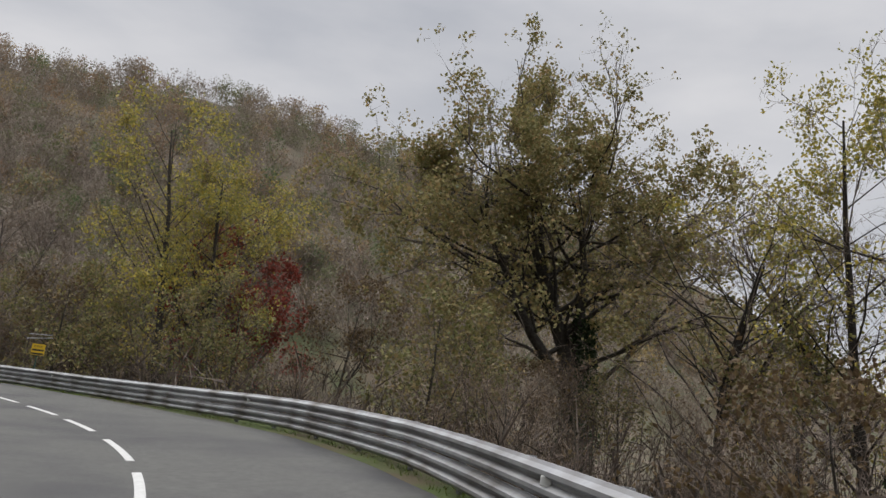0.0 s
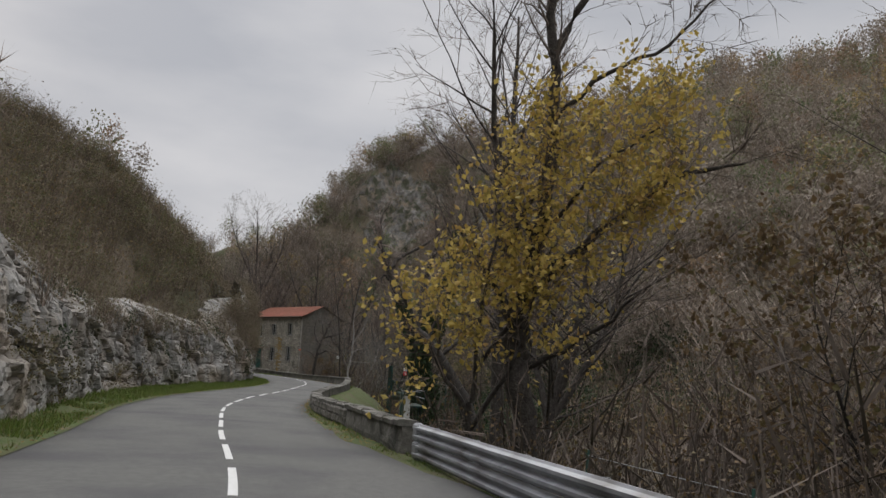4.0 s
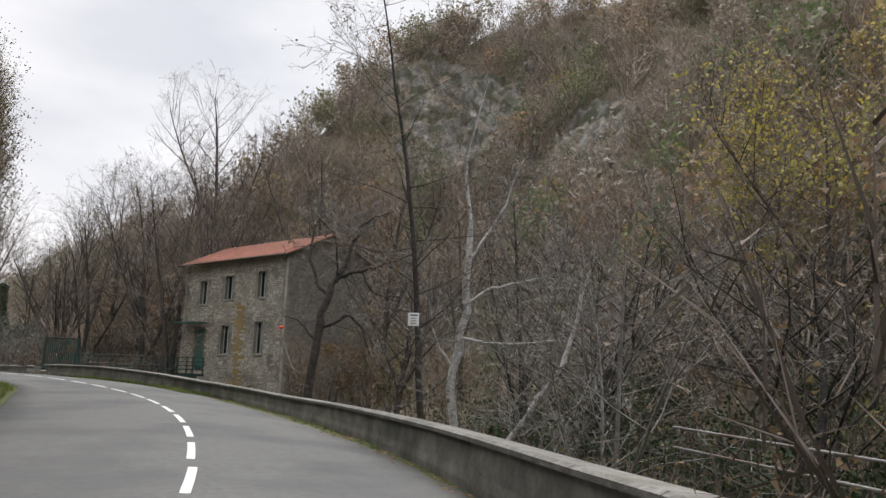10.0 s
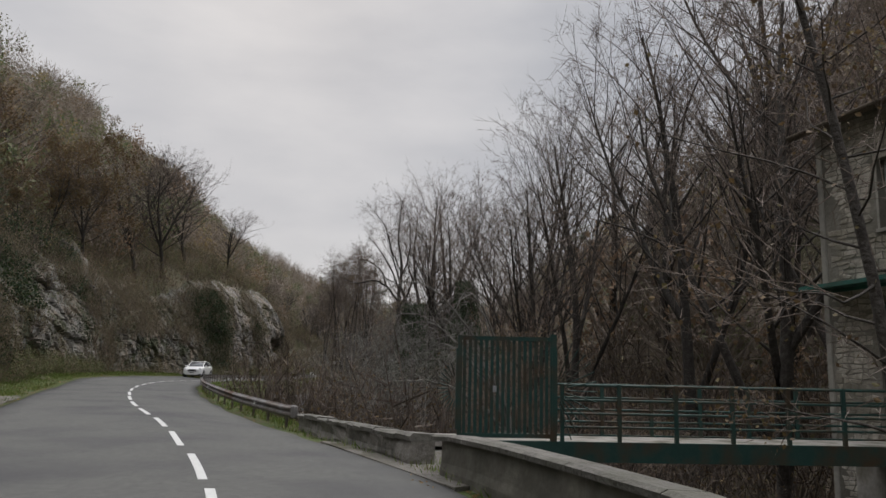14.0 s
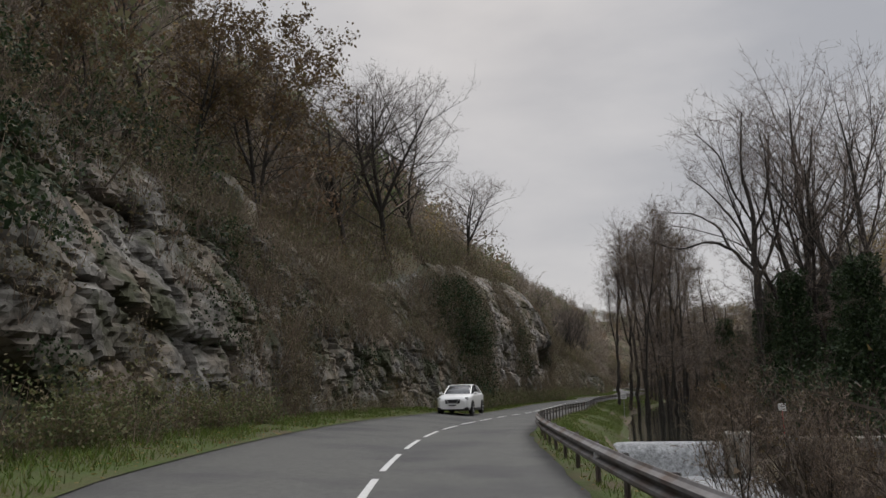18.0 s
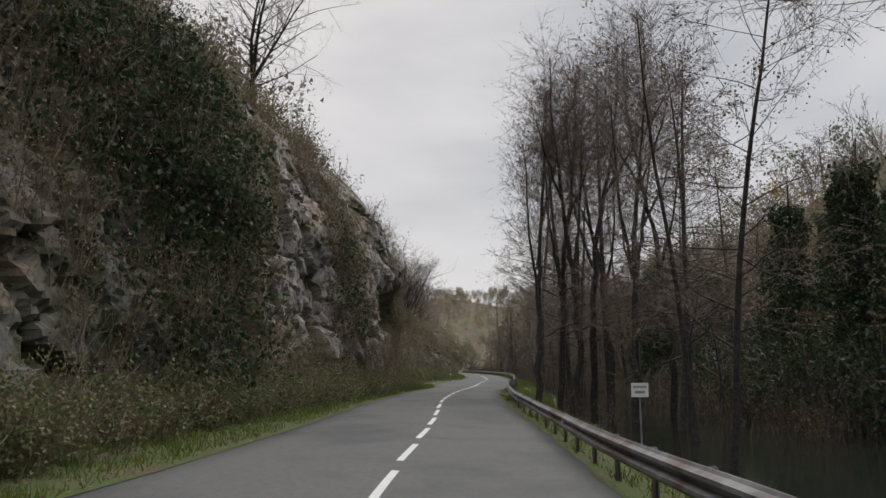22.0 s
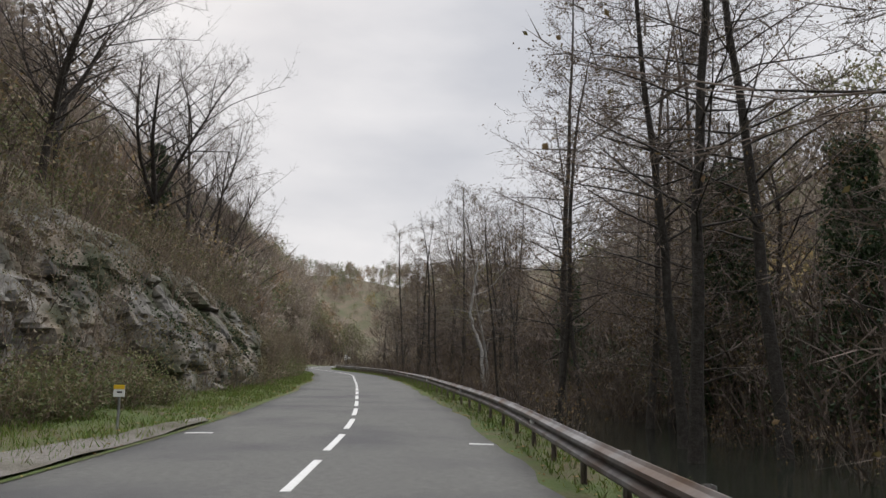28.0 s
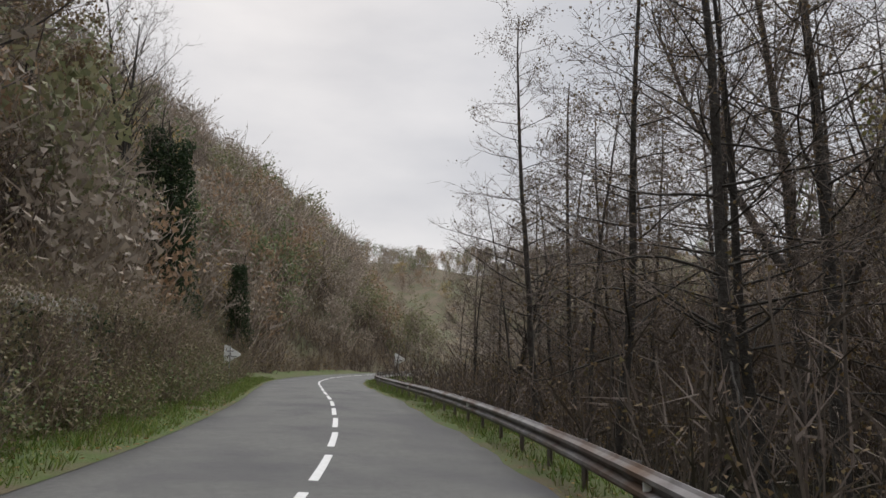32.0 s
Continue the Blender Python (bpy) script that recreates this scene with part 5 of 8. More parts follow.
# ---- footbridge and gate ----
bridge = thing("footbridge", Matrix.Translation((-129.5, 70.0, 1.02)), "green steel footbridge with pipe railings to the house door", "footbridge")
SPAN = 9.7
part("deck", boxes((-0.65, -1.6, -0.10, 1.2, SPAN, 0.0)), M_CONCRETE, bridge)
for x, first in ((-0.75, 2.0), (1.18, 1.8)):
    part("girder", boxes((x, first - 1.2, -0.34, x + 0.12, SPAN, 0.03)), M_DARKSTEEL, bridge)
    for k in range(8):
        y = first + 0.1 + k * (SPAN - first - 0.2) / 7
        part("post", boxes((x + 0.03, y - 0.035, 0.03, x + 0.1, y + 0.035, 1.1)), M_DARKSTEEL, bridge)
    for z in (0.3, 0.55, 0.8, 1.08):
        part("rail", rods(((x + 0.06, first + 0.1, z), (x + 0.06, SPAN, z)), r=0.024, sides=6), M_DARKSTEEL, bridge)
part("abutment", boxes((-1.5, SPAN - 0.5, -3.6, 1.5, SPAN + 0.3, -0.12)), M_CONCRETE, bridge)
part("abutment", boxes((-1.8, -1.8, -3.4, 1.6, -0.6, -0.12)), M_CONCRETE, bridge)
gate = thing("metal_gate", xy_pose(-128.25, 70.85, 1.05, 90), "closed dark green slatted steel gate with side spikes", "gate")
part("gate_frame", boxes((-0.95, -0.04, 0.05, -0.87, 0.04, 1.95), (0.82, -0.05, 0.0, 0.94, 0.05, 2.0), (-0.87, -0.03, 0.05, 0.82, 0.03, 0.13), (-0.87, -0.03, 1.86, 0.82, 0.03, 1.94)), M_DARKSTEEL, gate)
for k in range(16):
    x = -0.85 + k * 0.105
    part("slat", boxes((x, -0.015, 0.13, x + 0.06, 0.015, 1.86)), M_DARKSTEEL, gate)
for side in (0.9, -0.93):
    for k in range(13):
        a = radians(-70 + k * 11.5)
        d = Vector((math.copysign(math.cos(a), side) * 0.8, -0.3, math.sin(a)))
        part("spike", rods((Vector((side, 0, 0.95)) + d * 0.25, Vector((side, 0, 0.95)) + d * (0.95 if side > 0 else 0.5)), r=0.012, sides=5), M_DARKSTEEL, gate)
    part("hub", boxes((side - 0.05, -0.06, 0.2, side + 0.05, 0.06, 1.7)), M_DARKSTEEL, gate)
structure("gate_apron", mesh_of("gate_apron", np.array([beside(s, o, u) for s, o, u in ((148.5, 3.0, 0.035), (155, 2.8, 0.035), (153.8, 6.4, 0.02), (150.2, 6.4, 0.02))] + [beside(s, o, -0.4) for s, o in ((148.5, 3.0), (155, 2.8), (153.8, 6.4), (150.2, 6.4))]),
          np.array([(0, 3, 2, 1), (0, 1, 5, 4), (1, 2, 6, 5), (2, 3, 7, 6), (3, 0, 4, 7)]), M_GRAVEL), "pale gravel apron in front of the gate", "pavement")
# cable with an orange float from the gable
cab2 = thing("mooring_cable", Matrix(), "sagging cable with an orange float from the house to a trunk", "cable")
a, b = Vector((-118.9, 80.6, 4.0)), Vector((-104.0, 74.6, 1.6))
pts = [a.lerp(b, k / 12) - Vector((0, 0, 0.9 * math.sin(math.pi * k / 12))) for k in range(13)]
part("cable", rods(*zip(pts, pts[1:]), r=0.012, sides=5), M_GREYBARK, cab2)
bm = bmesh.new()
bmesh.ops.create_icosphere(bm, subdivisions=2, radius=0.13, matrix=Matrix.Translation(a) @ Matrix.Diagonal((1.9, 0.85, 0.85, 1)))
part("float", bm, M_ORANGE, cab2, "orange plastic float")

# ---- weir ----
weir = thing("weir", Matrix(), "low concrete weir with water pouring over its crest", "weir")
vv, ff = [], []
offs_w = np.linspace(5.2, 11.0, 30)
prof_w = [(215.9, 0.16), (215.2, 0.17), (214.7, 0.08), (214.45, -0.5), (214.3, -1.1), (214.0, -1.5)]
zz = np.array([[beside(s + 0.12 * float(smooth_noise(o * 4, h * 2, seed=61)), o, 0)[:2].tolist() + [h] for s, h in prof_w] for o in offs_w])
part("falling_water", mesh_of("falling_water", zz.reshape(-1, 3), grid_faces(len(offs_w), len(prof_w)), M_FOAM, smooth=True), None, weir, "white falling water")
c0, c1 = beside(215.6, 5.0), beside(215.6, 11.2)
bm = bmesh.new()
base = facing(215.6, 8.1, 0)
base.translation.z = 0
bmesh.ops.create_cube(bm, size=1, matrix=base @ Matrix.LocRotScale((0, 0, -1.0), None, (0.9, 6.4, 2.2)))
part("sill", bm, M_CONCRETE, weir)
fo = np.stack(np.meshgrid(np.linspace(203, 214.4, 24), np.linspace(5.8, 12.5, 16), indexing="ij"), -1)
fz = beside(fo[..., 0], fo[..., 1])
fz[..., 2] = -1.30 + 0.10 * rough_noise(fo[..., 0] * 1.5, fo[..., 1] * 1.5, seed=62) * np.clip((fo[..., 0] - 202) / 8, 0.1, 1)
part("foam", mesh_of("foam", fz.reshape(-1, 3), grid_faces(24, 16)[:, ::-1], M_FOAM, smooth=True), None, weir, "white churned water below the weir")
pier = thing("weir_pier", facing(215.0, 11.8, 0), "stained concrete pier at the end of the weir", "pier")
pier.matrix_world.translation.z = 0
m_p = facing(215.0, 11.8, 0)
m_p.translation.z = 0
pier.matrix_world = m_p
bm = bmesh.new()
box(bm, -0.7, -0.5, -2.2, 0.8, 0.6, 0.62, bevel=0.04)
part("body", bm, M_CONCRETE, pier)
part("slide_groove", boxes((-0.76, -0.05, -1.9, -0.7, 0.16, 0.6)), M_FRAME, pier)
part("sluice_wall", boxes((-0.6, -6.4, -2.2, 0.9, -2.2, 0.35), bevel=0.05), M_CONCRETE, pier)


# ---- the white car ----
M_CARPAINT = surface("white_car_paint", [(0.72, 0.72, 0.71), (0.78, 0.78, 0.77)], scale=2, rough=0.25, bump=0, spec=0.5)
M_BLACKTRIM = surface("black_trim", [(0.015, 0.015, 0.016), (0.03, 0.03, 0.03)], scale=6, rough=0.5, bump=0.05)
M_TYRE = surface("tyre_rubber", [(0.018, 0.018, 0.018), (0.03, 0.03, 0.03)], scale=8, rough=0.9, bump=0.2)
M_RIM = surface("alloy", [(0.35, 0.35, 0.36), (0.5, 0.5, 0.51)], scale=5, rough=0.35, metal=0.8, bump=0)
M_LENS = surface("lamp_lens", [(0.5, 0.51, 0.52), (0.65, 0.66, 0.67)], scale=9, rough=0.15, bump=0, spec=0.7)
M_CARGLASS = surface("car_glass", [(0.03, 0.035, 0.038), (0.05, 0.055, 0.06)], scale=2, rough=0.05, bump=0, spec=0.8)

CAR = facing(220.0, -2.0, 0.03) @ Matrix.Rotation(math.pi, 4, "Z")
car = thing("car", CAR, "white compact sport utility car with dark grille in the oncoming lane", "car")


def loft(sections, close=True):
    """A skin through rings of points."""
    bm = bmesh.new()
    rings = [[bm.verts.new(p) for p in ring] for ring in sections]
    k = len(rings[0])
    for a, b in zip(rings, rings[1:]):
        for i in range(k):
            bm.faces.new((a[i], a[(i + 1) % k], b[(i + 1) % k], b[i]))
    if close:
        bm.faces.new(rings[0][::-1]), bm.faces.new(rings[-1])
    bmesh.ops.recalc_face_normals(bm, faces=bm.faces)
    for f in bm.faces:
        f.smooth = len(f.verts) == 4
    return bm


def ring(x, w, z0, z1, shoulder, tumble):
    """Half sections of the body: sill, flank, shoulder, deck."""
    zs = z0 + (z1 - z0) * shoulder
    left = [(x, -w * 0.9, z0), (x, -w, z0 + 0.14), (x, -w, zs - 0.08), (x, -w * 0.985, zs), (x, -w * tumble, z1 - 0.03), (x, -w * tumble * 0.8, z1)]
    return left + [(a, -b, c) for a, b, c in reversed(left)]


body = part("body", loft([ring(x, w, z0, z1, sh, tu) for x, w, z0, z1, sh, tu in (
    (2.18, 0.66, 0.30, 0.72, 0.8, 0.9), (2.10, 0.80, 0.24, 0.86, 0.82, 0.88), (1.90, 0.88, 0.22, 0.97, 0.86, 0.86), (1.45, 0.915, 0.21, 1.04, 0.9, 0.85), (0.95, 0.92, 0.21, 1.09, 0.92, 0.86),
    (0.3, 0.92, 0.21, 1.10, 0.93, 0.88), (-0.6, 0.92, 0.21, 1.12, 0.93, 0.88), (-1.5, 0.915, 0.22, 1.14, 0.93, 0.87), (-1.95, 0.88, 0.27, 1.12, 0.9, 0.86), (-2.2, 0.78, 0.36, 1.0, 0.85, 0.85))]), M_CARPAINT, car)


def cabin_ring(x, w0, w1, z0, z1):
    left = [(x, -w0, z0), (x, -(w0 * 0.55 + w1 * 0.45), z0 + (z1 - z0) * 0.5), (x, -w1, z1 - 0.06), (x, -w1 * 0.86, z1)]
    return left + [(a, -b, c) for a, b, c in reversed(left)]


part("cabin_glass", loft([cabin_ring(x, w0, w1, z0, z1) for x, w0, w1, z0, z1 in ((0.98, 0.76, 0.72, 1.05, 1.10), (0.55, 0.79, 0.66, 1.06, 1.40), (0.18, 0.80, 0.62, 1.07, 1.55), (-0.7, 0.80, 0.62, 1.08, 1.58), (-1.5, 0.79, 0.60, 1.10, 1.50), (-1.95, 0.75, 0.62, 1.08, 1.22))]), M_CARGLASS, car, "dark car windows")
part("roof", loft([cabin_ring(x, w0, w1, z0, z1) for x, w0, w1, z0, z1 in ((0.24, 0.66, 0.60, 1.50, 1.565), (-0.1, 0.68, 0.62, 1.525, 1.595), (-0.7, 0.68, 0.62, 1.53, 1.60), (-1.5, 0.67, 0.60, 1.45, 1.52), (-1.75, 0.66, 0.58, 1.36, 1.44))]), M_CARPAINT, car)
for sgn in (1, -1):
    part("pillar", rods(((0.98, 0.74 * sgn, 1.07), (0.22, 0.645 * sgn, 1.52)), r=0.035, sides=6), M_CARPAINT, car)
    part("pillar", rods(((-0.55, 0.80 * sgn, 1.08), (-0.5, 0.66 * sgn, 1.54)), r=0.04, sides=6), M_BLACKTRIM, car)
    part("pillar", rods(((-1.75, 0.79 * sgn, 1.10), (-1.45, 0.63 * sgn, 1.47)), r=0.05, sides=6), M_CARPAINT, car)
    mirror = part("mirror", boxes((0.62, min(0.86 * sgn, 1.06 * sgn), 1.04, 0.80, max(0.86 * sgn, 1.06 * sgn), 1.17), bevel=0.03), M_CARPAINT, car)
    lamp = bmesh.new()
    bmesh.ops.create_cube(lamp, size=1, matrix=Matrix.Translation((2.0, 0.66 * sgn, 0.83)) @ Matrix.Rotation(-sgn * 0.55, 4, "Z") @ Matrix.Rotation(0.12 * sgn, 4, "X") @ Matrix.Diagonal((0.14, 0.42, 0.13, 1)))
    bmesh.ops.bevel(lamp, geom=lamp.edges[:], offset=0.03, segments=2, affect="EDGES")
    part("headlight", lamp, M_LENS, car, "clear headlight")
    part("fog_lamp", boxes((2.02, 0.62 * sgn - 0.12, 0.47, 2.12, 0.62 * sgn + 0.12, 0.56), bevel=0.02), M_BLACKTRIM, car)
    part("sill", boxes((-1.0, 0.90 * sgn - 0.03, 0.19, 1.0, 0.90 * sgn + 0.035, 0.33), bevel=0.02), M_BLACKTRIM, car)
    part("tail_light", boxes((-2.14, 0.68 * sgn - 0.14, 0.88, -2.05, 0.68 * sgn + 0.14, 1.02), bevel=0.02), M_RED, car)
    for x in (1.32, -1.33):
        arch = bmesh.new()
        bmesh.ops.create_cone(arch, cap_ends=True, segments=28, radius1=0.40, radius2=0.40, depth=0.1, matrix=Matrix.Translation((x, 0.885 * sgn, 0.35)) @ pose(0, 0, 0, 90, 0, 0))
        part("wheel_arch", arch, M_BLACKTRIM, car)
        wheel = bmesh.new()
        bmesh.ops.create_cone(wheel, cap_ends=True, segments=28, radius1=0.34, radius2=0.34, depth=0.22, matrix=Matrix.Translation((x, 0.84 * sgn, 0.335)) @ pose(0, 0, 0, 90, 0, 0))
        bmesh.ops.bevel(wheel, geom=[e for e in wheel.edges if len(e.link_faces) == 2 and abs(e.calc_face_angle(0)) > 1], offset=0.04, segments=2, affect="EDGES")
        w = part("wheel", wheel, M_TYRE, car)
        rim = bmesh.new()
        bmesh.ops.create_cone(rim, cap_ends=True, segments=20, radius1=0.08, radius2=0.08, depth=0.02, matrix=Matrix.Translation((x, 0.955 * sgn, 0.335)) @ pose(0, 0, 0, 90, 0, 0))
        for k in range(5):
            bmesh.ops.create_cube(rim, size=1, matrix=Matrix.Translation((x, 0.95 * sgn, 0.335)) @ Matrix.Rotation(k * 2 * math.pi / 5, 4, "Y") @ Matrix.Translation((0, 0, 0.13)) @ Matrix.Diagonal((0.06, 0.02, 0.22, 1)))
        part("rim", rim, M_RIM, w, "alloy rim")
part("grille", boxes((2.06, -0.42, 0.56, 2.185, 0.42, 0.80), bevel=0.03), M_BLACKTRIM, car, "dark grille")
part("grille_trim", rods(((2.2, -0.36, 0.79), (2.2, -0.2, 0.6)), ((2.2, -0.2, 0.6), (2.2, 0.2, 0.6)), ((2.2, 0.2, 0.6), (2.2, 0.36, 0.79)), r=0.018, sides=6), M_RIM, car)
part("bumper", boxes((1.85, -0.84, 0.22, 2.17, 0.84, 0.40), bevel=0.05), M_BLACKTRIM, car)
plate = part("number_plate", boxes((2.185, -0.26, 0.44, 2.2, 0.26, 0.55), bevel=0.004), M_WHITE, car)
part("writing_bar", boxes((2.2, -0.2, 0.465, 2.204, 0.2, 0.525)), M_INK, plate)


# ---- trees ----
class Growth:
    """Collects tapered tubes and leaves as arrays."""

    def __init__(self, seed):
        self.rng = np.random.default_rng(seed)
        self.v, self.f, self.f3, self.n = [], [], [], 0
        self.leaf_at = []

    def tube(self, pts, radii, sides):
        pts, radii = np.asarray(pts, float), np.asarray(radii, float)
        k = len(pts)
        t = np.gradient(pts, axis=0)
        t /= np.linalg.norm(t, axis=1)[:, None] + 1e-9
        ref = np.where(np.abs(t[:, 2:3]) > 0.9, [[1.0, 0, 0]], [[0, 0, 1.0]])
        a = np.cross(t, ref)
        a /= np.linalg.norm(a, axis=1)[:, None] + 1e-9
        b = np.cross(t, a)
        ang = np.arange(sides) * 2 * np.pi / sides
        ring = pts[:, None] + radii[:, None, None] * (np.cos(ang)[None, :, None] * a[:, None] + np.sin(ang)[None, :, None] * b[:, None])
        self.v.append(ring.reshape(-1, 3))
        i = (np.arange(k - 1)[:, None] * sides + np.arange(sides)).ravel()
        j = (np.arange(k - 1)[:, None] * sides + (np.arange(sides) + 1) % sides).ravel()
        self.f.append(np.stack([i, j, j + sides, i + sides], 1) + self.n)
        self.n += k * sides

    def spike(self, p, q, r):
        """A twig: three sides to a point."""
        d = np.asarray(q) - p
        a = np.cross(d, (0.3, 0.5, 0.81))
        a *= r / (np.linalg.norm(a) + 1e-9)
        b = np.cross(d, a)
        b *= r / (np.linalg.norm(b) + 1e-9)
        self.v.append(np.array([p + a, p - 0.5 * a + 0.87 * b, p - 0.5 * a - 0.87 * b, q]))
        n = self.n
        self.f3.append(np.array([(n, n + 1, n + 3), (n + 1, n + 2, n + 3), (n + 2, n, n + 3)]))
        self.n += 4

    def sliver(self, p, q, r):
        """The finest twigs: a single thin wedge."""
        a = np.cross(np.asarray(q) - p, self.rng.normal(size=3))
        a *= r / (np.linalg.norm(a) + 1e-9)
        self.v.append(np.array([p + a, p - a, q]))
        self.f3.append(np.array([(self.n, self.n + 1, self.n + 2)]))
        self.n += 3

    def limb(self, start, way, length, n, wobble, lift):
        pts, d = [np.asarray(start, float)], np.asarray(way, float)
        for _ in range(n):
            d = d + self.rng.normal(0, wobble, 3) + np.array([0, 0, lift])
            d /= np.linalg.norm(d)
            pts.append(pts[-1] + d * length / n)
        return np.array(pts), d

    def mesh(self, name, material):
        m = mesh_of(name, np.concatenate(self.v), [np.concatenate(k) for k in (self.f, self.f3) if k], material, smooth=True)
        self.v, self.f, self.f3, self.n = [], [], [], 0
        return m


def along(pts, u):
    x = u * (len(pts) - 1)
    i = min(int(x), len(pts) - 2)
    p = pts[i] + (x - i) * (pts[i + 1] - pts[i])
    d = pts[i + 1] - pts[i]
    return p, d / np.linalg.norm(d)


def leaf_arrays(rng, at, size, droop=0.3):
    """Small bent leaves of two triangles each about the places given."""
    n = len(at)
    a = rng.normal(size=(n, 3))
    a[:, 2] -= droop
    a /= np.linalg.norm(a, axis=1)[:, None]
    b = np.cross(a, rng.normal(size=(n, 3)))
    b /= np.linalg.norm(b, axis=1)[:, None]
    k = size * rng.uniform(0.6, 1.3, (n, 1))
    nrm = np.cross(a, b)
    v = np.stack([at, at + a * k * 0.5 + b * k * 0.36 + nrm * k * 0.1, at + a * k, at + a * k * 0.5 - b * k * 0.36 + nrm * k * 0.1], 1)
    f = (np.arange(n) * 4)[:, None] + np.array([0, 1, 2, 3])
    return v.reshape(-1, 3), f


def small_leaves(rng, at, size):
    """Leaves of one triangle each, for masses."""
    n = len(at)
    a = rng.normal(size=(n, 3))
    b = np.cross(a, rng.normal(size=(n, 3)))
    a *= (size * rng.uniform(0.6, 1.3, n) / np.linalg.norm(a, axis=1))[:, None]
    b *= (size * 0.45 / np.linalg.norm(b, axis=1))[:, None]
    v = np.stack([at + b, at - b, at + a], 1)
    return v.reshape(-1, 3), np.arange(3 * n).reshape(-1, 3)


def tree_meshes(seed, height, trunk_r, limbs, first, spread, rise, shape, wobble=0.10, lift=0.03, twigs=(5, 6, 3), lean=(0, 0), leaves=0, leaf_size=0.14, leaf=None, bark=None, forks=0, low_leaves=0.0, fine=None, curl=0.0):
    """Meshes of one kind of tree: trunk with limbs, fine branches, leaves."""
    g = Growth(seed)
    rng = g.rng
    bark = bark or M_BARK
    stems = []
    trunk, d = g.limb((0, 0, -0.4), (lean[0], lean[1], 1), height, 12, 0.035 + 0.02 * curl, 0.02)
    stems.append((trunk, 1.0))
    taper = np.linspace(1, 0.12, 13) ** 0.9
    taper[0] *= 1.35
    g.tube(trunk, trunk_r * taper, 8)
    for k in range(forks):
        p, dd = along(trunk, rng.uniform(0.12, 0.35))
        az = k * 2.4 + rng.uniform(0, 1)
        way = dd + np.array([math.cos(az), math.sin(az), 0]) * rng.uniform(0.35, 0.7)
        pts, _ = g.limb(p, way, height * rng.uniform(0.6, 0.8), 9, 0.05 + 0.03 * curl, 0.06)
        g.tube(pts, trunk_r * 0.62 * np.linspace(1, 0.15, 10), 6)
        stems.append((pts, 0.75))
    second, tips = [], []
    for stem, scale in stems:
        for k in range(int(limbs * scale)):
            u = first + (1 - first) * (k + rng.uniform(0, 0.9)) / (limbs * scale)
            p, dd = along(stem, min(u, 0.985))
            az = k * 2.39996 + rng.uniform(-0.5, 0.5)
            el = radians(rise) + rng.normal(0, 0.15) + 0.5 * max(0, u - 0.7)
            way = np.array([math.cos(az) * math.cos(el), math.sin(az) * math.cos(el), math.sin(el)])
            length = spread * shape((u - first) / (1 - first)) * rng.uniform(0.75, 1.2) * (scale * 0.5 + 0.5)
            pts, _ = g.limb(p, way, length, 5, wobble, lift)
            r0 = trunk_r * (0.08 + 0.22 * (1 - u)) * (0.6 + 0.4 * length / spread)
            g.tube(pts, np.maximum(r0 * np.linspace(1, 0.2, 6), 0.008), 4)
            second.append((pts, length, r0))
    trunk_mesh = g.mesh("trunk", bark)
    for pts, length, r0 in second:
        for j in range(twigs[0]):
            u = 0.25 + 0.75 * (j + rng.uniform(0, 0.8)) / twigs[0]
            p, dd = along(pts, min(u, 0.98))
            way = dd + rng.normal(0, 0.55, 3)
            ln = length * (0.55 - 0.3 * u) * rng.uniform(0.7, 1.3) + 0.15
            sub, _ = g.limb(p, way, ln, 2, wobble * 1.4, lift)
            g.tube(sub, np.maximum(r0 * 0.38 * np.linspace(1, 0.3, 3), 0.006), 3)
            for _ in range(twigs[1]):
                p2, d2 = along(sub, rng.uniform(0.2, 0.98))
                w2 = d2 + rng.normal(0, 0.6, 3)
                l2 = ln * rng.uniform(0.25, 0.55) + 0.12
                s2, d3 = g.limb(p2, w2, l2, 2, wobble * 1.6, lift)
                g.sliver(s2[0], s2[1] + 0.2 * (s2[1] - s2[0]), 0.011)
                g.sliver(s2[1], s2[2], 0.009)
                tips.append(s2[1]), tips.append(s2[2])
                for _ in range(twigs[2]):
                    p3 = s2[0] + (s2[2] - s2[0]) * rng.uniform(0.2, 1)
                    w3 = d3 + rng.normal(0, 0.7, 3)
                    w3 /= np.linalg.norm(w3)
                    e3 = p3 + w3 * l2 * rng.uniform(0.35, 0.7)
                    g.sliver(p3, e3, 0.008)
                    tips.append(e3)
    twig_mesh = g.mesh("twig_crown", fine or M_TWIG)
    leaf_mesh = None
    if leaves:
        tips = np.array(tips)
        if low_leaves:
            w = np.exp(-low_leaves * tips[:, 2] / height)
            pick = rng.choice(len(tips), leaves, p=w / w.sum())
        else:
            # leaves gather in clumps, with bare gaps between
            w = np.clip(smooth_noise(*(tips.T / 1.6), seed=seed) + 0.25, 0.02, 1)
            pick = rng.choice(len(tips), leaves, p=w / w.sum())
        v, f = leaf_arrays(rng, tips[pick] + rng.normal(0, 0.14, (leaves, 3)), leaf_size)
        leaf_mesh = mesh_of("foliage", v, f, leaf or L_GREEN)
    return trunk_mesh, twig_mesh, leaf_mesh


def make_tree(meshes, label, category="tree", group=""):
    t = thing("tree", Matrix(), label, category, group)
    part("trunk", meshes[0], None, t)
    part("twig_crown", meshes[1], None, t)
    if meshes[2]:
        part("foliage", meshes[2], None, t)
    return t


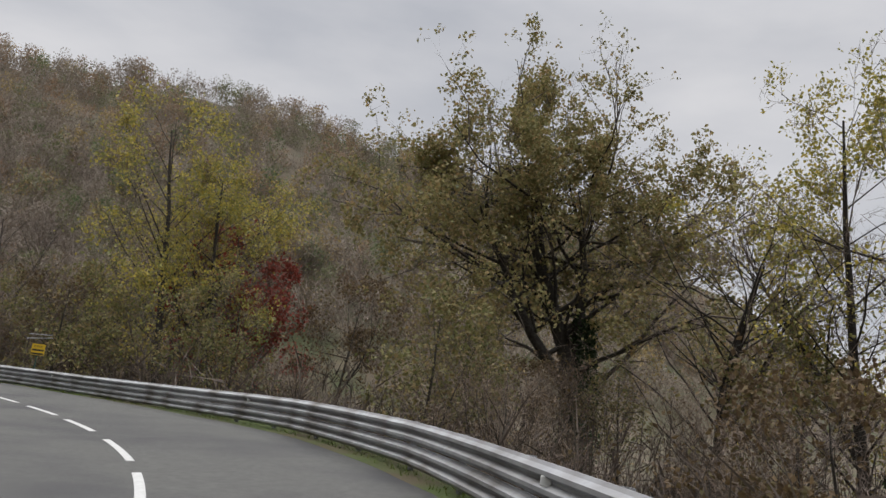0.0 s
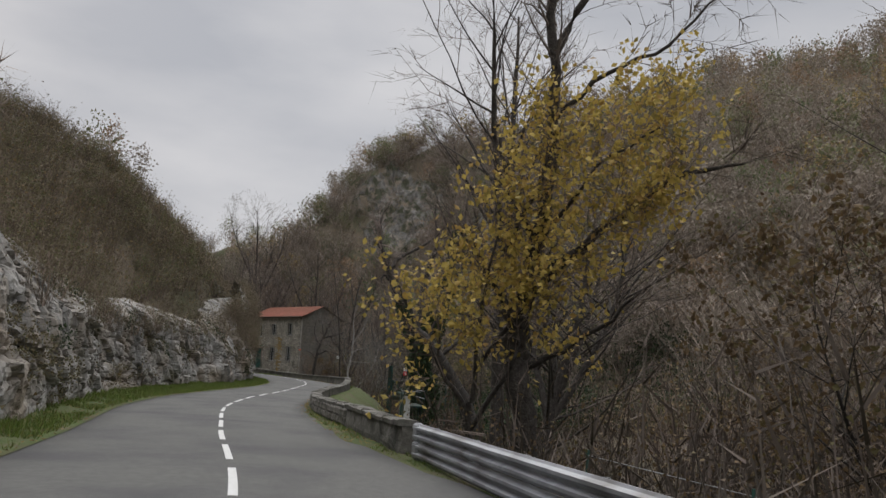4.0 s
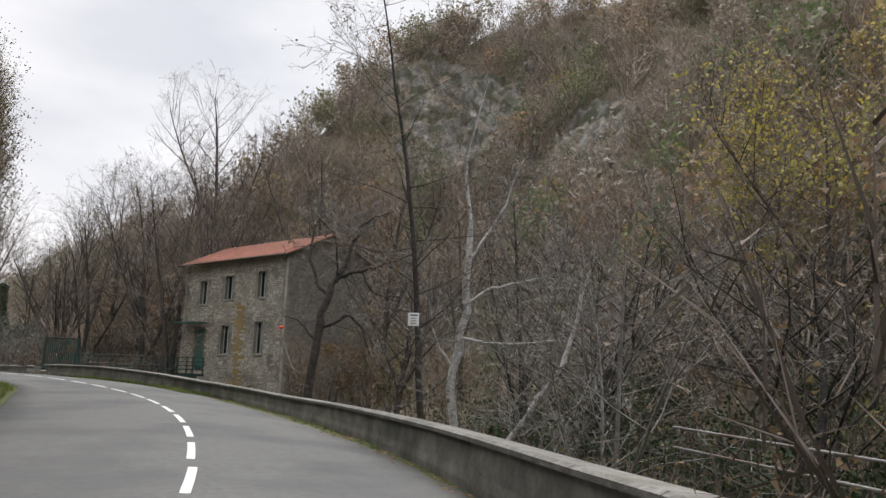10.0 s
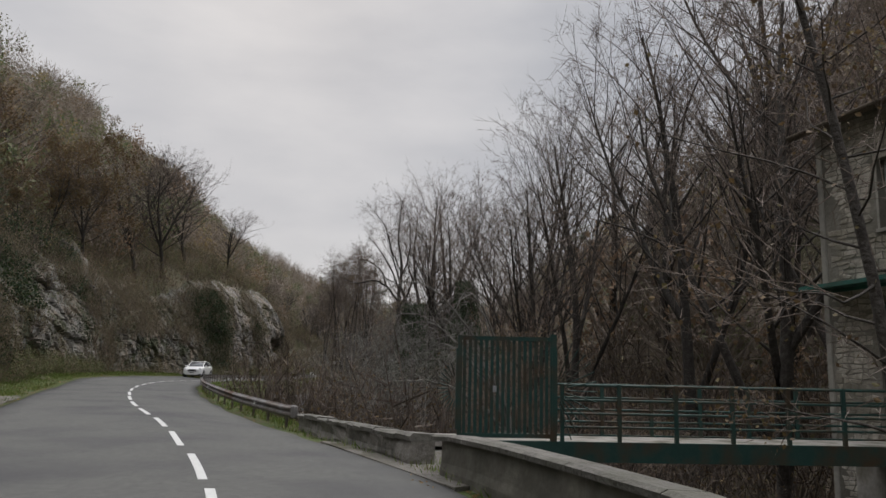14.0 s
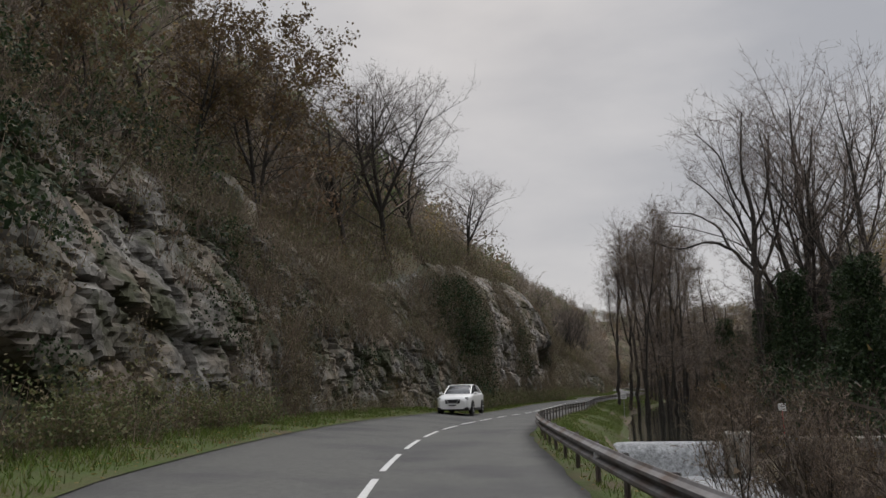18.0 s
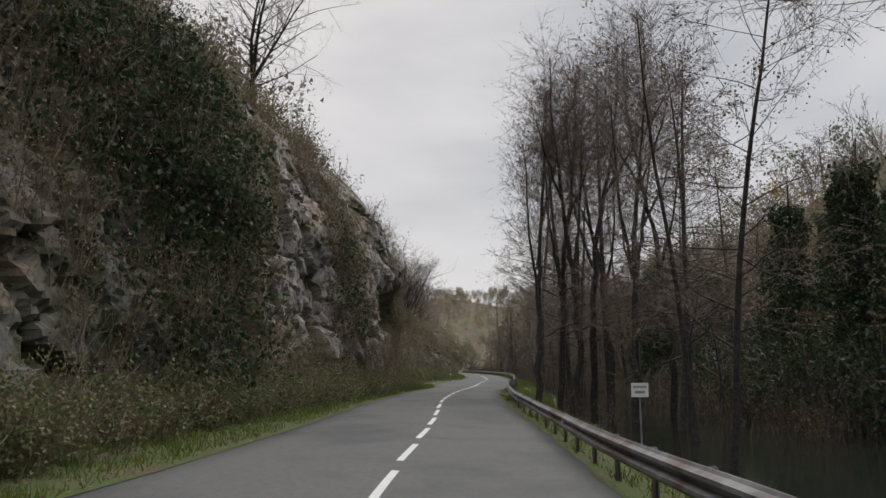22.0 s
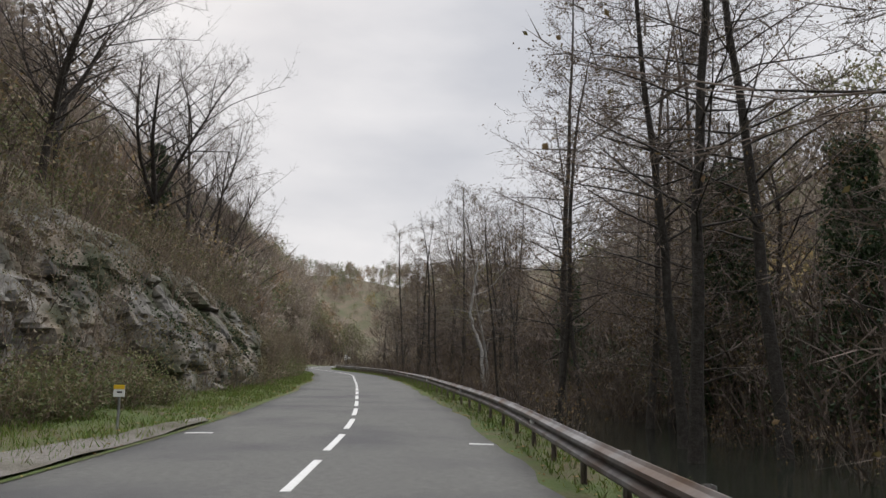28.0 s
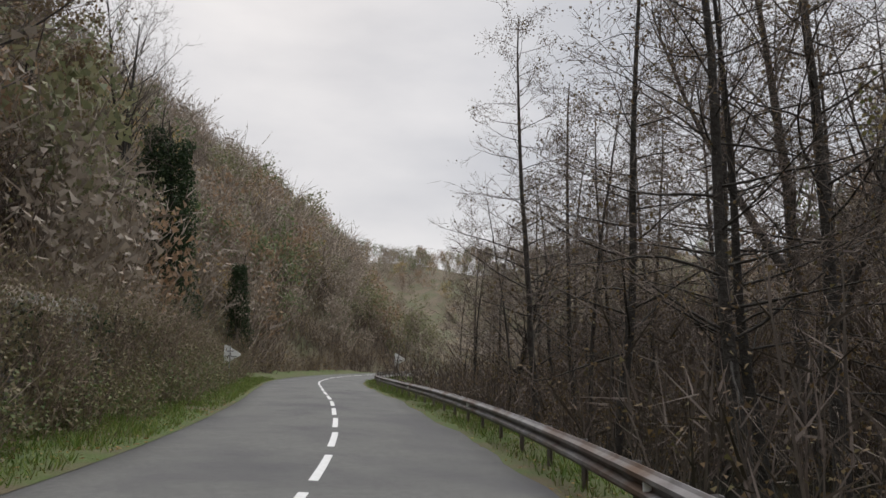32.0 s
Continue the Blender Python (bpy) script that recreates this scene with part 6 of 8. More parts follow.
def ivy_on(trunk_pts, radius, count, size, seed, material=None, taper=0.6):
    rng = np.random.default_rng(seed)
    u = rng.uniform(0, 1, count)
    i = np.minimum((u * (len(trunk_pts) - 1)).astype(int), len(trunk_pts) - 2)
    w = (u * (len(trunk_pts) - 1) - i)[:, None]
    at = trunk_pts[i] * (1 - w) + trunk_pts[i + 1] * w
    a = rng.uniform(0, 2 * np.pi, count)
    r = radius * np.sqrt(rng.uniform(0.15, 1, count)) * (1.15 - taper * u) * (1 + 0.35 * smooth_noise(u * 9, a, seed=seed))
    at = at + np.stack([np.cos(a) * r, np.sin(a) * r, rng.normal(0, 0.15, count)], 1)
    v, f = leaf_arrays(rng, at, size, 0.8)
    return mesh_of("ivy", v, f, material or L_IVY)


dome = lambda u: 0.35 + 0.9 * math.sin(math.pi * min(1, 0.25 + 0.75 * u)) if u < 0.95 else 0.45
cone = lambda u: 1.05 - 0.75 * u
plume = lambda u: 0.55 + 0.5 * math.sin(math.pi * (0.15 + 0.8 * u))

KINDS = {}


def kind(name, label, **k):
    KINDS[name] = make_tree(tree_meshes(**k), label)


kind("oak", "broad oak with thinning olive and yellow autumn leaves", seed=31, height=16, trunk_r=0.55, limbs=20, first=0.22, spread=8.0, rise=30, shape=dome, wobble=0.24, forks=3, leaves=70000, leaf_size=0.185, leaf=L_OAK, twigs=(6, 6, 3), curl=2)
part("ivy", ivy_on(np.array([(0, 0, z) for z in np.linspace(-0.5, 7.5, 8)], float), 1.0, 4500, 0.2, 73), None, KINDS["oak"], "dark ivy round the trunk")
kind("poplar", "slender poplar with yellow-green autumn leaves", seed=2, height=13, trunk_r=0.2, limbs=30, first=0.12, spread=3.4, rise=45, shape=plume, leaves=12000, leaf_size=0.13, leaf=L_POPLAR, twigs=(4, 5, 3), forks=1)
kind("thin_yellow", "bush of thin yellow leaves on the steep bank", seed=33, height=9, trunk_r=0.11, limbs=22, first=0.25, spread=3.0, rise=42, shape=plume, leaves=2000, leaf_size=0.13, leaf=L_POPLAR, twigs=(4, 5, 3), forks=1)
kind("redtree", "small tree with dull red autumn leaves", seed=4, height=7.5, trunk_r=0.12, limbs=20, first=0.15, spread=2.4, rise=40, shape=plume, leaves=4500, leaf_size=0.18, leaf=L_RED, twigs=(4, 5, 3), forks=1)
kind("bare_a", "tall bare broadleaf tree with upswept branches", seed=5, height=17, trunk_r=0.26, limbs=24, first=0.3, spread=5.2, rise=48, shape=plume, twigs=(4, 5, 3), forks=2)
kind("bare_b", "bare spreading tree with fine twigs", seed=6, height=13, trunk_r=0.28, limbs=24, first=0.22, spread=5.6, rise=35, shape=dome, twigs=(4, 5, 3), forks=2, curl=1)
kind("bare_c", "tall bare ash with fan-shaped crown", seed=7, height=20, trunk_r=0.3, limbs=22, first=0.35, spread=6, rise=55, shape=plume, twigs=(4, 5, 3), forks=3)
kind("alder_a", "straight dark alder with level branches and a few brown leaves", seed=8, height=19, trunk_r=0.17, limbs=44, first=0.22, spread=4.0, rise=10, shape=cone, twigs=(4, 5, 3), lift=0.02, leaves=1900, leaf_size=0.09, leaf=L_RUST)
kind("alder_b", "tall thin alder with sparse level branches", seed=9, height=22, trunk_r=0.2, limbs=42, first=0.3, spread=4.4, rise=18, shape=cone, twigs=(4, 5, 3), lean=(0.04, 0.03), leaves=1800, leaf_size=0.09, leaf=L_RUST)
kind("alder_c", "slim leaning alder with fine dark twigs", seed=10, height=16, trunk_r=0.12, limbs=36, first=0.25, spread=3.2, rise=22, shape=plume, twigs=(4, 5, 3), lean=(-0.08, 0.05), leaves=1400, leaf_size=0.09, leaf=L_RUST)
kind("alder_full", "alder with a full crown of fine twigs and dry leaves", seed=34, height=15, trunk_r=0.15, limbs=58, first=0.14, spread=3.6, rise=12, shape=plume, twigs=(5, 6, 3), leaves=5200, leaf_size=0.08, leaf=L_RUST)
kind("birch", "pale-barked birch with drooping yellow-green foliage", seed=11, height=13, trunk_r=0.15, limbs=13, first=0.3, spread=2.8, rise=35, shape=plume, twigs=(4, 5, 3), lean=(-0.12, 0.05), bark=M_BIRCH, leaves=1200, leaf_size=0.12, leaf=L_GREEN, curl=1)
kind("sapling", "slender bare sapling of many thin stems", seed=12, height=6.5, trunk_r=0.06, limbs=18, first=0.1, spread=2.0, rise=55, shape=plume, twigs=(4, 5, 3), forks=4, leaves=600, leaf_size=0.075, leaf=L_RUST, fine=M_SCRUB)
kind("white_arms", "leaning tree with pale bare arching stems", seed=14, height=9, trunk_r=0.10, limbs=12, first=0.2, spread=4.2, rise=42, shape=dome, wobble=0.24, twigs=(4, 5, 2), forks=3, lean=(0.25, -0.1), bark=M_GREYBARK, fine=M_GREYBARK)
kind("leafy_small", "small tree with scattered yellow-green leaves", seed=15, height=9, trunk_r=0.12, limbs=22, first=0.15, spread=3.0, rise=38, shape=plume, twigs=(4, 5, 3), leaves=3800, leaf_size=0.17, leaf=L_GREEN, forks=1)
kind("rust_tree", "hillside tree with thin orange-brown leaves", seed=16, height=9, trunk_r=0.13, limbs=22, first=0.2, spread=3.4, rise=35, shape=dome, twigs=(4, 5, 3), leaves=4200, leaf_size=0.18, leaf=L_RUST, forks=1)


ivy_pts = np.array([(0, 0, z) for z in np.linspace(-0.5, 9.5, 10)], float)
kind("ivy_tree", "old tree with a trunk wrapped in dark ivy", seed=17, height=15, trunk_r=0.36, limbs=18, first=0.35, spread=5.5, rise=38, shape=dome, wobble=0.16, twigs=(5, 5, 2), forks=2, curl=2)
part("ivy", ivy_on(ivy_pts, 1.35, 9000, 0.2, 71), None, KINDS["ivy_tree"], "thick dark green ivy")
kind("ivy_column", "tree hidden under a tall column of dark ivy", seed=18, height=14, trunk_r=0.25, limbs=14, first=0.5, spread=3.2, rise=35, shape=plume, twigs=(4, 5, 3))
part("ivy", ivy_on(np.array([(0, 0, z) for z in np.linspace(-0.5, 12, 10)], float), 1.9, 10000, 0.22, 72), None, KINDS["ivy_column"], "dark glossy ivy")



def crooked_tree(x, y, z, across, limbs, label, seed, bark=None, fine=None, twigs=(9, 6, 3), reach=1.5, wobble=0.2, ivy=(), leaves=0, leaf=None, leaf_size=0.12):
    """One tree of its own shape. limbs: start and end thickness, then bends as (across, up, depth) from the foot, across along a heading."""
    t = thing("tree", Matrix.Translation((x, y, z)), label, "tree")
    a = np.array([math.cos(radians(across)), math.sin(radians(across)), 0.0])
    d = np.array([-a[1], a[0], 0.0])
    g = Growth(seed)
    rng, tips, fine_limbs = g.rng, [], []
    for k, (r0, r1, bends) in enumerate(limbs):
        pts = np.array([a * u + d * v + np.array([0, 0, h]) for u, h, v in bends])
        n = 4 * (len(pts) - 1) + 1
        pts = np.stack([spline_through(pts[:, c], np.linspace(0, len(pts) - 1, n)) for c in range(3)], 1)
        pts[1:-1] += rng.normal(0, 0.35 * r1 + 0.025, (n - 2, 3))
        g.tube(pts, np.linspace(r0, r1, n) * (1 + 0.08 * rng.normal(size=n)), 8 if r0 > 0.1 else 5)
        part("limb" if k else "trunk", g.mesh("limb" if k else "trunk", bark or M_BARK), None, t)
        if k:
            fine_limbs.append((pts, r1))
    for pts, r1 in fine_limbs:
        ln = np.linalg.norm(np.diff(pts, axis=0), axis=1).sum()
        for j in range(int(twigs[0] * max(1.0, ln / 2.5))):
            u = 0.2 + 0.8 * rng.uniform() ** 0.7
            p, dd = along(pts, min(u, 0.99))
            sub, _ = g.limb(p, dd + rng.normal(0, 0.75, 3) + np.array([0, 0, 0.35]), reach * rng.uniform(0.4, 1.2), 4, wobble, 0.05)
            g.tube(sub, np.maximum(r1 * 0.45 * np.linspace(1, 0.25, 5), 0.006), 3)
            for _ in range(twigs[1]):
                p2, d2 = along(sub, rng.uniform(0.2, 0.98))
                w = d2 + rng.normal(0, 0.6, 3)
                w /= np.linalg.norm(w)
                e = p2 + w * reach * rng.uniform(0.2, 0.55)
                g.sliver(p2, e, 0.011)
                tips.append(e)
                for _ in range(twigs[2]):
                    q = p2 + (e - p2) * rng.uniform(0.2, 1)
                    w3 = w + rng.normal(0, 0.7, 3)
                    f = q + w3 * reach * rng.uniform(0.08, 0.22)
                    g.sliver(q, f, 0.008)
                    tips.append(f)
    part("twig_crown", g.mesh("twig_crown", fine or M_TWIG), None, t)
    for k, (radius, count, bends) in enumerate(ivy):
        way = np.array([a * u + d * v + np.array([0, 0, h]) for u, h, v in bends])
        part("ivy", ivy_on(way, radius, count, 0.17, seed + 60 + k, taper=0.35), None, t, "heavy dark green ivy")
    if leaves:
        tips = np.array(tips)
        pick = rng.integers(0, len(tips), leaves)
        lv, lf = leaf_arrays(rng, tips[pick] + rng.normal(0, 0.12, (leaves, 3)), leaf_size)
        part("foliage", mesh_of("foliage", lv, lf, leaf), None, t)
    return t


used = {k: False for k in KINDS}
tree_rng = random.Random(77)


def plant(kind_name, x, y, scale=1.0, turn=None, z=None, group=""):
    """Set one tree with its foot in the ground."""
    z = float(ground_at(x, y)[0]) if z is None else z
    m = Matrix.Translation((x, y, z)) @ Matrix.Rotation(tree_rng.uniform(0, 6.28) if turn is None else radians(turn), 4, "Z")
    if not used[kind_name]:
        used[kind_name] = True
        ob = KINDS[kind_name]
    else:
        ob = copy_thing(KINDS[kind_name], Matrix())
    ob.matrix_basis = m @ Matrix.Diagonal((scale, scale, scale, 1))
    if group:
        ob["group"] = group
    return ob


def plant_by(kind_name, s, off, scale=1.0, turn=None, group=""):
    x, y, _ = beside(s, off)
    return plant(kind_name, float(x), float(y), scale, turn, group=group)


# first bend
plant("oak", 6.9, 38.0, 1.02, 40)
plant("rust_tree", 3.4, 33.0, 0.55)
plant("sapling", 5.0, 30.5, 0.8)
plant("leafy_small", 7.6, 32.5, 0.6)
plant("sapling", 8.8, 29.0, 0.7)
plant("ivy_column", 15.5, 24.0, 0.8)
plant("poplar", 13.9, 25.6, 1.15, 60)
plant("ivy_tree", 17.0, 22.5, 1.0)
plant("bare_b", 10.5, 30.0, 0.8)
plant("leafy_small", 12.5, 27.5, 0.9)
plant("leafy_small", 1.5, 36.0, 0.8)
plant("poplar", -14.2, 40.6, 1.38, 10)
plant("poplar", -12.2, 42.2, 1.1, 100)
plant("redtree", -12.3, 45.0, 1.5)
plant("redtree", -10.6, 46.5, 1.3)
crooked_tree(-36.9, 43.3, -1.2, 38, [
    (0.34, 0.26, [(0.1, -0.8, 0), (0, 1.6, 0), (-0.25, 3.6, 0), (-0.1, 5.0, 0)]),
    (0.22, 0.10, [(-0.1, 4.8, 0), (0.4, 7.4, 0.2), (0.5, 10.0, 0.2), (0.4, 12.6, 0)]),
    (0.075, 0.02, [(0.45, 9.3, 0.2), (1.8, 10.4, 0), (3.2, 11.0, -0.2), (4.4, 12.2, -0.2)]),
    (0.13, 0.03, [(0.4, 11.0, 0.1), (1.2, 12.6, 0.4), (2.6, 14.2, 0.4)]),
    (0.14, 0.03, [(0.0, 5.2, 0), (1.6, 6.4, -0.3), (3.2, 7.6, -0.4), (4.8, 8.0, -0.4)]),
    (0.12, 0.03, [(-0.2, 4.2, 0), (-1.0, 5.4, 0.2), (-1.5, 6.6, 0.2)]),
    (0.12, 0.03, [(0.2, 6.4, 0.1), (-0.6, 7.6, 0.4), (-0.9, 9.0, 0.4)]),
    (0.10, 0.03, [(-0.2, 3.2, 0), (1.2, 4.0, 0.6), (2.6, 5.2, 0.8)])],
    "tall tree with yellow leaves under a bare top", 144, reach=1.9, twigs=(9, 6, 3))
crooked_tree(-37.2, 43.0, -1.2, 38, [
    (0.10, 0.08, [(-0.5, -0.8, 0), (-0.8, 1.2, 0), (-0.9, 2.4, 0)]),
    (0.07, 0.02, [(-0.9, 2.2, 0), (-1.5, 3.2, -0.2), (-1.7, 4.4, -0.2)]),
    (0.07, 0.02, [(-0.8, 1.8, 0), (0.2, 3.4, -0.4), (0.6, 4.8, -0.5)]),
    (0.07, 0.02, [(-0.8, 2.4, 0), (-0.6, 4.6, -0.3), (-0.2, 6.6, -0.4)]),
    (0.07, 0.02, [(-0.6, 3.4, 0), (1.2, 5.6, -0.4), (2.8, 6.9, -0.5)]),
    (0.06, 0.02, [(-0.2, 6.0, 0), (0.6, 7.4, -0.4), (1.0, 8.6, -0.4)]),
    (0.06, 0.02, [(0.6, 6.0, -0.3), (2.0, 7.9, -0.6), (3.4, 8.8, -0.6)])],
    "young tree full of bright yellow autumn leaves", 145, reach=2.0, twigs=(11, 6, 3), leaves=7500, leaf=L_YELLOW, leaf_size=0.155)
plant("bare_a", -49.6, 54.1, 1.35)
plant("bare_b", -43.5, 50.0, 0.9)
plant("bare_b", -50.0, 57.0, 0.9)
plant("bare_a", -30.0, 52.0, 0.7)
plant("leafy_small", -25.0, 45.0, 0.9)
plant("leafy_small", -20.0, 48.0, 1.0)
plant("rust_tree", -6.0, 47.0, 1.0)
for k in range(16):
    plant_by(tree_rng.choice(["sapling", "sapling", "rust_tree", "leafy_small"]), 6 + k * 3.1, 8 + tree_rng.uniform(0, 5), tree_rng.uniform(0.6, 0.95), group="saplings behind the guard rail")
# old parapet and mill
crooked_tree(-70.9, 65.2, -1.6, 60.5, [
    (0.62, 0.42, [(0, -0.6, 0), (0.05, 2.0, 0), (-0.1, 5.2, 0), (0.1, 7.6, 0)]),
    (0.40, 0.11, [(-0.2, 5.2, 0), (-1.3, 7.8, -0.2), (-2.3, 10.2, -0.4), (-3.2, 12.4, -0.3), (-3.7, 14.0, 0)]),
    (0.17, 0.04, [(-2.6, 11.0, -0.4), (-1.4, 12.2, 0.3), (0.4, 13.4, 0.6), (1.6, 14.6, 0.3)]),
    (0.13, 0.03, [(-3.3, 12.8, -0.3), (-3.4, 14.6, 0.4), (-2.8, 16.2, 0.8)]),
    (0.12, 0.03, [(-2.2, 9.9, -0.3), (-3.0, 10.4, -0.8), (-3.2, 9.7, -1.2)]),
    (0.32, 0.07, [(0.1, 7.2, 0), (0.2, 10.0, 0.5), (1.0, 13.0, 0.8), (0.9, 16.5, 1.0)]),
    (0.30, 0.07, [(0.2, 6.4, 0), (1.5, 8.8, -0.3), (2.2, 11.0, -0.2), (3.0, 14.4, 0.2), (3.3, 17.0, 0.3)]),
    (0.12, 0.03, [(2.2, 11.0, -0.2), (3.6, 12.4, -0.8), (5.0, 13.2, -1.0)])],
    "huge dark forked tree with a heavy mantle of ivy", 141, reach=2.2, twigs=(13, 6, 3),
    ivy=[(0.9, 9500, [(0.1, -0.8, 0), (0.15, 3.0, 0), (0.3, 6.0, 0), (0.6, 7.6, 0)]), (0.85, 8000, [(0.5, 5.2, 0), (1.5, 8.8, -0.3), (2.2, 11.0, -0.2), (2.9, 14.2, 0.2)]), (0.5, 2600, [(-0.1, 5.0, 0), (-0.8, 6.6, -0.1), (-1.3, 7.9, -0.2), (-1.7, 9.0, -0.3)]), (0.7, 3000, [(1.1, -0.8, -0.8), (1.1, 1.5, -0.6), (0.8, 3.2, -0.3)])])
plant_by("thin_yellow", 291, -12.5, 0.45)
plant("thin_yellow", -91.5, 89.8, 1.45)
plant("thin_yellow", -94.5, 91.0, 1.1)
plant("thin_yellow", -70.0, 61.6, 0.15)
plant("leafy_small", -84.0, 80.0, 0.8)
plant("sapling", -78.0, 76.0, 1.0)
plant("bare_b", -85.5, 76.5, 0.65)
plant("alder_c", -90.9, 70.6, 0.75, 30)
crooked_tree(-91.3, 71.6, -0.8, 60, [
    (0.12, 0.07, [(0, -1.2, 0), (0.05, 2.2, 0), (0.2, 4.0, 0), (0.35, 6.2, 0)]),
    (0.055, 0.012, [(0.35, 6.0, 0), (0.3, 7.8, 0.3), (0.7, 9.6, 0.4)]),
    (0.045, 0.012, [(0.2, 4.2, 0), (1.0, 4.6, -0.3), (2.2, 4.9, -0.5)]),
    (0.045, 0.012, [(0.3, 5.2, 0), (1.1, 6.4, 0.3), (1.7, 7.9, 0.3)]),
    (0.04, 0.012, [(0.1, 2.6, 0), (-0.4, 3.4, 0.2), (-0.5, 4.4, 0.3)]),
    (0.045, 0.012, [(0.15, 3.4, 0), (1.2, 3.3, -0.4), (2.4, 3.4, -0.3)]),
    (0.09, 0.04, [(0.6, 0.4, -0.8), (1.4, 1.4, -0.9), (2.3, 2.9, -1.0), (3.0, 5.0, -1.0)])],
    "pale-barked young tree with white arching branches", 143, bark=M_BIRCH, fine=M_GREYBARK, reach=1.4, twigs=(13, 6, 3), wobble=0.3)
plant("white_arms", -93.6, 76.0, 0.8, 60)
plant("white_arms", -86.5, 71.6, 0.8, 330)
sawn = thing("leaning_trunk", Matrix(), "thick leaning trunk with a freshly sawn end", "tree")
g_s = Growth(91)
lean_pts = np.array([(-58.6, 60.3, -1.6), (-58.9, 59.9, 0.3), (-59.6, 59.3, 1.7), (-60.4, 58.7, 3.1), (-61.0, 58.3, 3.9), (-61.66, 57.93, 4.42)])
g_s.tube(lean_pts, [0.5, 0.42, 0.36, 0.33, 0.3, 0.26], 10)
boughs = []
for u, way, ln in ((0.55, (0.3, 0.5, 0.9), 4.0), (0.75, (-0.2, 0.6, 1.0), 5.0), (0.9, (-0.5, 0.1, 1.0), 5.5), (0.95, (0.2, -0.1, 1.0), 4.0)):
    p, _ = along(lean_pts, u)
    pts, _ = g_s.limb(p, np.array(way), ln, 6, 0.2, 0.03)
    g_s.tube(pts, np.linspace(0.14, 0.03, 7), 5)
    boughs.append((pts, ln))
part("trunk", g_s.mesh("trunk", M_BARK), None, sawn)
for pts, ln in boughs:
    for _ in range(14):
        p, dd = along(pts, g_s.rng.uniform(0.3, 0.98))
        q, _ = g_s.limb(p, dd + g_s.rng.normal(0, 0.6, 3), ln * g_s.rng.uniform(0.15, 0.35), 2, 0.2, 0.02)
        g_s.tube(q, [0.02, 0.012, 0.006], 3)
        for _ in range(7):
            a = q[0] + (q[2] - q[0]) * g_s.rng.uniform(0.2, 1)
            g_s.sliver(a, a + g_s.rng.normal(0, 0.35, 3) + (0, 0, 0.15), 0.008)
part("twig_crown", g_s.mesh("twig_crown", M_TWIG), None, sawn)
bm = bmesh.new()
bmesh.ops.create_cone(bm, cap_ends=True, segments=12, radius1=0.27, radius2=0.26, depth=0.05, matrix=Matrix.Translation((-61.72, 57.9, 4.45)) @ Vector((-0.66, -0.37, 0.52)).to_track_quat("Z", "Y").to_matrix().to_4x4())
part("cut_face", bm, M_SAWN, sawn, "orange freshly sawn end")
willow_rng = random.Random(12)
arcs = [(0.12, 0.09, [(0.3, -1.2, 0), (0.2, 0.2, 0), (0.1, 0.7, 0)])]
for k in range(13):
    far, high = willow_rng.uniform(1.6, 4.2), willow_rng.uniform(1.6, 4.4)
    deep = willow_rng.uniform(-1.6, 1.6)
    arcs.append((0.035, 0.008, [(0.1, 0.3, 0), (-0.2 * far, 0.6 * high, 0.3 * deep), (-0.6 * far, high, 0.7 * deep), (-far, high * willow_rng.uniform(0.7, 1.05), deep)]))
crooked_tree(-134.2, 71.7, 0.3, 97, arcs, "pale arching willow stems fanning out beside the gate", 146, bark=M_GREYBARK, fine=M_GREYBARK, reach=0.9, twigs=(6, 3, 1), wobble=0.2)
plant("rust_tree", -113.2, 80.5, 0.55)
plant("sapling", -114.5, 79.5, 0.85)
plant("sapling", -112.0, 82.5, 0.9)
plant("leafy_small", -113.8, 85.0, 0.6)
crooked_tree(-102.0, 73.8, -0.9, 63, [
    (0.17, 0.12, [(-0.2, -1.2, 0), (-0.15, 1.8, 0), (0.0, 3.8, 0), (0.32, 5.4, 0), (0.75, 6.1, 0)]),
    (0.10, 0.03, [(0.7, 6.0, 0), (1.5, 6.2, -0.3), (2.3, 6.5, -0.5), (3.3, 6.9, -0.4)]),
    (0.085, 0.025, [(0.3, 5.3, 0), (-0.15, 6.0, 0.2), (-0.35, 7.2, 0.5), (0.1, 8.7, 0.8)]),
    (0.095, 0.025, [(0.75, 6.1, 0), (1.3, 7.6, 0.2), (1.7, 8.2, 0.1), (2.6, 8.6, 0.4)]),
    (0.08, 0.025, [(0.05, 4.0, 0), (1.0, 4.5, -0.4), (1.5, 4.2, -0.6), (1.9, 3.2, -0.6)]),
    (0.055, 0.02, [(0.0, 3.6, 0), (-0.6, 4.3, 0.1), (-1.2, 4.5, 0.4)]),
    (0.055, 0.02, [(1.5, 6.2, -0.3), (1.9, 5.4, -0.6), (2.8, 5.3, -0.8), (3.1, 6.0, -0.8)]),
    (0.055, 0.02, [(0.6, 5.9, 0), (0.5, 7.3, -0.3), (-0.2, 8.0, -0.5)])],
    "crooked lichen-grey tree with knotted bare limbs beside the mill", 142, fine=M_GREYBARK, reach=1.3, twigs=(13, 6, 3), wobble=0.4)
plant("bare_b", -96.0, 80.5, 0.75)
plant("bare_b", -112.0, 84.0, 0.8)
plant("bare_a", -100.0, 82.0, 0.7)
plant("alder_c", -123.4, 75.9, 1.0, 60)
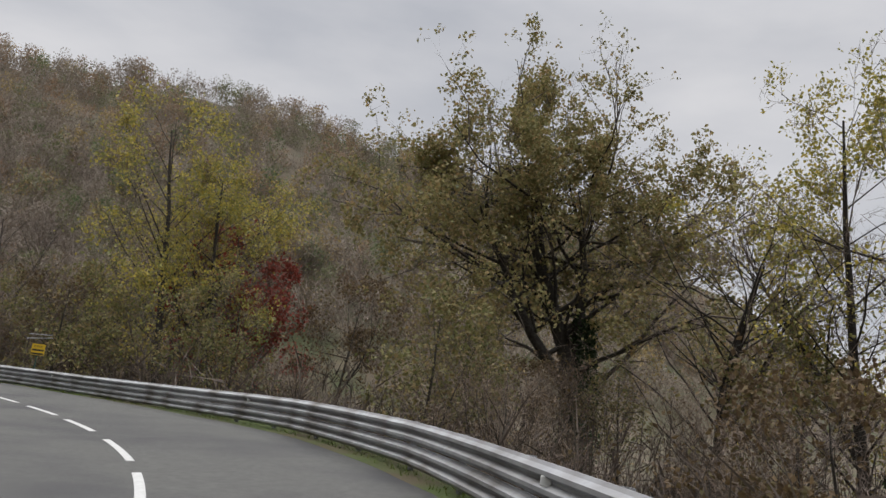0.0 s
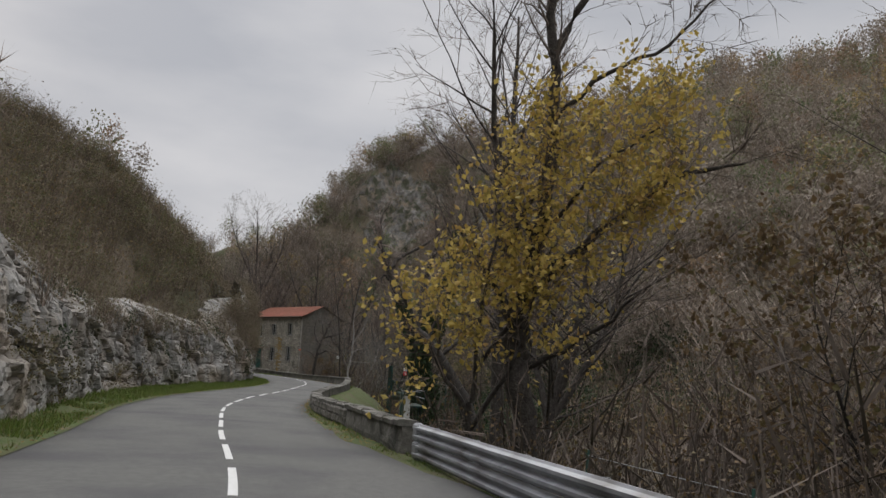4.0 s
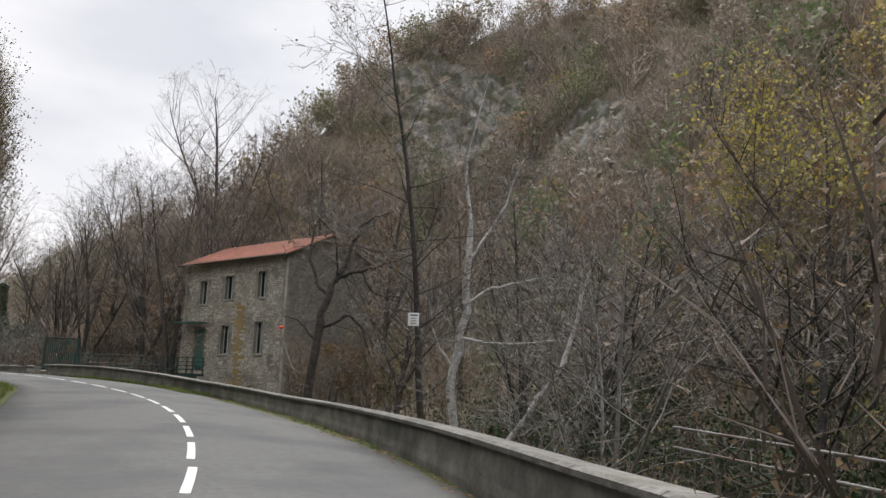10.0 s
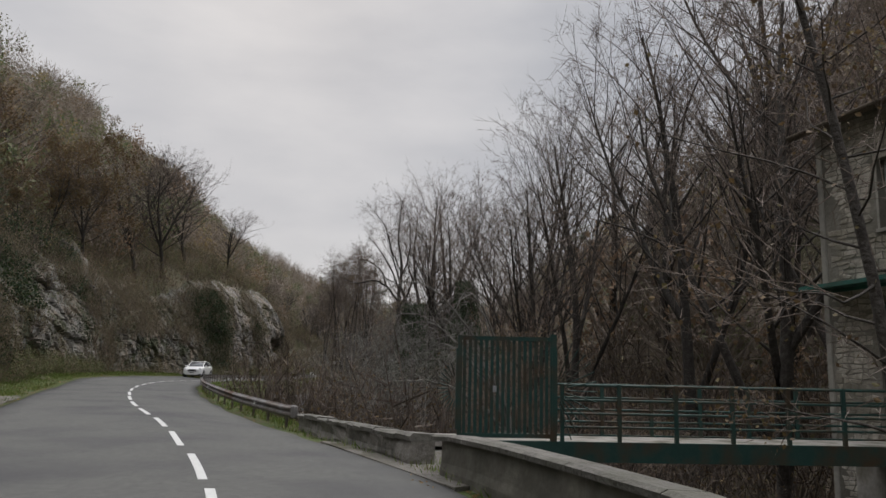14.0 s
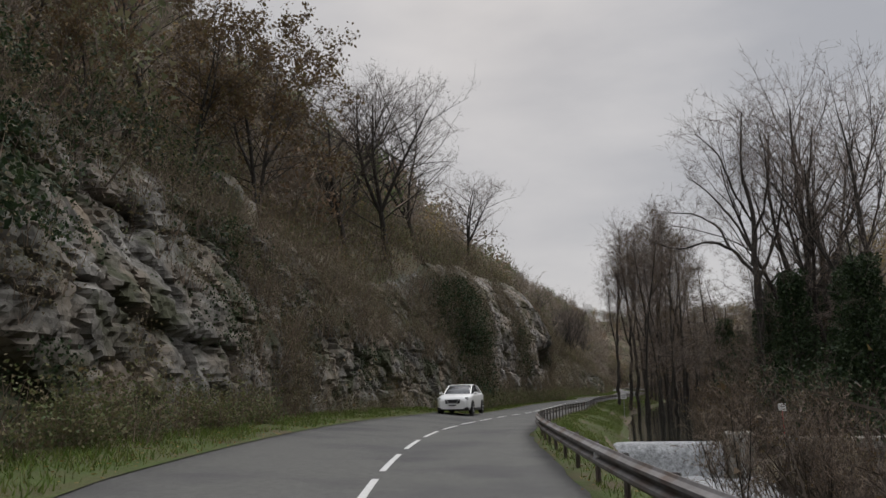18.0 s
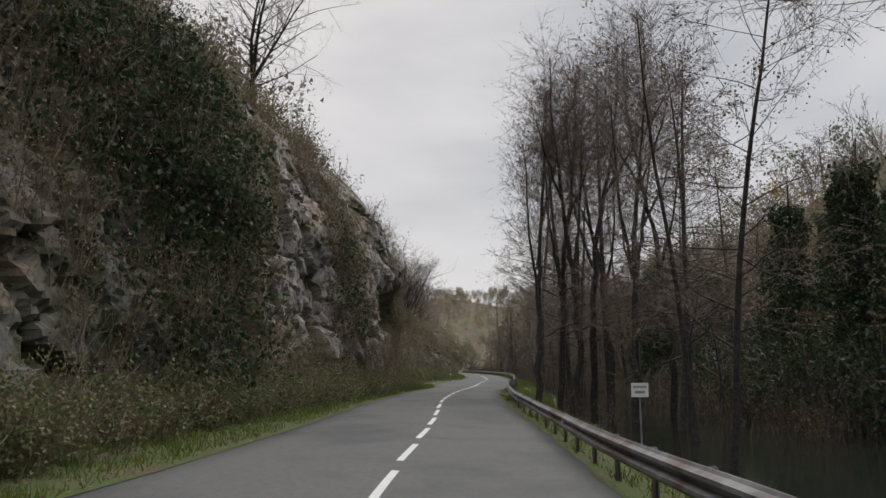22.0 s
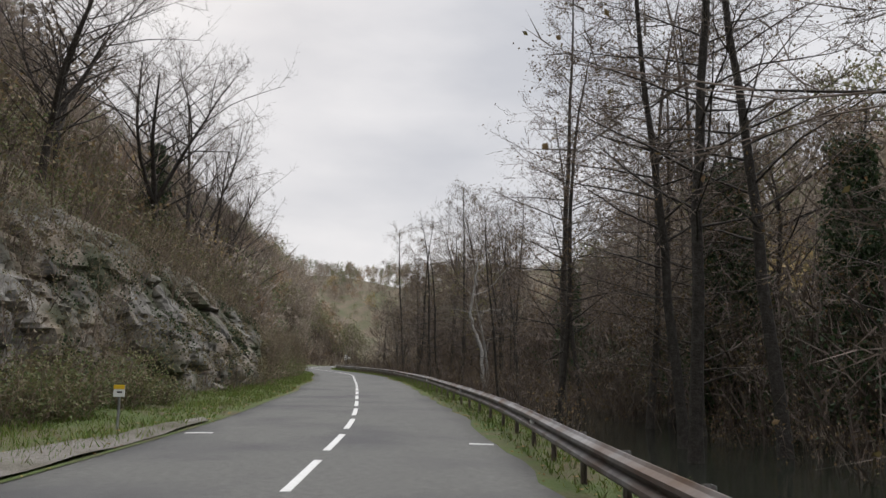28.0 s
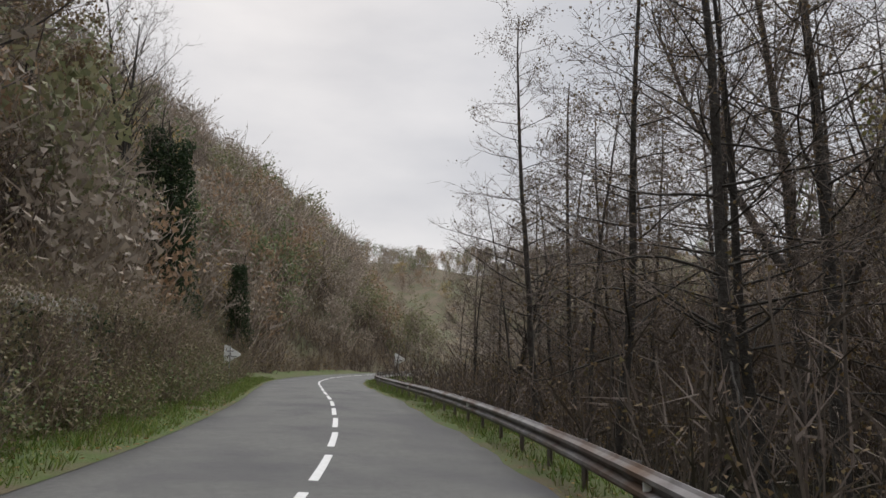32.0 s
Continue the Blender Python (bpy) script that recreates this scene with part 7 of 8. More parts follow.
for x, y, q, k in ((-136, 80, 0.9, "bare_c"), (-139, 84, 1.0, "bare_a"), (-143, 80, 0.9, "bare_c"), (-147, 86, 1.0, "bare_c"), (-151, 82, 0.85, "bare_a"), (-155, 90, 1.0, "bare_c"), (-161, 86, 0.9, "bare_a"),
                   (-146, 74.5, 0.75, "bare_a"), (-150, 77, 0.8, "bare_c"), (-155, 75.5, 0.75, "bare_a"), (-160, 77.5, 0.8, "bare_c"), (-165, 75, 0.7, "bare_a"), (-170, 78, 0.7, "bare_c"), (-158, 81, 0.85, "bare_c"), (-133, 90, 0.9, "bare_a"), (-127, 93, 0.9, "bare_c"), (-120, 95, 0.8, "bare_a"), (-141, 95, 1.0, "bare_c"), (-166, 92, 1.0, "bare_a"), (-134, 75, 0.6, "sapling"), (-137, 72.5, 0.9, "sapling")):
    plant(k, x, y, q, group="bare trees behind the mill")
for k in range(14):
    plant_by(tree_rng.choice(["sapling", "white_arms", "sapling"]), 160 + k * 3.2, 8.5 + tree_rng.uniform(0, 6), tree_rng.uniform(0.5, 0.75), group="streamside saplings")
# tall group beyond the weir
for x, y, q, k in ((-215.0, 72.6, 1.3, "bare_c"), (-217.5, 74.5, 1.25, "bare_c"), (-206, 75, 1.2, "bare_a"), (-221, 71, 0.8, "ivy_column"), (-213.5, 75.5, 0.7, "ivy_column")):
    plant(k, x, y, q, group="tall bare trees beyond the weir")
crooked_tree(-212.2, 68.4, -0.6, 72, [
    (0.34, 0.24, [(0, -0.8, 0), (-0.1, 5.0, 0), (0.1, 10.0, 0), (0.1, 13.0, 0)]),
    (0.24, 0.05, [(0.1, 12.6, 0), (0.3, 16.5, 0.2), (-0.2, 20.5, 0.3), (0.2, 25.0, 0.2)]),
    (0.15, 0.03, [(0.1, 11.8, 0), (-1.4, 13.8, -0.3), (-3.2, 14.6, -0.6), (-5.2, 14.2, -0.8), (-7.4, 15.0, -1.0)]),
    (0.14, 0.03, [(0.1, 13.6, 0), (-1.2, 16.2, 0.4), (-2.6, 18.4, 0.7), (-4.6, 20.4, 0.9)]),
    (0.12, 0.03, [(0.2, 16.0, 0.2), (-1.0, 18.8, -0.4), (-1.8, 21.6, -0.6), (-3.4, 23.6, -0.6)]),
    (0.16, 0.04, [(0.1, 11.0, 0), (1.3, 13.4, 0.4), (2.4, 17.0, 0.8), (2.8, 21.0, 1.0)]),
    (0.12, 0.03, [(0.2, 14.8, 0.1), (1.4, 17.2, -0.6), (1.8, 20.0, -1.0), (1.4, 23.4, -1.2)]),
    (0.11, 0.03, [(-1.5, 13.8, -0.3), (-2.4, 15.8, 0.5), (-4.2, 17.2, 0.9), (-6.0, 17.6, 1.0)])],
    "tall bare tree with arching limbs beside the weir", 160, reach=2.6, twigs=(10, 6, 3), wobble=0.3, ivy=[(0.5, 2600, [(0, 0, 0), (-0.1, 4.0, 0), (0, 9.0, 0)])])
crooked_tree(-212.9, 71.4, -0.2, 72, [
    (0.36, 0.26, [(0, -0.8, 0), (0.1, 4.0, 0), (0.3, 8.0, 0), (0.3, 10.0, 0)]),
    (0.22, 0.05, [(0.3, 9.6, 0), (-0.7, 13.4, 0.2), (-1.2, 18.0, 0.3), (-0.8, 23.0, 0.2)]),
    (0.22, 0.05, [(0.3, 9.8, 0), (1.3, 13.0, -0.3), (1.7, 17.6, -0.5), (2.5, 22.6, -0.6)]),
    (0.14, 0.03, [(-0.6, 13.0, 0.2), (-1.9, 15.8, 0.8), (-2.6, 19.2, 1.0)]),
    (0.14, 0.03, [(1.3, 13.0, -0.3), (0.7, 16.4, 0.5), (0.9, 20.4, 0.8)]),
    (0.13, 0.03, [(1.5, 14.6, -0.4), (3.0, 17.0, -0.2), (4.2, 19.6, 0)])],
    "tall bare forked tree beside the weir", 161, reach=2.4, twigs=(9, 6, 3), wobble=0.25)
plant("alder_a", -225.3, 63.5, 0.95)
plant("alder_c", -210.3, 59.5, 0.9)
plant("alder_c", -218.0, 61.4, 1.0)
plant("alder_a", -222.0, 62.0, 0.9)
plant("alder_b", -237.6, 62.8, 1.0)
for k, (du, dv, lean_u) in enumerate(((-2.4, 0.3, 0.3), (-1.2, 0.8, 0.5), (-0.4, -0.2, -0.4), (0.3, 0.4, 0.8), (1.4, 2.5, -0.5), (2.9, 3.6, 0.6), (1.9, -3.0, 0.5), (4.2, 0.5, -0.7))):
    up = 0.9 + 0.05 * (k % 4)
    crooked_tree(-229.8 + 0.12 * du - 0.99 * dv, 59.9 + 0.99 * du + 0.12 * dv, 0.0, 83, [
        (0.19, 0.13, [(0, -0.8, 0), (0.1, 3 * up, 0), (0.1 + lean_u * 0.3, 6.5 * up, 0.1), (lean_u * 0.6, 9 * up, 0.2)]),
        (0.12, 0.02, [(lean_u * 0.55, 8.6 * up, 0.2), (lean_u * 1.5, 12 * up, 0.4), (lean_u * 2.2, 15.5 * up, 0.5), (lean_u * 2.4, 19 * up, 0.5)]),
        (0.09, 0.02, [(lean_u * 0.3, 7.4 * up, 0.1), (-lean_u * 0.8, 10.5 * up, -0.4), (-lean_u * 1.2, 15 * up, -0.6)]),
        (0.08, 0.02, [(lean_u * 1.2, 11 * up, 0.3), (lean_u * 3.2, 13.5 * up, 0.2), (lean_u * 4.4, 15.5 * up, 0.1)]),
        (0.035, 0.01, [(0.1, 4.5 * up, 0), (1.3, 5.2 * up, -1.0), (2.6, 5.4 * up, -1.4)])],
        "dark many-stemmed alder with bent upright limbs", 150 + k, reach=2.5, twigs=(18, 7, 3), leaves=1500, leaf=L_RUST, leaf_size=0.07)
plant("alder_b", -239.0, 60.8, 0.95)
plant("alder_a", -246.0, 62.5, 1.0)
plant("alder_b", -251.0, 63.5, 0.9)
plant("alder_full", -257.5, 63.8, 0.95)
plant("alder_full", -264.5, 62.6, 1.0, 140)
plant("alder_full", -270.0, 65.0, 1.05, 250)
for s_f, off_f, q_f in ((322.5, 12.5, 1.15), (329, 14, 1.2), (366, 14, 1.0), (374, 13.5, 1.0)):
    plant_by("alder_full", s_f, off_f, q_f, 40 * s_f, group="streamside alders")
plant("alder_b", -263.3, 62.0, 1.1, 10)
plant("ivy_column", -259.0, 72.0, 1.0)
plant("ivy_column", -226.0, 76.0, 0.85)
plant("ivy_column", -232.0, 79.0, 0.75)
plant("ivy_column", -240.0, 78.0, 0.9)
for x, y, q, k in ((-287.0, 70.8, 1.05, "alder_b"), (-286.0, 67.6, 1.0, "alder_b"), (-289.5, 69.0, 0.95, "alder_b"), (-284.0, 71.5, 1.0, "alder_c"), (-300.0, 68.0, 0.95, "alder_a"), (-304.0, 69.5, 1.0, "alder_b"), (-297.0, 71.0, 1.0, "alder_a"),
                   (-313.0, 73.5, 1.0, "alder_a"), (-309.0, 67.5, 0.75, "alder_c"), (-318.5, 71.0, 0.9, "alder_c"), (-333.0, 66.8, 0.85, "alder_a"), (-340.0, 66.3, 0.9, "alder_a"), (-336.0, 70.0, 0.9, "alder_b"), (-346.0, 67.0, 0.8, "alder_c"),
                   (-352.0, 68.0, 0.8, "alder_a"), (-331.0, 72.5, 0.85, "bare_a"), (-343.0, 73.0, 0.9, "bare_c"), (-360.0, 66.5, 0.7, "bare_b"), (-366.0, 70.0, 0.8, "alder_a"), (-326.5, 77.0, 0.8, "ivy_column")):
    plant(k, x, y, q, group="streamside alders")
for k in range(22):
    plant_by("ivy_column", 214 + 5.6 * k + tree_rng.uniform(-2, 2), 17 + tree_rng.uniform(0, 10), tree_rng.uniform(0.55, 1.0), group="ivy-clad trees beyond the stream")
plant_by("ivy_column", 329, 17, 1.0)
plant_by("ivy_column", 324, 20, 0.9)
plant_by("ivy_tree", 331, 19, 0.95, 70)
plant("birch", -331.5, 71.6, 0.95, 180)
crooked_tree(-325.9, 68.8, 0.28, 71, [
    (0.15, 0.075, [(1.18, -0.8, 0), (1.1, 1.8, 0), (0.93, 3.84, 0), (0.37, 5.47, 0), (0.06, 6.69, 0), (0.21, 7.7, 0), (0.37, 8.72, 0), (0.5, 9.84, 0)]),
    (0.06, 0.015, [(0.5, 9.7, 0), (0.52, 10.86, 0.1), (0.0, 10.96, 0.2), (-0.75, 11.5, 0.3)]),
    (0.035, 0.01, [(0.06, 6.7, 0), (-0.65, 6.9, -0.2), (-1.47, 7.1, -0.4)]),
    (0.04, 0.01, [(0.1, 6.5, 0), (0.87, 6.64, -0.3), (1.59, 6.92, -0.5), (2.2, 6.92, -0.5), (2.96, 7.1, -0.6)]),
    (0.03, 0.01, [(0.1, 6.87, 0), (0.87, 6.89, 0.3), (1.6, 7.0, 0.5)]),
    (0.02, 0.008, [(2.2, 6.92, -0.5), (2.6, 6.6, -0.5), (2.75, 5.8, -0.5)]),
    (0.045, 0.01, [(0.3, 8.1, 0), (1.18, 8.4, 0.2), (1.6, 8.8, 0.3), (2.4, 9.74, 0.4), (3.3, 10.65, 0.5)]),
    (0.05, 0.01, [(0.5, 9.8, 0), (1.08, 10.35, -0.2), (1.33, 10.96, -0.3), (1.33, 11.5, -0.3), (0.98, 12.4, -0.3)]),
    (0.03, 0.01, [(1.2, 10.4, -0.2), (1.9, 10.86, -0.1), (2.5, 11.5, 0), (3.1, 12.6, 0.1)]),
    (0.025, 0.01, [(1.35, 11.4, -0.3), (2.0, 11.9, -0.4), (2.8, 12.5, -0.5)])],
    "bent birch with a white curved trunk and bare arms", 162, bark=M_BIRCH, fine=M_GREYBARK, reach=0.9, twigs=(4, 4, 3), wobble=0.3)
for k in range(58):
    s = 236 + 3.2 * k + tree_rng.uniform(-1.5, 1.5)
    plant_by(tree_rng.choice(["alder_a", "alder_c", "alder_b", "sapling", "alder_b", "alder_a"]), s, (13 if s < 300 else 15) + tree_rng.uniform(0, 14), tree_rng.uniform(0.6, 0.95) * (1.0 if s < 300 else 0.86), group="wood beyond the stream")
for k in range(26):
    plant_by(tree_rng.choice(["alder_a", "alder_c", "alder_b"]), 356 + 3.2 * k, 7.5 + tree_rng.uniform(0, 14), tree_rng.uniform(0.55, 0.85), group="alders at the far bend")
# slope above the rocks
for s, off, q, k in ((228, -12, 0.85, "bare_b"), (233, -11, 0.95, "bare_b"), (247, -13, 0.9, "bare_b"), (322, -11, 0.58, "bare_b"), (327, -12.5, 0.6, "bare_b"), (338, -11, 0.8, "bare_b"), (357, -11, 0.8, "bare_a"), (352, -12, 0.75, "bare_c"), (359, -9, 0.75, "bare_b"),
                     (306, -14, 0.55, "bare_b"), (206, -19, 1.1, "rust_tree"), (190, -20, 1.0, "rust_tree"), (262, -12, 0.7, "bare_b"), (240, -17, 0.9, "bare_b"), (214, -18, 0.8, "bare_b"), (285, -14, 0.7, "rust_tree"), (294, -16, 0.5, "bare_b"),
                     (110, -9, 0.22, "bare_b"), (56, -16, 0.5, "bare_b"), (370, -10, 0.8, "bare_b"), (382, -13, 0.9, "rust_tree"), (395, -12, 0.9, "bare_a"), (378, -18, 0.9, "rust_tree"), (366, -16, 0.6, "ivy_column"), (399, -10, 0.9, "ivy_column"), (401, -12, 0.85, "ivy_column"), (410, -8.5, 0.6, "ivy_column"), (345, -13, 0.55, "ivy_column")):
    plant_by(k, s, off, q, group="trees on the slope above the rocks")
for s, off, q in ((214, -11.5, 1.2), (219, -14, 1.25), (210, -13, 1.0), (196, -16.5, 1.15), (193, -14, 0.8), (200, -11, 0.55), (187, -22, 1.1)):
    plant_by("rust_tree", s, off, q, group="trees on the slope above the rocks")
for k, ok in used.items():
    if not ok:
        for o in (*KINDS[k].children, KINDS[k]):
            bpy.data.objects.remove(o)


# ---- undergrowth and woods: uncounted masses ----
def scatter(base_v, base_f, x, y, z, scale, turn, tall=None):
    """Copies of one small array at many places."""
    c, s = np.cos(turn), np.sin(turn)
    tall = scale if tall is None else tall
    v = np.empty((len(x), len(base_v), 3), np.float32)
    v[..., 0] = x[:, None] + scale[:, None] * (c[:, None] * base_v[:, 0] - s[:, None] * base_v[:, 1])
    v[..., 1] = y[:, None] + scale[:, None] * (s[:, None] * base_v[:, 0] + c[:, None] * base_v[:, 1])
    v[..., 2] = z[:, None] + tall[:, None] * base_v[:, 2]
    f = base_f[None] + (np.arange(len(x)) * len(base_v))[:, None, None]
    return v.reshape(-1, 3), f.reshape(-1, base_f.shape[1])


def gather(lists):
    v, f, n = [], [], 0
    for a, b in lists:
        v.append(a), f.append(b + n)
        n += len(a)
    return np.concatenate(v), np.concatenate(f)


def brush(seed, stems, height, out, twigs):
    """A tangle of thin upright stems with side twigs, all triangles."""
    g = Growth(seed)
    for _ in range(stems):
        a = g.rng.uniform(0, 6.28)
        r = out * g.rng.uniform(0, 0.5)
        way = np.array([math.cos(a) * out * 0.5, math.sin(a) * out * 0.5, height * g.rng.uniform(0.6, 1.2)])
        h = np.linalg.norm(way)
        pts, d = g.limb((math.cos(a) * r, math.sin(a) * r, -0.1), way / h, h, 2, 0.14, -0.03)
        g.sliver(pts[0], pts[1] + (pts[1] - pts[0]) * 0.5, 0.02)
        g.sliver(pts[1], pts[2], 0.014)
        for _ in range(twigs):
            p, dd = along(pts, g.rng.uniform(0.25, 0.98))
            w = dd + g.rng.normal(0, 0.6, 3)
            w /= np.linalg.norm(w)
            e = p + w * height * g.rng.uniform(0.12, 0.35)
            g.sliver(p, e, 0.011)
            g.leaf_at.append(e)
    return np.concatenate(g.v), np.concatenate(g.f3), np.array(g.leaf_at)


BRUSHES = [brush(200 + k, 10, 2.0, 1.1, 7) for k in range(4)]
THIN_BRUSHES = [brush(220 + k, 7, 2.0, 1.2, 4) for k in range(4)]


def undergrowth(name, x, y, scale, label, seed, leaf_mat, leaf_share, leaf_size=0.14, z=None, stem_mat=None, kinds=None):
    rng = np.random.default_rng(seed)
    z = ground_at(x, y) if z is None else z
    kinds = kinds or BRUSHES
    which = rng.integers(0, len(kinds), len(x))
    made, leaf_spots = [], []
    for k, (bv, bf, tips) in enumerate(kinds):
        i = which == k
        if not i.any():
            continue
        turn = rng.uniform(0, 6.28, i.sum())
        made.append(scatter(bv, bf, x[i], y[i], z[i], scale[i], turn))
        tv, _ = scatter(tips, np.zeros((1, 3), int), x[i], y[i], z[i], scale[i], turn)
        leaf_spots.append(tv)
    v, f = gather(made)
    structure(name, mesh_of(name, v, f, stem_mat or M_SCRUB), label, "undergrowth", kind="stuff")
    spots = np.concatenate(leaf_spots)
    pick = rng.choice(len(spots), int(len(spots) * leaf_share), replace=leaf_share > 1)
    lv, lf = small_leaves(rng, spots[pick] + rng.normal(0, 0.15, (len(pick), 3)), leaf_size)
    structure(name + "_leaves", mesh_of(name + "_leaves", lv, lf, leaf_mat), "thin scattered autumn leaves of the undergrowth", "leaves", kind="stuff")


def spots(seed, count, s0, s1, o0, o1):
    rng = np.random.default_rng(seed)
    s, u = rng.uniform(s0, s1, count), rng.uniform(0, 1, count)
    p = beside(s, o0(s) + (o1(s) - o0(s)) * u)
    return p[:, 0], p[:, 1], rng


x, y, rng_u = spots(301, 700, 0, 62, lambda s: half_right(s) + 2.8, lambda s: half_right(s) + 17)
undergrowth("bank_brush", x, y, rng_u.uniform(1.0, 2.4, len(x)), "dense brown brushwood on the bank behind the guard rail", 1, L_RUST, 1.2, 0.075, stem_mat=M_BRUSH)
x, y, rng_u = spots(302, 420, 62, 160, lambda s: wall_off(s) + 1.2, lambda s: wall_off(s) + 13)
keep_u = ~((x < -112) & (x > -134) & (y > 68.5)) & ~((nearest(x, y)[0] < 99) & (nearest(x, y)[1] < 9.5))
undergrowth("stream_brush", x[keep_u], y[keep_u], rng_u.uniform(0.6, 1.5, keep_u.sum()), "grey brushwood and brambles along the stream", 2, L_RUST, 1.0, 0.075, stem_mat=M_BRUSH)
x, y, rng_u = spots(303, 900, 157, 211, lambda s: half_right(s) + 2.6, lambda s: half_right(s) + 22)
ws_, wo_ = nearest(x, y)
keep_u = (ws_ < 184) | (wo_ > knots(ws_, (184, 6), (190, 11.5)))
x, y = x[keep_u], y[keep_u]
undergrowth("willow_brush", x, y, rng_u.uniform(0.9, 2.1, len(x)), "tangled brown willow brush by the stream", 3, L_RUST, 0.9, 0.075, stem_mat=M_BRUSH)
x, y, rng_u = spots(304, 1500, 218, 430, lambda s: half_right(s) + 3.0, lambda s: half_right(s) + 24)
wet = nearest(x, y)[1]
along_s = nearest(x, y)[0]
keep_u = ((wet < 6.2) | (wet > 12) | (along_s > 335)) & ((wet > 9) | (np.arange(len(wet)) % 3 == 0)) & ~((along_s < 242) & (wet < knots(along_s, (218, 12), (234, 11), (242, 5))))
undergrowth("wood_brush", x[keep_u], y[keep_u], rng_u.uniform(0.5, 1.7, keep_u.sum()), "brown brushwood under the streamside alders", 4, L_RUST, 1.2, 0.075, stem_mat=M_BRUSH)
x, y, rng_u = spots(305, 5600, 26, 145, lambda s: -cliff_off(s) - 1.2, lambda s: -cliff_off(s) - 24)
undergrowth("slope_scrub", x, y, rng_u.uniform(0.4, 1.1, len(x)), "dry grey scrub on the slope above the rocks", 5, L_FAR, 0.7, 0.12, kinds=THIN_BRUSHES)
x, y, rng_u = spots(306, 4800, 156, 430, lambda s: -cliff_off(s) - 1.2, lambda s: -cliff_off(s) - 26)
undergrowth("hill_scrub", x, y, rng_u.uniform(0.5, 1.5, len(x)), "brown scrub and young trees on the steep slope", 6, L_FAR, 0.9, 0.15, kinds=THIN_BRUSHES)
x, y, rng_u = spots(307, 1900, 60, 165, lambda s: 17 + 0 * s, lambda s: 75 + 0 * s)
keep_u = ~((x < -117) & (x > -134) & (y > 70) & (y < 91))
undergrowth("far_bank_scrub", x[keep_u], y[keep_u], rng_u.uniform(0.8, 2.2, keep_u.sum()), "bare brown scrub on the opposite hillside", 7, L_FAR, 0.7, 0.2, kinds=THIN_BRUSHES)


x, y, rng_u = spots(308, 1500, 340, 450, lambda s: -cliff_off(s) - 1.0, lambda s: -cliff_off(s) - 30)
bs_, bo_ = nearest(x, y)
x, y = x[(bs_ > 387) | (bo_ < -8.8)], y[(bs_ > 387) | (bo_ < -8.8)]
undergrowth("bend_scrub", x, y, rng_u.uniform(0.8, 1.8, len(x)), "brown and rusty scrub on the slope at the far bend", 9, L_RUST, 2.0, 0.085, stem_mat=M_BRUSH)
x, y, rng_u = spots(309, 900, 350, 450, lambda s: half_right(s) + 2.5, lambda s: half_right(s) + 40)
undergrowth("bend_brush", x, y, rng_u.uniform(0.8, 2.0, len(x)), "brown brushwood beyond the far bend", 10, L_RUST, 1.4, 0.08, stem_mat=M_BRUSH)
x, y, rng_u = spots(312, 1300, 160, 350, lambda s: -cliff_off(s) - 3.0, lambda s: -cliff_off(s) - 22)
undergrowth("evergreen_scrub", x, y, rng_u.uniform(0.5, 1.3, len(x)), "dark green bushes among the dry scrub on the slope", 19, L_BRAMBLE, 3.0, 0.09, stem_mat=M_BRUSH)
x, y, rng_u = spots(313, 900, 205, 350, lambda s: half_right(s) + 13, lambda s: half_right(s) + 27)
undergrowth("bank_evergreens", x, y, rng_u.uniform(0.9, 2.4, len(x)), "dark evergreen bushes and ivy on the far bank", 23, L_IVY, 2.6, 0.2, stem_mat=M_BRUSH)
x, y, rng_u = spots(314, 420, 84, 132, lambda s: half_right(s) + 9, lambda s: half_right(s) + 24)
keep_u = ~((x < -106) & (y > 74)) & ~((nearest(x, y)[0] < 99) & (nearest(x, y)[1] < 12))
undergrowth("mill_evergreens", x[keep_u], y[keep_u], rng_u.uniform(0.7, 1.9, keep_u.sum()), "dark ivy and evergreen bushes on the steep bank", 24, L_IVY, 2.4, 0.16, stem_mat=M_BRUSH)
x, y, rng_u = spots(315, 900, 300, 440, lambda s: half_right(s) + 13, lambda s: half_right(s) + 34)
undergrowth("alder_thicket", x, y, rng_u.uniform(1.6, 3.6, len(x)), "dense brown thicket of young alders on the far bank", 25, L_RUST, 1.2, 0.09, stem_mat=M_BRUSH)
x, y, rng_u = spots(316, 1500, 64, 150, lambda s: -cliff_off(s) - knots(s, (64, 2.2), (100, 1.6), (128, 1.2), (150, 1.0)), lambda s: -cliff_off(s) - 17)
undergrowth("spur_scrub", x, y, rng_u.uniform(0.3, 0.85, len(x)), "grey-green bushes and dry grass covering the rocky spur", 26, L_DRY, 2.4, 0.08, stem_mat=M_BRUSH)
x, y, rng_u = spots(317, 420, 64, 150, lambda s: -cliff_off(s) - 2.5, lambda s: -cliff_off(s) - 17)
undergrowth("spur_evergreens", x, y, rng_u.uniform(0.3, 0.7, len(x)), "low dark green bushes on the rocky spur", 27, L_BRAMBLE, 4.0, 0.08, stem_mat=M_BRUSH)
x, y, rng_u = spots(319, 420, 160, 208, lambda s: -cliff_off(s) - 2.5, lambda s: -cliff_off(s) - 22)
undergrowth("slope_evergreens", x, y, rng_u.uniform(0.6, 1.5, len(x)), "dark ivy and evergreen bushes on the steep slope", 29, L_IVY, 2.6, 0.13, stem_mat=M_BRUSH)
x, y, rng_u = spots(320, 420, 278, 316, lambda s: -cliff_off(s) - 1.5, lambda s: -cliff_off(s) - 15)
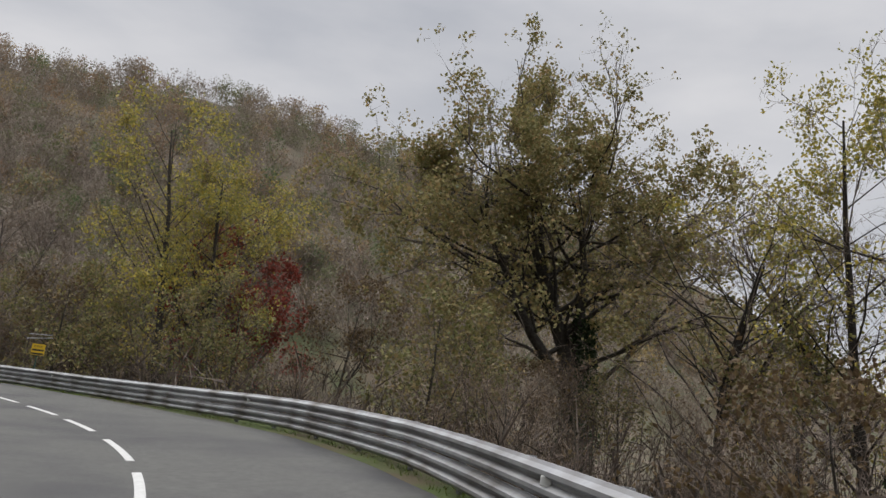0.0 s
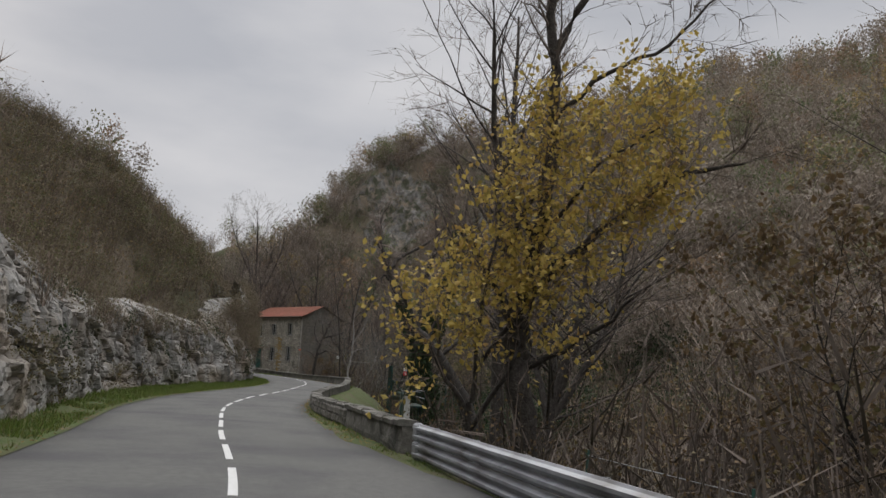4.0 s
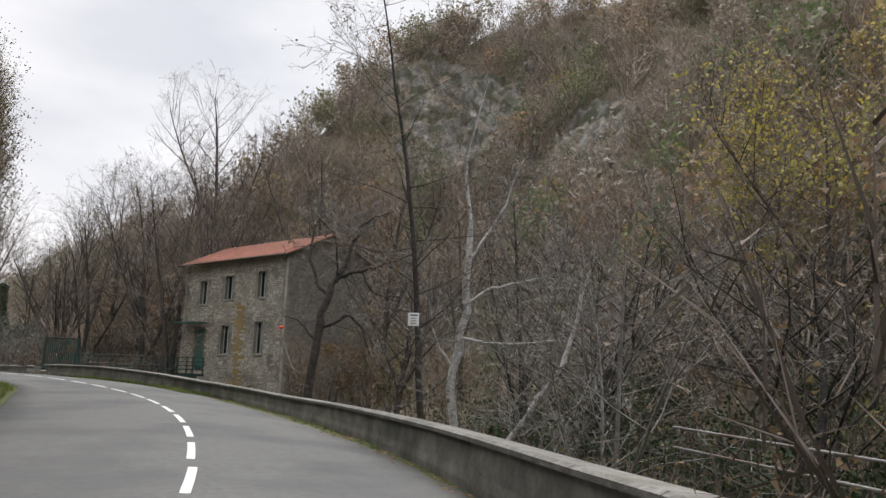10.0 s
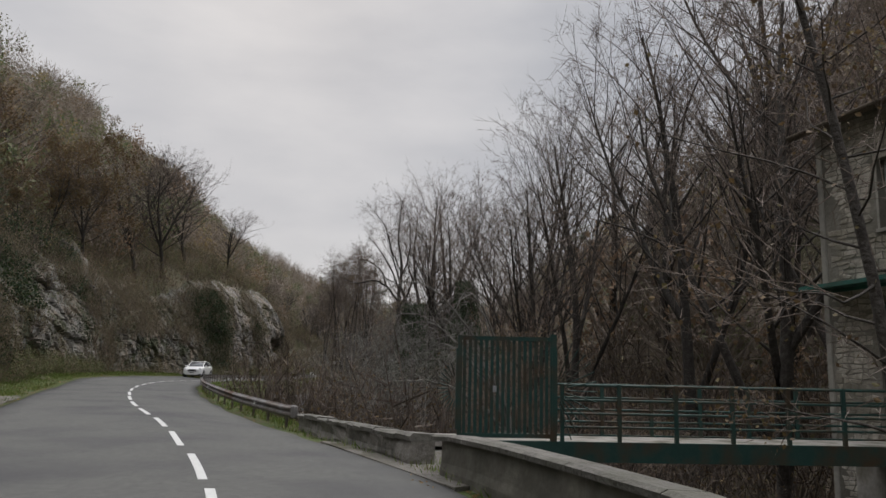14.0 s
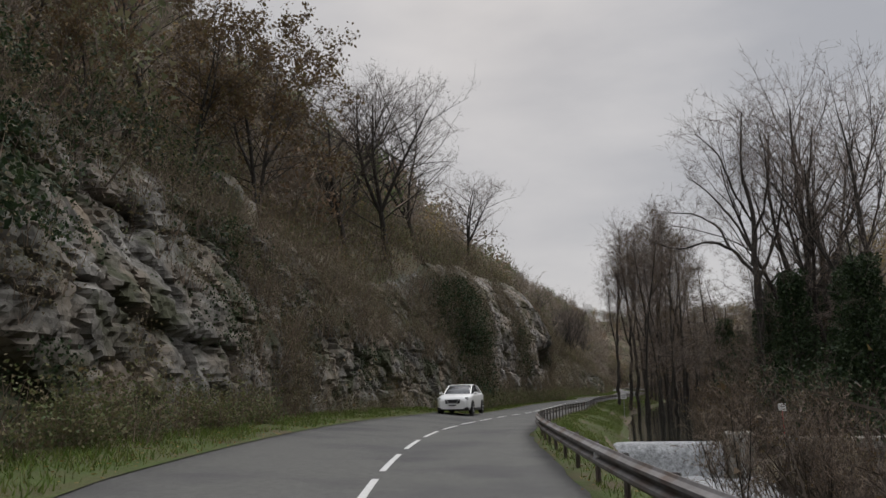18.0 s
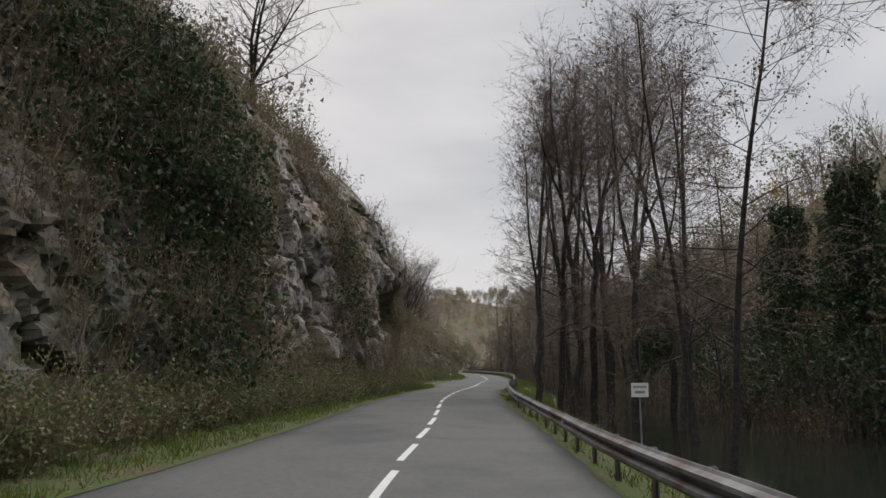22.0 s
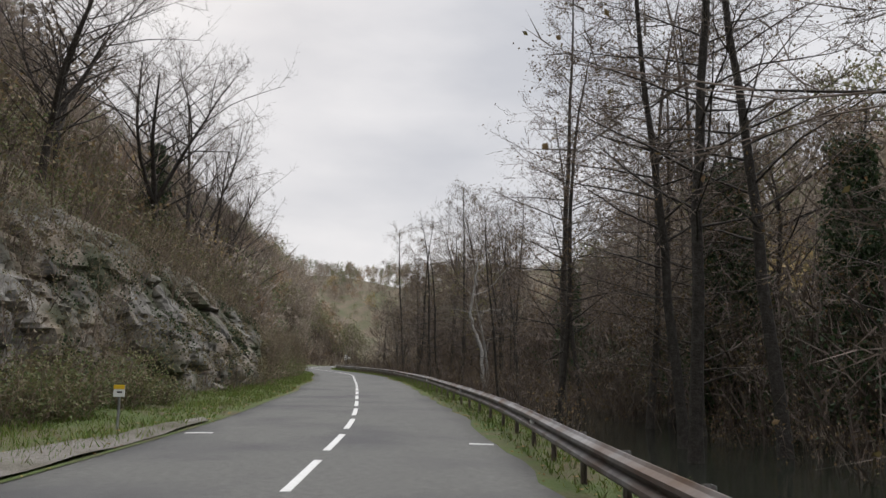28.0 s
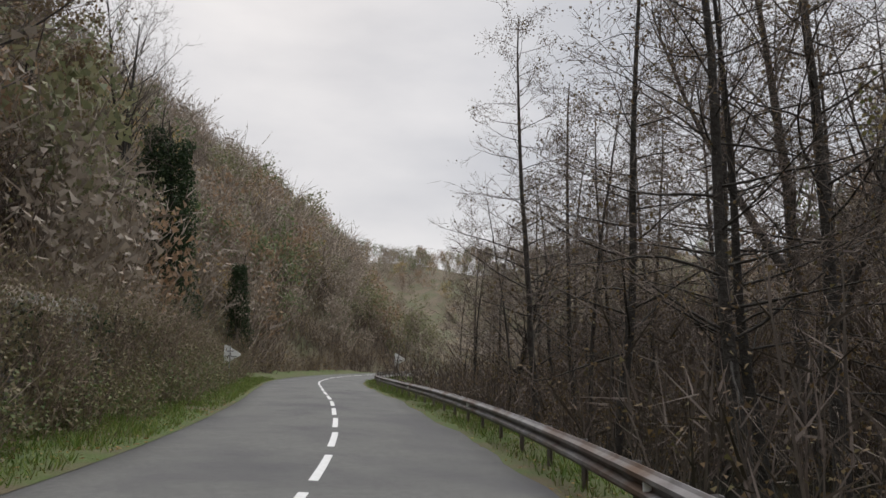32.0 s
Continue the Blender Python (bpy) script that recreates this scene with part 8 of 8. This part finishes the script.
undergrowth("ledge_scrub", x, y, rng_u.uniform(0.5, 1.3, len(x)), "grey-brown scrub over the rock ledge", 30, L_DRY, 2.0, 0.085, stem_mat=M_BRUSH)
x, y, rng_u = spots(318, 50, 21, 29, lambda s: half_right(s) + 4.5, lambda s: half_right(s) + 8)
undergrowth("green_thicket", x, y, rng_u.uniform(1.3, 2.3, len(x)), "green leafy thicket behind the guard rail", 28, L_BRAMBLE, 5.0, 0.1, stem_mat=M_BRUSH)
rng_f = np.random.default_rng(31)
fs = np.r_[rng_f.uniform(226, 276, 330), rng_f.uniform(296, 317, 140), rng_f.uniform(339, 384, 90), rng_f.uniform(166, 200, 120)]
fo = -np.maximum(cliff_off(fs) + rng_f.uniform(-0.5, 0.5, len(fs)), half_left(fs) + 0.75)
fp = beside(fs, fo, -0.1)
undergrowth("foot_brambles", fp[:, 0], fp[:, 1], rng_f.uniform(0.25, 0.75, len(fs)), "green and brown brambles at the foot of the rocks", 16, L_BRAMBLE, 4.5, 0.065, z=fp[:, 2])


# woods on the hills: each tree a bunch of fine upright branches and a lumpy crown of small leaves
def crown(seed, slivers, clumps, size):
    rng = np.random.default_rng(seed)
    g = Growth(seed)
    for k in range(slivers):
        a, r, h = rng.uniform(0, 6.28), 0.5 * math.sqrt(rng.uniform(0, 1)), rng.uniform(0.0, 0.5)
        p = np.array([math.cos(a) * r * 0.25, math.sin(a) * r * 0.25, h])
        q = p + np.array([math.cos(a) * r, math.sin(a) * r, rng.uniform(0.3, 0.6)]) * rng.uniform(0.5, 0.95)
        g.sliver(p, q, 0.009)
        for _ in range(3):
            b = p + (q - p) * rng.uniform(0.4, 1)
            g.sliver(b, b + (q - p) * rng.uniform(0.15, 0.3) + rng.normal(0, 0.07, 3), 0.006)
    puffs = rng.normal(size=(9, 3))
    puffs /= np.linalg.norm(puffs, axis=1)[:, None]
    puffs = puffs * rng.uniform(0.16, 0.3, (9, 1)) + (0, 0, 0.62)
    d = rng.normal(size=(clumps, 3))
    d /= np.linalg.norm(d, axis=1)[:, None]
    at = puffs[rng.integers(0, 9, clumps)] + d * rng.uniform(0.3, 1, (clumps, 1)) * 0.22
    lv, lf = small_leaves(rng, at, size)
    return np.concatenate(g.v), np.concatenate(g.f3), lv, lf


CROWNS = [crown(400 + k, 14, 300, 0.043) for k in range(3)] + [crown(410 + k, 48, 60, 0.03) for k in range(3)]
# autumn leaf colours, lightened to carry the haze over the hills
CANOPIES = [leafy("canopy_" + n, c) for n, c in (
    ("olive", [(0.123, 0.135, 0.070), (0.182, 0.184, 0.099), (0.231, 0.215, 0.123)]),
    ("ochre", [(0.231, 0.182, 0.083), (0.329, 0.248, 0.107), (0.395, 0.288, 0.123)]),
    ("rust", [(0.198, 0.132, 0.085), (0.272, 0.182, 0.116), (0.314, 0.222, 0.140)]),
    ("brown", [(0.182, 0.151, 0.116), (0.248, 0.209, 0.165), (0.296, 0.248, 0.198)]),
    ("green", [(0.090, 0.116, 0.057), (0.132, 0.165, 0.074), (0.182, 0.206, 0.099)]))]


def wood(name, x, y, size, label, seed, bareness=0.1, sink=0.0):
    rng = np.random.default_rng(seed)
    z = ground_at(x, y) - 0.3 - sink * size
    bare = (smooth_noise(x / 25, y / 25, seed=seed) + rng.normal(0, 0.35, len(x))) > bareness
    which = rng.integers(0, 3, len(x)) + 3 * bare
    tint = np.clip(np.searchsorted([0.30, 0.37, 0.50, 0.85], rng.uniform(0, 1, len(x)) * 0.8 + 0.1 + 0.2 * smooth_noise(x / 40, y / 40, seed=seed + 3)), 0, 4)
    stems = []
    tops = [[] for _ in CANOPIES]
    for k, (sv, sf, lv, lf) in enumerate(CROWNS):
        for c in range(len(CANOPIES)):
            i = (which == k) & (tint == c)
            if i.any():
                turn = rng.uniform(0, 6.28, i.sum())
                stems.append(scatter(sv, sf, x[i], y[i], z[i], size[i], turn, size[i] * 1.15))
                tops[c].append(scatter(lv, lf, x[i], y[i], z[i], size[i], turn, size[i] * 1.15))
    v, f = gather(stems)
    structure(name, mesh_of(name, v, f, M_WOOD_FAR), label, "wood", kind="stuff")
    made, ids = [], []
    for c, lists in enumerate(tops):
        for a, b in lists:
            made.append((a, b))
            ids.append(np.full(len(b), c))
    v, f = gather(made)
    structure(name + "_canopy", mesh_of(name + "_canopy", v, f, CANOPIES, ids=np.concatenate(ids)), "thin autumn canopy of the hillside wood", "leaves", kind="stuff")


def hillside(seed, count, x0, x1, y0, y1, test):
    rng = np.random.default_rng(seed)
    x, y = rng.uniform(x0, x1, count), rng.uniform(y0, y1, count)
    s, off = nearest(x, y)
    i = test(x, y, s, off)
    # only the sides that look into the valley
    rx, ry = np.interp(s, line_s, line_x), np.interp(s, line_s, line_y)
    d = np.hypot(rx - x, ry - y) + 1e-6
    nx, ny = x + (rx - x) / d * 10, y + (ry - y) / d * 10
    i &= (ground_height(nx, ny, *nearest(nx, ny)) < ground_height(x, y, s, off) + 6.0) | (x < -430)
    return x[i], y[i], rng.uniform(5.5, 10.5, i.sum())


x, y, q = hillside(501, 2500, -230, 70, 80, 260, lambda x, y, s, off: (off > knots(s, (60, 30), (90, 22), (125, 21), (160, 26), (200, 30))) & (ground_height(x, y, s, off) > 3) & (((x + 152) / 13) ** 2 + ((y - 119) / 10) ** 2 > 0.8) & (((x + 129) / 7) ** 2 + ((y - 118) / 7) ** 2 > 0.8))
wood("wood_right", x, y, q, "mixed autumn wood covering the opposite hill", 11, 0.75, 0.25)
x, y, q = hillside(502, 2300, -560, -130, -60, 52, lambda x, y, s, off: off < -13)
wood("wood_left", x, y, q * 0.85, "mixed autumn wood on the steep hillside", 12, 0.15)
x, y, q = hillside(503, 1000, -520, -230, 72, 170, lambda x, y, s, off: off > 26)
wood("wood_far_bank", x, y, q * 0.95, "bare wood on the slope across the stream", 13)
x, y, q = hillside(504, 1500, -640, -400, -60, 190, lambda x, y, s, off: (np.abs(off) > 12) & ~((off < 26) & (x > -425)))
wood("wood_valley_end", x, y, q * 0.7, "wooded slopes closing the valley", 14, 0.9, 0.62)
x, y, q = hillside(506, 1300, -650, -560, -70, 190, lambda x, y, s, off: x < -560)
wood("wood_far_ridge", x, y, q * 0.6, "brown wood along the far ridge", 16, 0.9, 0.68)
x, y, q = hillside(505, 600, -125, 20, -60, 50, lambda x, y, s, off: off < -12)
wood("wood_spur", x, y, q * 0.5, "low bare wood on the rocky spur", 15)


x, y, rng_u = spots(310, 420, 345, 455, lambda s: -cliff_off(s) - 3, lambda s: -cliff_off(s) - 34)
wood("wood_bend", x, y, rng_u.uniform(4, 7.5, len(x)), "autumn trees on the slope at the far bend", 17, 0.3)
x, y, rng_u = spots(311, 1300, 82, 192, lambda s: knots(s, (82, 28), (100, 20), (130, 22), (146, 30), (168, 24), (180, 24), (192, 45)), lambda s: 78 + 0 * s)
keep_u = (((x + 152) / 13) ** 2 + ((y - 119) / 10) ** 2 > 0.8) & (((x + 129) / 7) ** 2 + ((y - 118) / 7) ** 2 > 0.8)
wood("wood_mill_slope", x[keep_u], y[keep_u], rng_u.uniform(4.0, 7.5, keep_u.sum()), "bare grey-brown wood on the slope behind the mill", 18, -0.1)


# grass, ivy on the rocks, fallen leaves
def blades(name, count, s0, s1, o0, o1, height, label, seed, size, material):
    rng = np.random.default_rng(seed)
    s, u = rng.uniform(s0, s1, count), rng.uniform(0, 1, count) ** 0.8
    off = o0(s) + (o1(s) - o0(s)) * u
    p = beside(s, off, height(s, off))
    thick = smooth_noise(s / 1.1, off / 0.7, seed=seed) > -0.55
    p, n = p[thick], int(thick.sum())
    a = rng.uniform(0, 6.28, n)
    h = size * rng.uniform(0.4, 1.5, n) * (1 + 0.55 * smooth_noise(s[thick] / 0.9, off[thick] / 0.6, seed=seed + 1))
    w = 0.008 + 0.009 * rng.uniform(0, 1, n)
    lean_x, lean_y = rng.normal(0, 0.45, n) * h, rng.normal(0, 0.45, n) * h
    v = np.empty((n, 3, 3))
    v[:, 0] = p + np.stack([np.cos(a) * w, np.sin(a) * w, 0 * a], 1)
    v[:, 1] = p - np.stack([np.cos(a) * w, np.sin(a) * w, 0 * a], 1)
    v[:, 2] = p + np.stack([lean_x, lean_y, h], 1)
    structure(name, mesh_of(name, v.reshape(-1, 3), np.arange(3 * n).reshape(-1, 3), material), label, "grass", kind="stuff")


def left_ground(s, off):
    u = np.clip((-off - half_left(s) + 0.15) / (cliff_off(s) + 1.2 - half_left(s) + 0.15), 0, 1)
    return left_height(s, off, u) - 0.02


def right_ground(s, off):
    u = np.clip((off - half_right(s) + 0.15) / 5.15, 0, 1)
    return right_height(s, off, u) - 0.02


blades("grass_bend", 60000, 78, 118, lambda s: -half_left(s) + 0.02, lambda s: -cliff_off(s) - 0.8, left_ground, "thick green grass below the rocks in the bend", 605, 0.11, L_GRASS)
blades("grass_left", 190000, 30, 400, lambda s: -half_left(s) + 0.02, lambda s: -cliff_off(s) - 0.8, left_ground, "green verge grass with weeds at the foot of the rocks", 601, 0.13, L_GRASS)
blades("grass_right", 130000, 130, 420, lambda s: half_right(s) + 0.15, lambda s: half_right(s) + 3.2, right_ground, "green grass along the guard rail", 602, 0.12, L_GRASS)
blades("grass_corner", 16000, 131, 147, lambda s: half_right(s) - 0.35, lambda s: half_right(s) + 0.75, right_ground, "bright green grass between the road and the wall", 604, 0.13, L_GRASS)
blades("grass_bank", 12000, -10, 130, lambda s: half_right(s) + 0.05, lambda s: half_right(s) + 0.7, right_ground, "thin grass at the edge of the road", 603, 0.07, L_GRASS)


def litter(name, count, s0, s1, o0, o1, height, label, seed):
    rng = np.random.default_rng(seed)
    s, u = rng.uniform(s0, s1, count), rng.uniform(0, 1, count)
    off = o0(s) + (o1(s) - o0(s)) * u
    at = beside(s, off, height(s, off) + 0.03)
    v, f = leaf_arrays(rng, at, 0.09, 0)
    v[:, 2] = np.repeat(at[:, 2], 4) + (v[:, 2] - np.repeat(at[:, 2], 4)) * 0.3
    structure(name, mesh_of(name, v, f, L_FALLEN), label, "fallen leaves", kind="stuff")


litter("litter_wall", 2600, 56, 150, lambda s: half_right(s) - 0.25, lambda s: wall_off(s) - 0.03, right_ground, "fallen brown leaves along the foot of the wall", 611)
litter("litter_left", 7000, 30, 400, lambda s: -half_left(s) + 0.1, lambda s: -half_left(s) - 1.2, left_ground, "fallen brown leaves on the verge", 612)
litter("litter_right", 3000, 159, 400, lambda s: half_right(s) - 0.05, lambda s: half_right(s) + 1.5, right_ground, "fallen brown leaves in the grass", 613)


def creeper(name, label, places, seed, material, size=0.16, per=420):
    """Ivy and weeds on the rock face: leaves in drooping patches that follow it."""
    rng = np.random.default_rng(seed)
    made = []
    for s, up, wide, tall, out in places:
        n = int(per * wide * tall)
        b = rng.uniform(-0.5, 0.5, n)
        ss = s + rng.normal(0, 0.42, n) * wide * (1.1 - 0.5 * b)
        hh = np.minimum(up + b * tall, cliff_high(ss) * rng.uniform(0.75, 1.0, n) + 0.3)
        made.append(beside(ss, cliff_surface(ss, np.maximum(hh, 0)) + out * rng.uniform(0.0, 1, n) ** 2 + 0.03, hh - 0.3))
    at = np.concatenate(made)
    v, f = leaf_arrays(rng, at, size, 0.9)
    structure(name, mesh_of(name, v, f, material), label, "ivy", kind="stuff")


rng_c = np.random.default_rng(5)


def bare_column(s, h):
    """The clean rock pillars between the ivy curtains."""
    return ((np.abs(np.asarray(s) - 248.5) < 3.6) | (np.abs(np.asarray(s) - 262.5) < 4.5)) & (np.asarray(h) > 2.2)


def clear_of(places):
    return [p for p in places if not bare_column(p[0], p[1])]


creeper("ivy_mass", "dark ivy curtain over the cliff", [(238, 5.5, 4.5, 11.0, 1.0), (239.5, 8.0, 3.5, 7.0, 0.9), (234.5, 8.5, 3.0, 5.0, 0.6), (188, 6.5, 4.5, 4.5, 0.6), (182, 3.0, 2.5, 3.5, 0.5), (203, 7.0, 3.0, 2.5, 0.5), (255, 6.0, 2.2, 6.0, 0.6), (170, 3.0, 4.5, 4.5, 0.6), (176, 5.0, 4.0, 5.0, 0.6), (176, 7.5, 4.5, 3.5, 0.7), (183, 7.5, 3.5, 3.5, 0.6), (191, 8.0, 3.0, 2.0, 0.5)], 621, L_IVY, 0.17, 150)
creeper("ivy_patches", "patches of ivy and bramble hanging on the rocks", clear_of([(float(s), float(rng_c.uniform(0.6, cliff_high(s) + 1)), float(rng_c.uniform(0.8, 2.4)), float(rng_c.uniform(0.6, 2.2)), 0.3) for s in np.r_[np.arange(30, 132, 5.0), np.arange(162, 400, 2.2)]]), 622, L_IVY, 0.085, 150)
creeper("dry_patches", "dry grass and brown weeds on the rock ledges", clear_of([(float(s), float(rng_c.uniform(0.5, cliff_high(s) + 1.2)), float(rng_c.uniform(0.8, 2.6)), float(rng_c.uniform(0.3, 1.4)), 0.25) for s in np.r_[np.arange(28, 134, 1.8), np.arange(162, 400, 0.9)]]), 623, L_DRY, 0.08, 170)
rng_k = np.random.default_rng(9)
ks = np.r_[rng_k.uniform(226, 278, 1300), rng_k.uniform(200, 222, 550), rng_k.uniform(100, 146, 1500), rng_k.uniform(62, 134, 700), rng_k.uniform(162, 400, 3200), rng_k.uniform(162, 184, 500)]
kh = np.where(ks < 140, rng_k.uniform(0.3, 1.0, len(ks)), rng_k.uniform(0.0, 1.0, len(ks))) * cliff_high(ks)
bare_face = ((ks > 207) & (ks < 232) & (kh < 3.8) & (kh > 0.4)) | ((ks > 186) & (ks < 203) & (kh < 6.5) & (kh > 0.6) & (smooth_noise(ks / 2.2, kh / 2.6, seed=66) > -0.05)) | ((ks > 62) & (ks < 98) & (kh < 3.2)) | ((ks > 100) & (ks < 128) & (kh < 2.6)) | ((ks >= 128) & (ks < 146) & (kh < 7.5)) | ((ks > 317) & (ks < 338) & (kh < 3.6) & (kh > 0.5)) | bare_column(ks, kh)
ks, kh = ks[~bare_face], kh[~bare_face]
kp = beside(ks, cliff_surface(ks, kh) + 0.2, kh - 0.45)
undergrowth("cliff_scrub", kp[:, 0], kp[:, 1], rng_k.uniform(0.25, 0.8, len(ks)), "dry brown scrub rooted in the rock ledges", 8, L_DRY, 2.0, 0.065, z=kp[:, 2], kinds=THIN_BRUSHES)
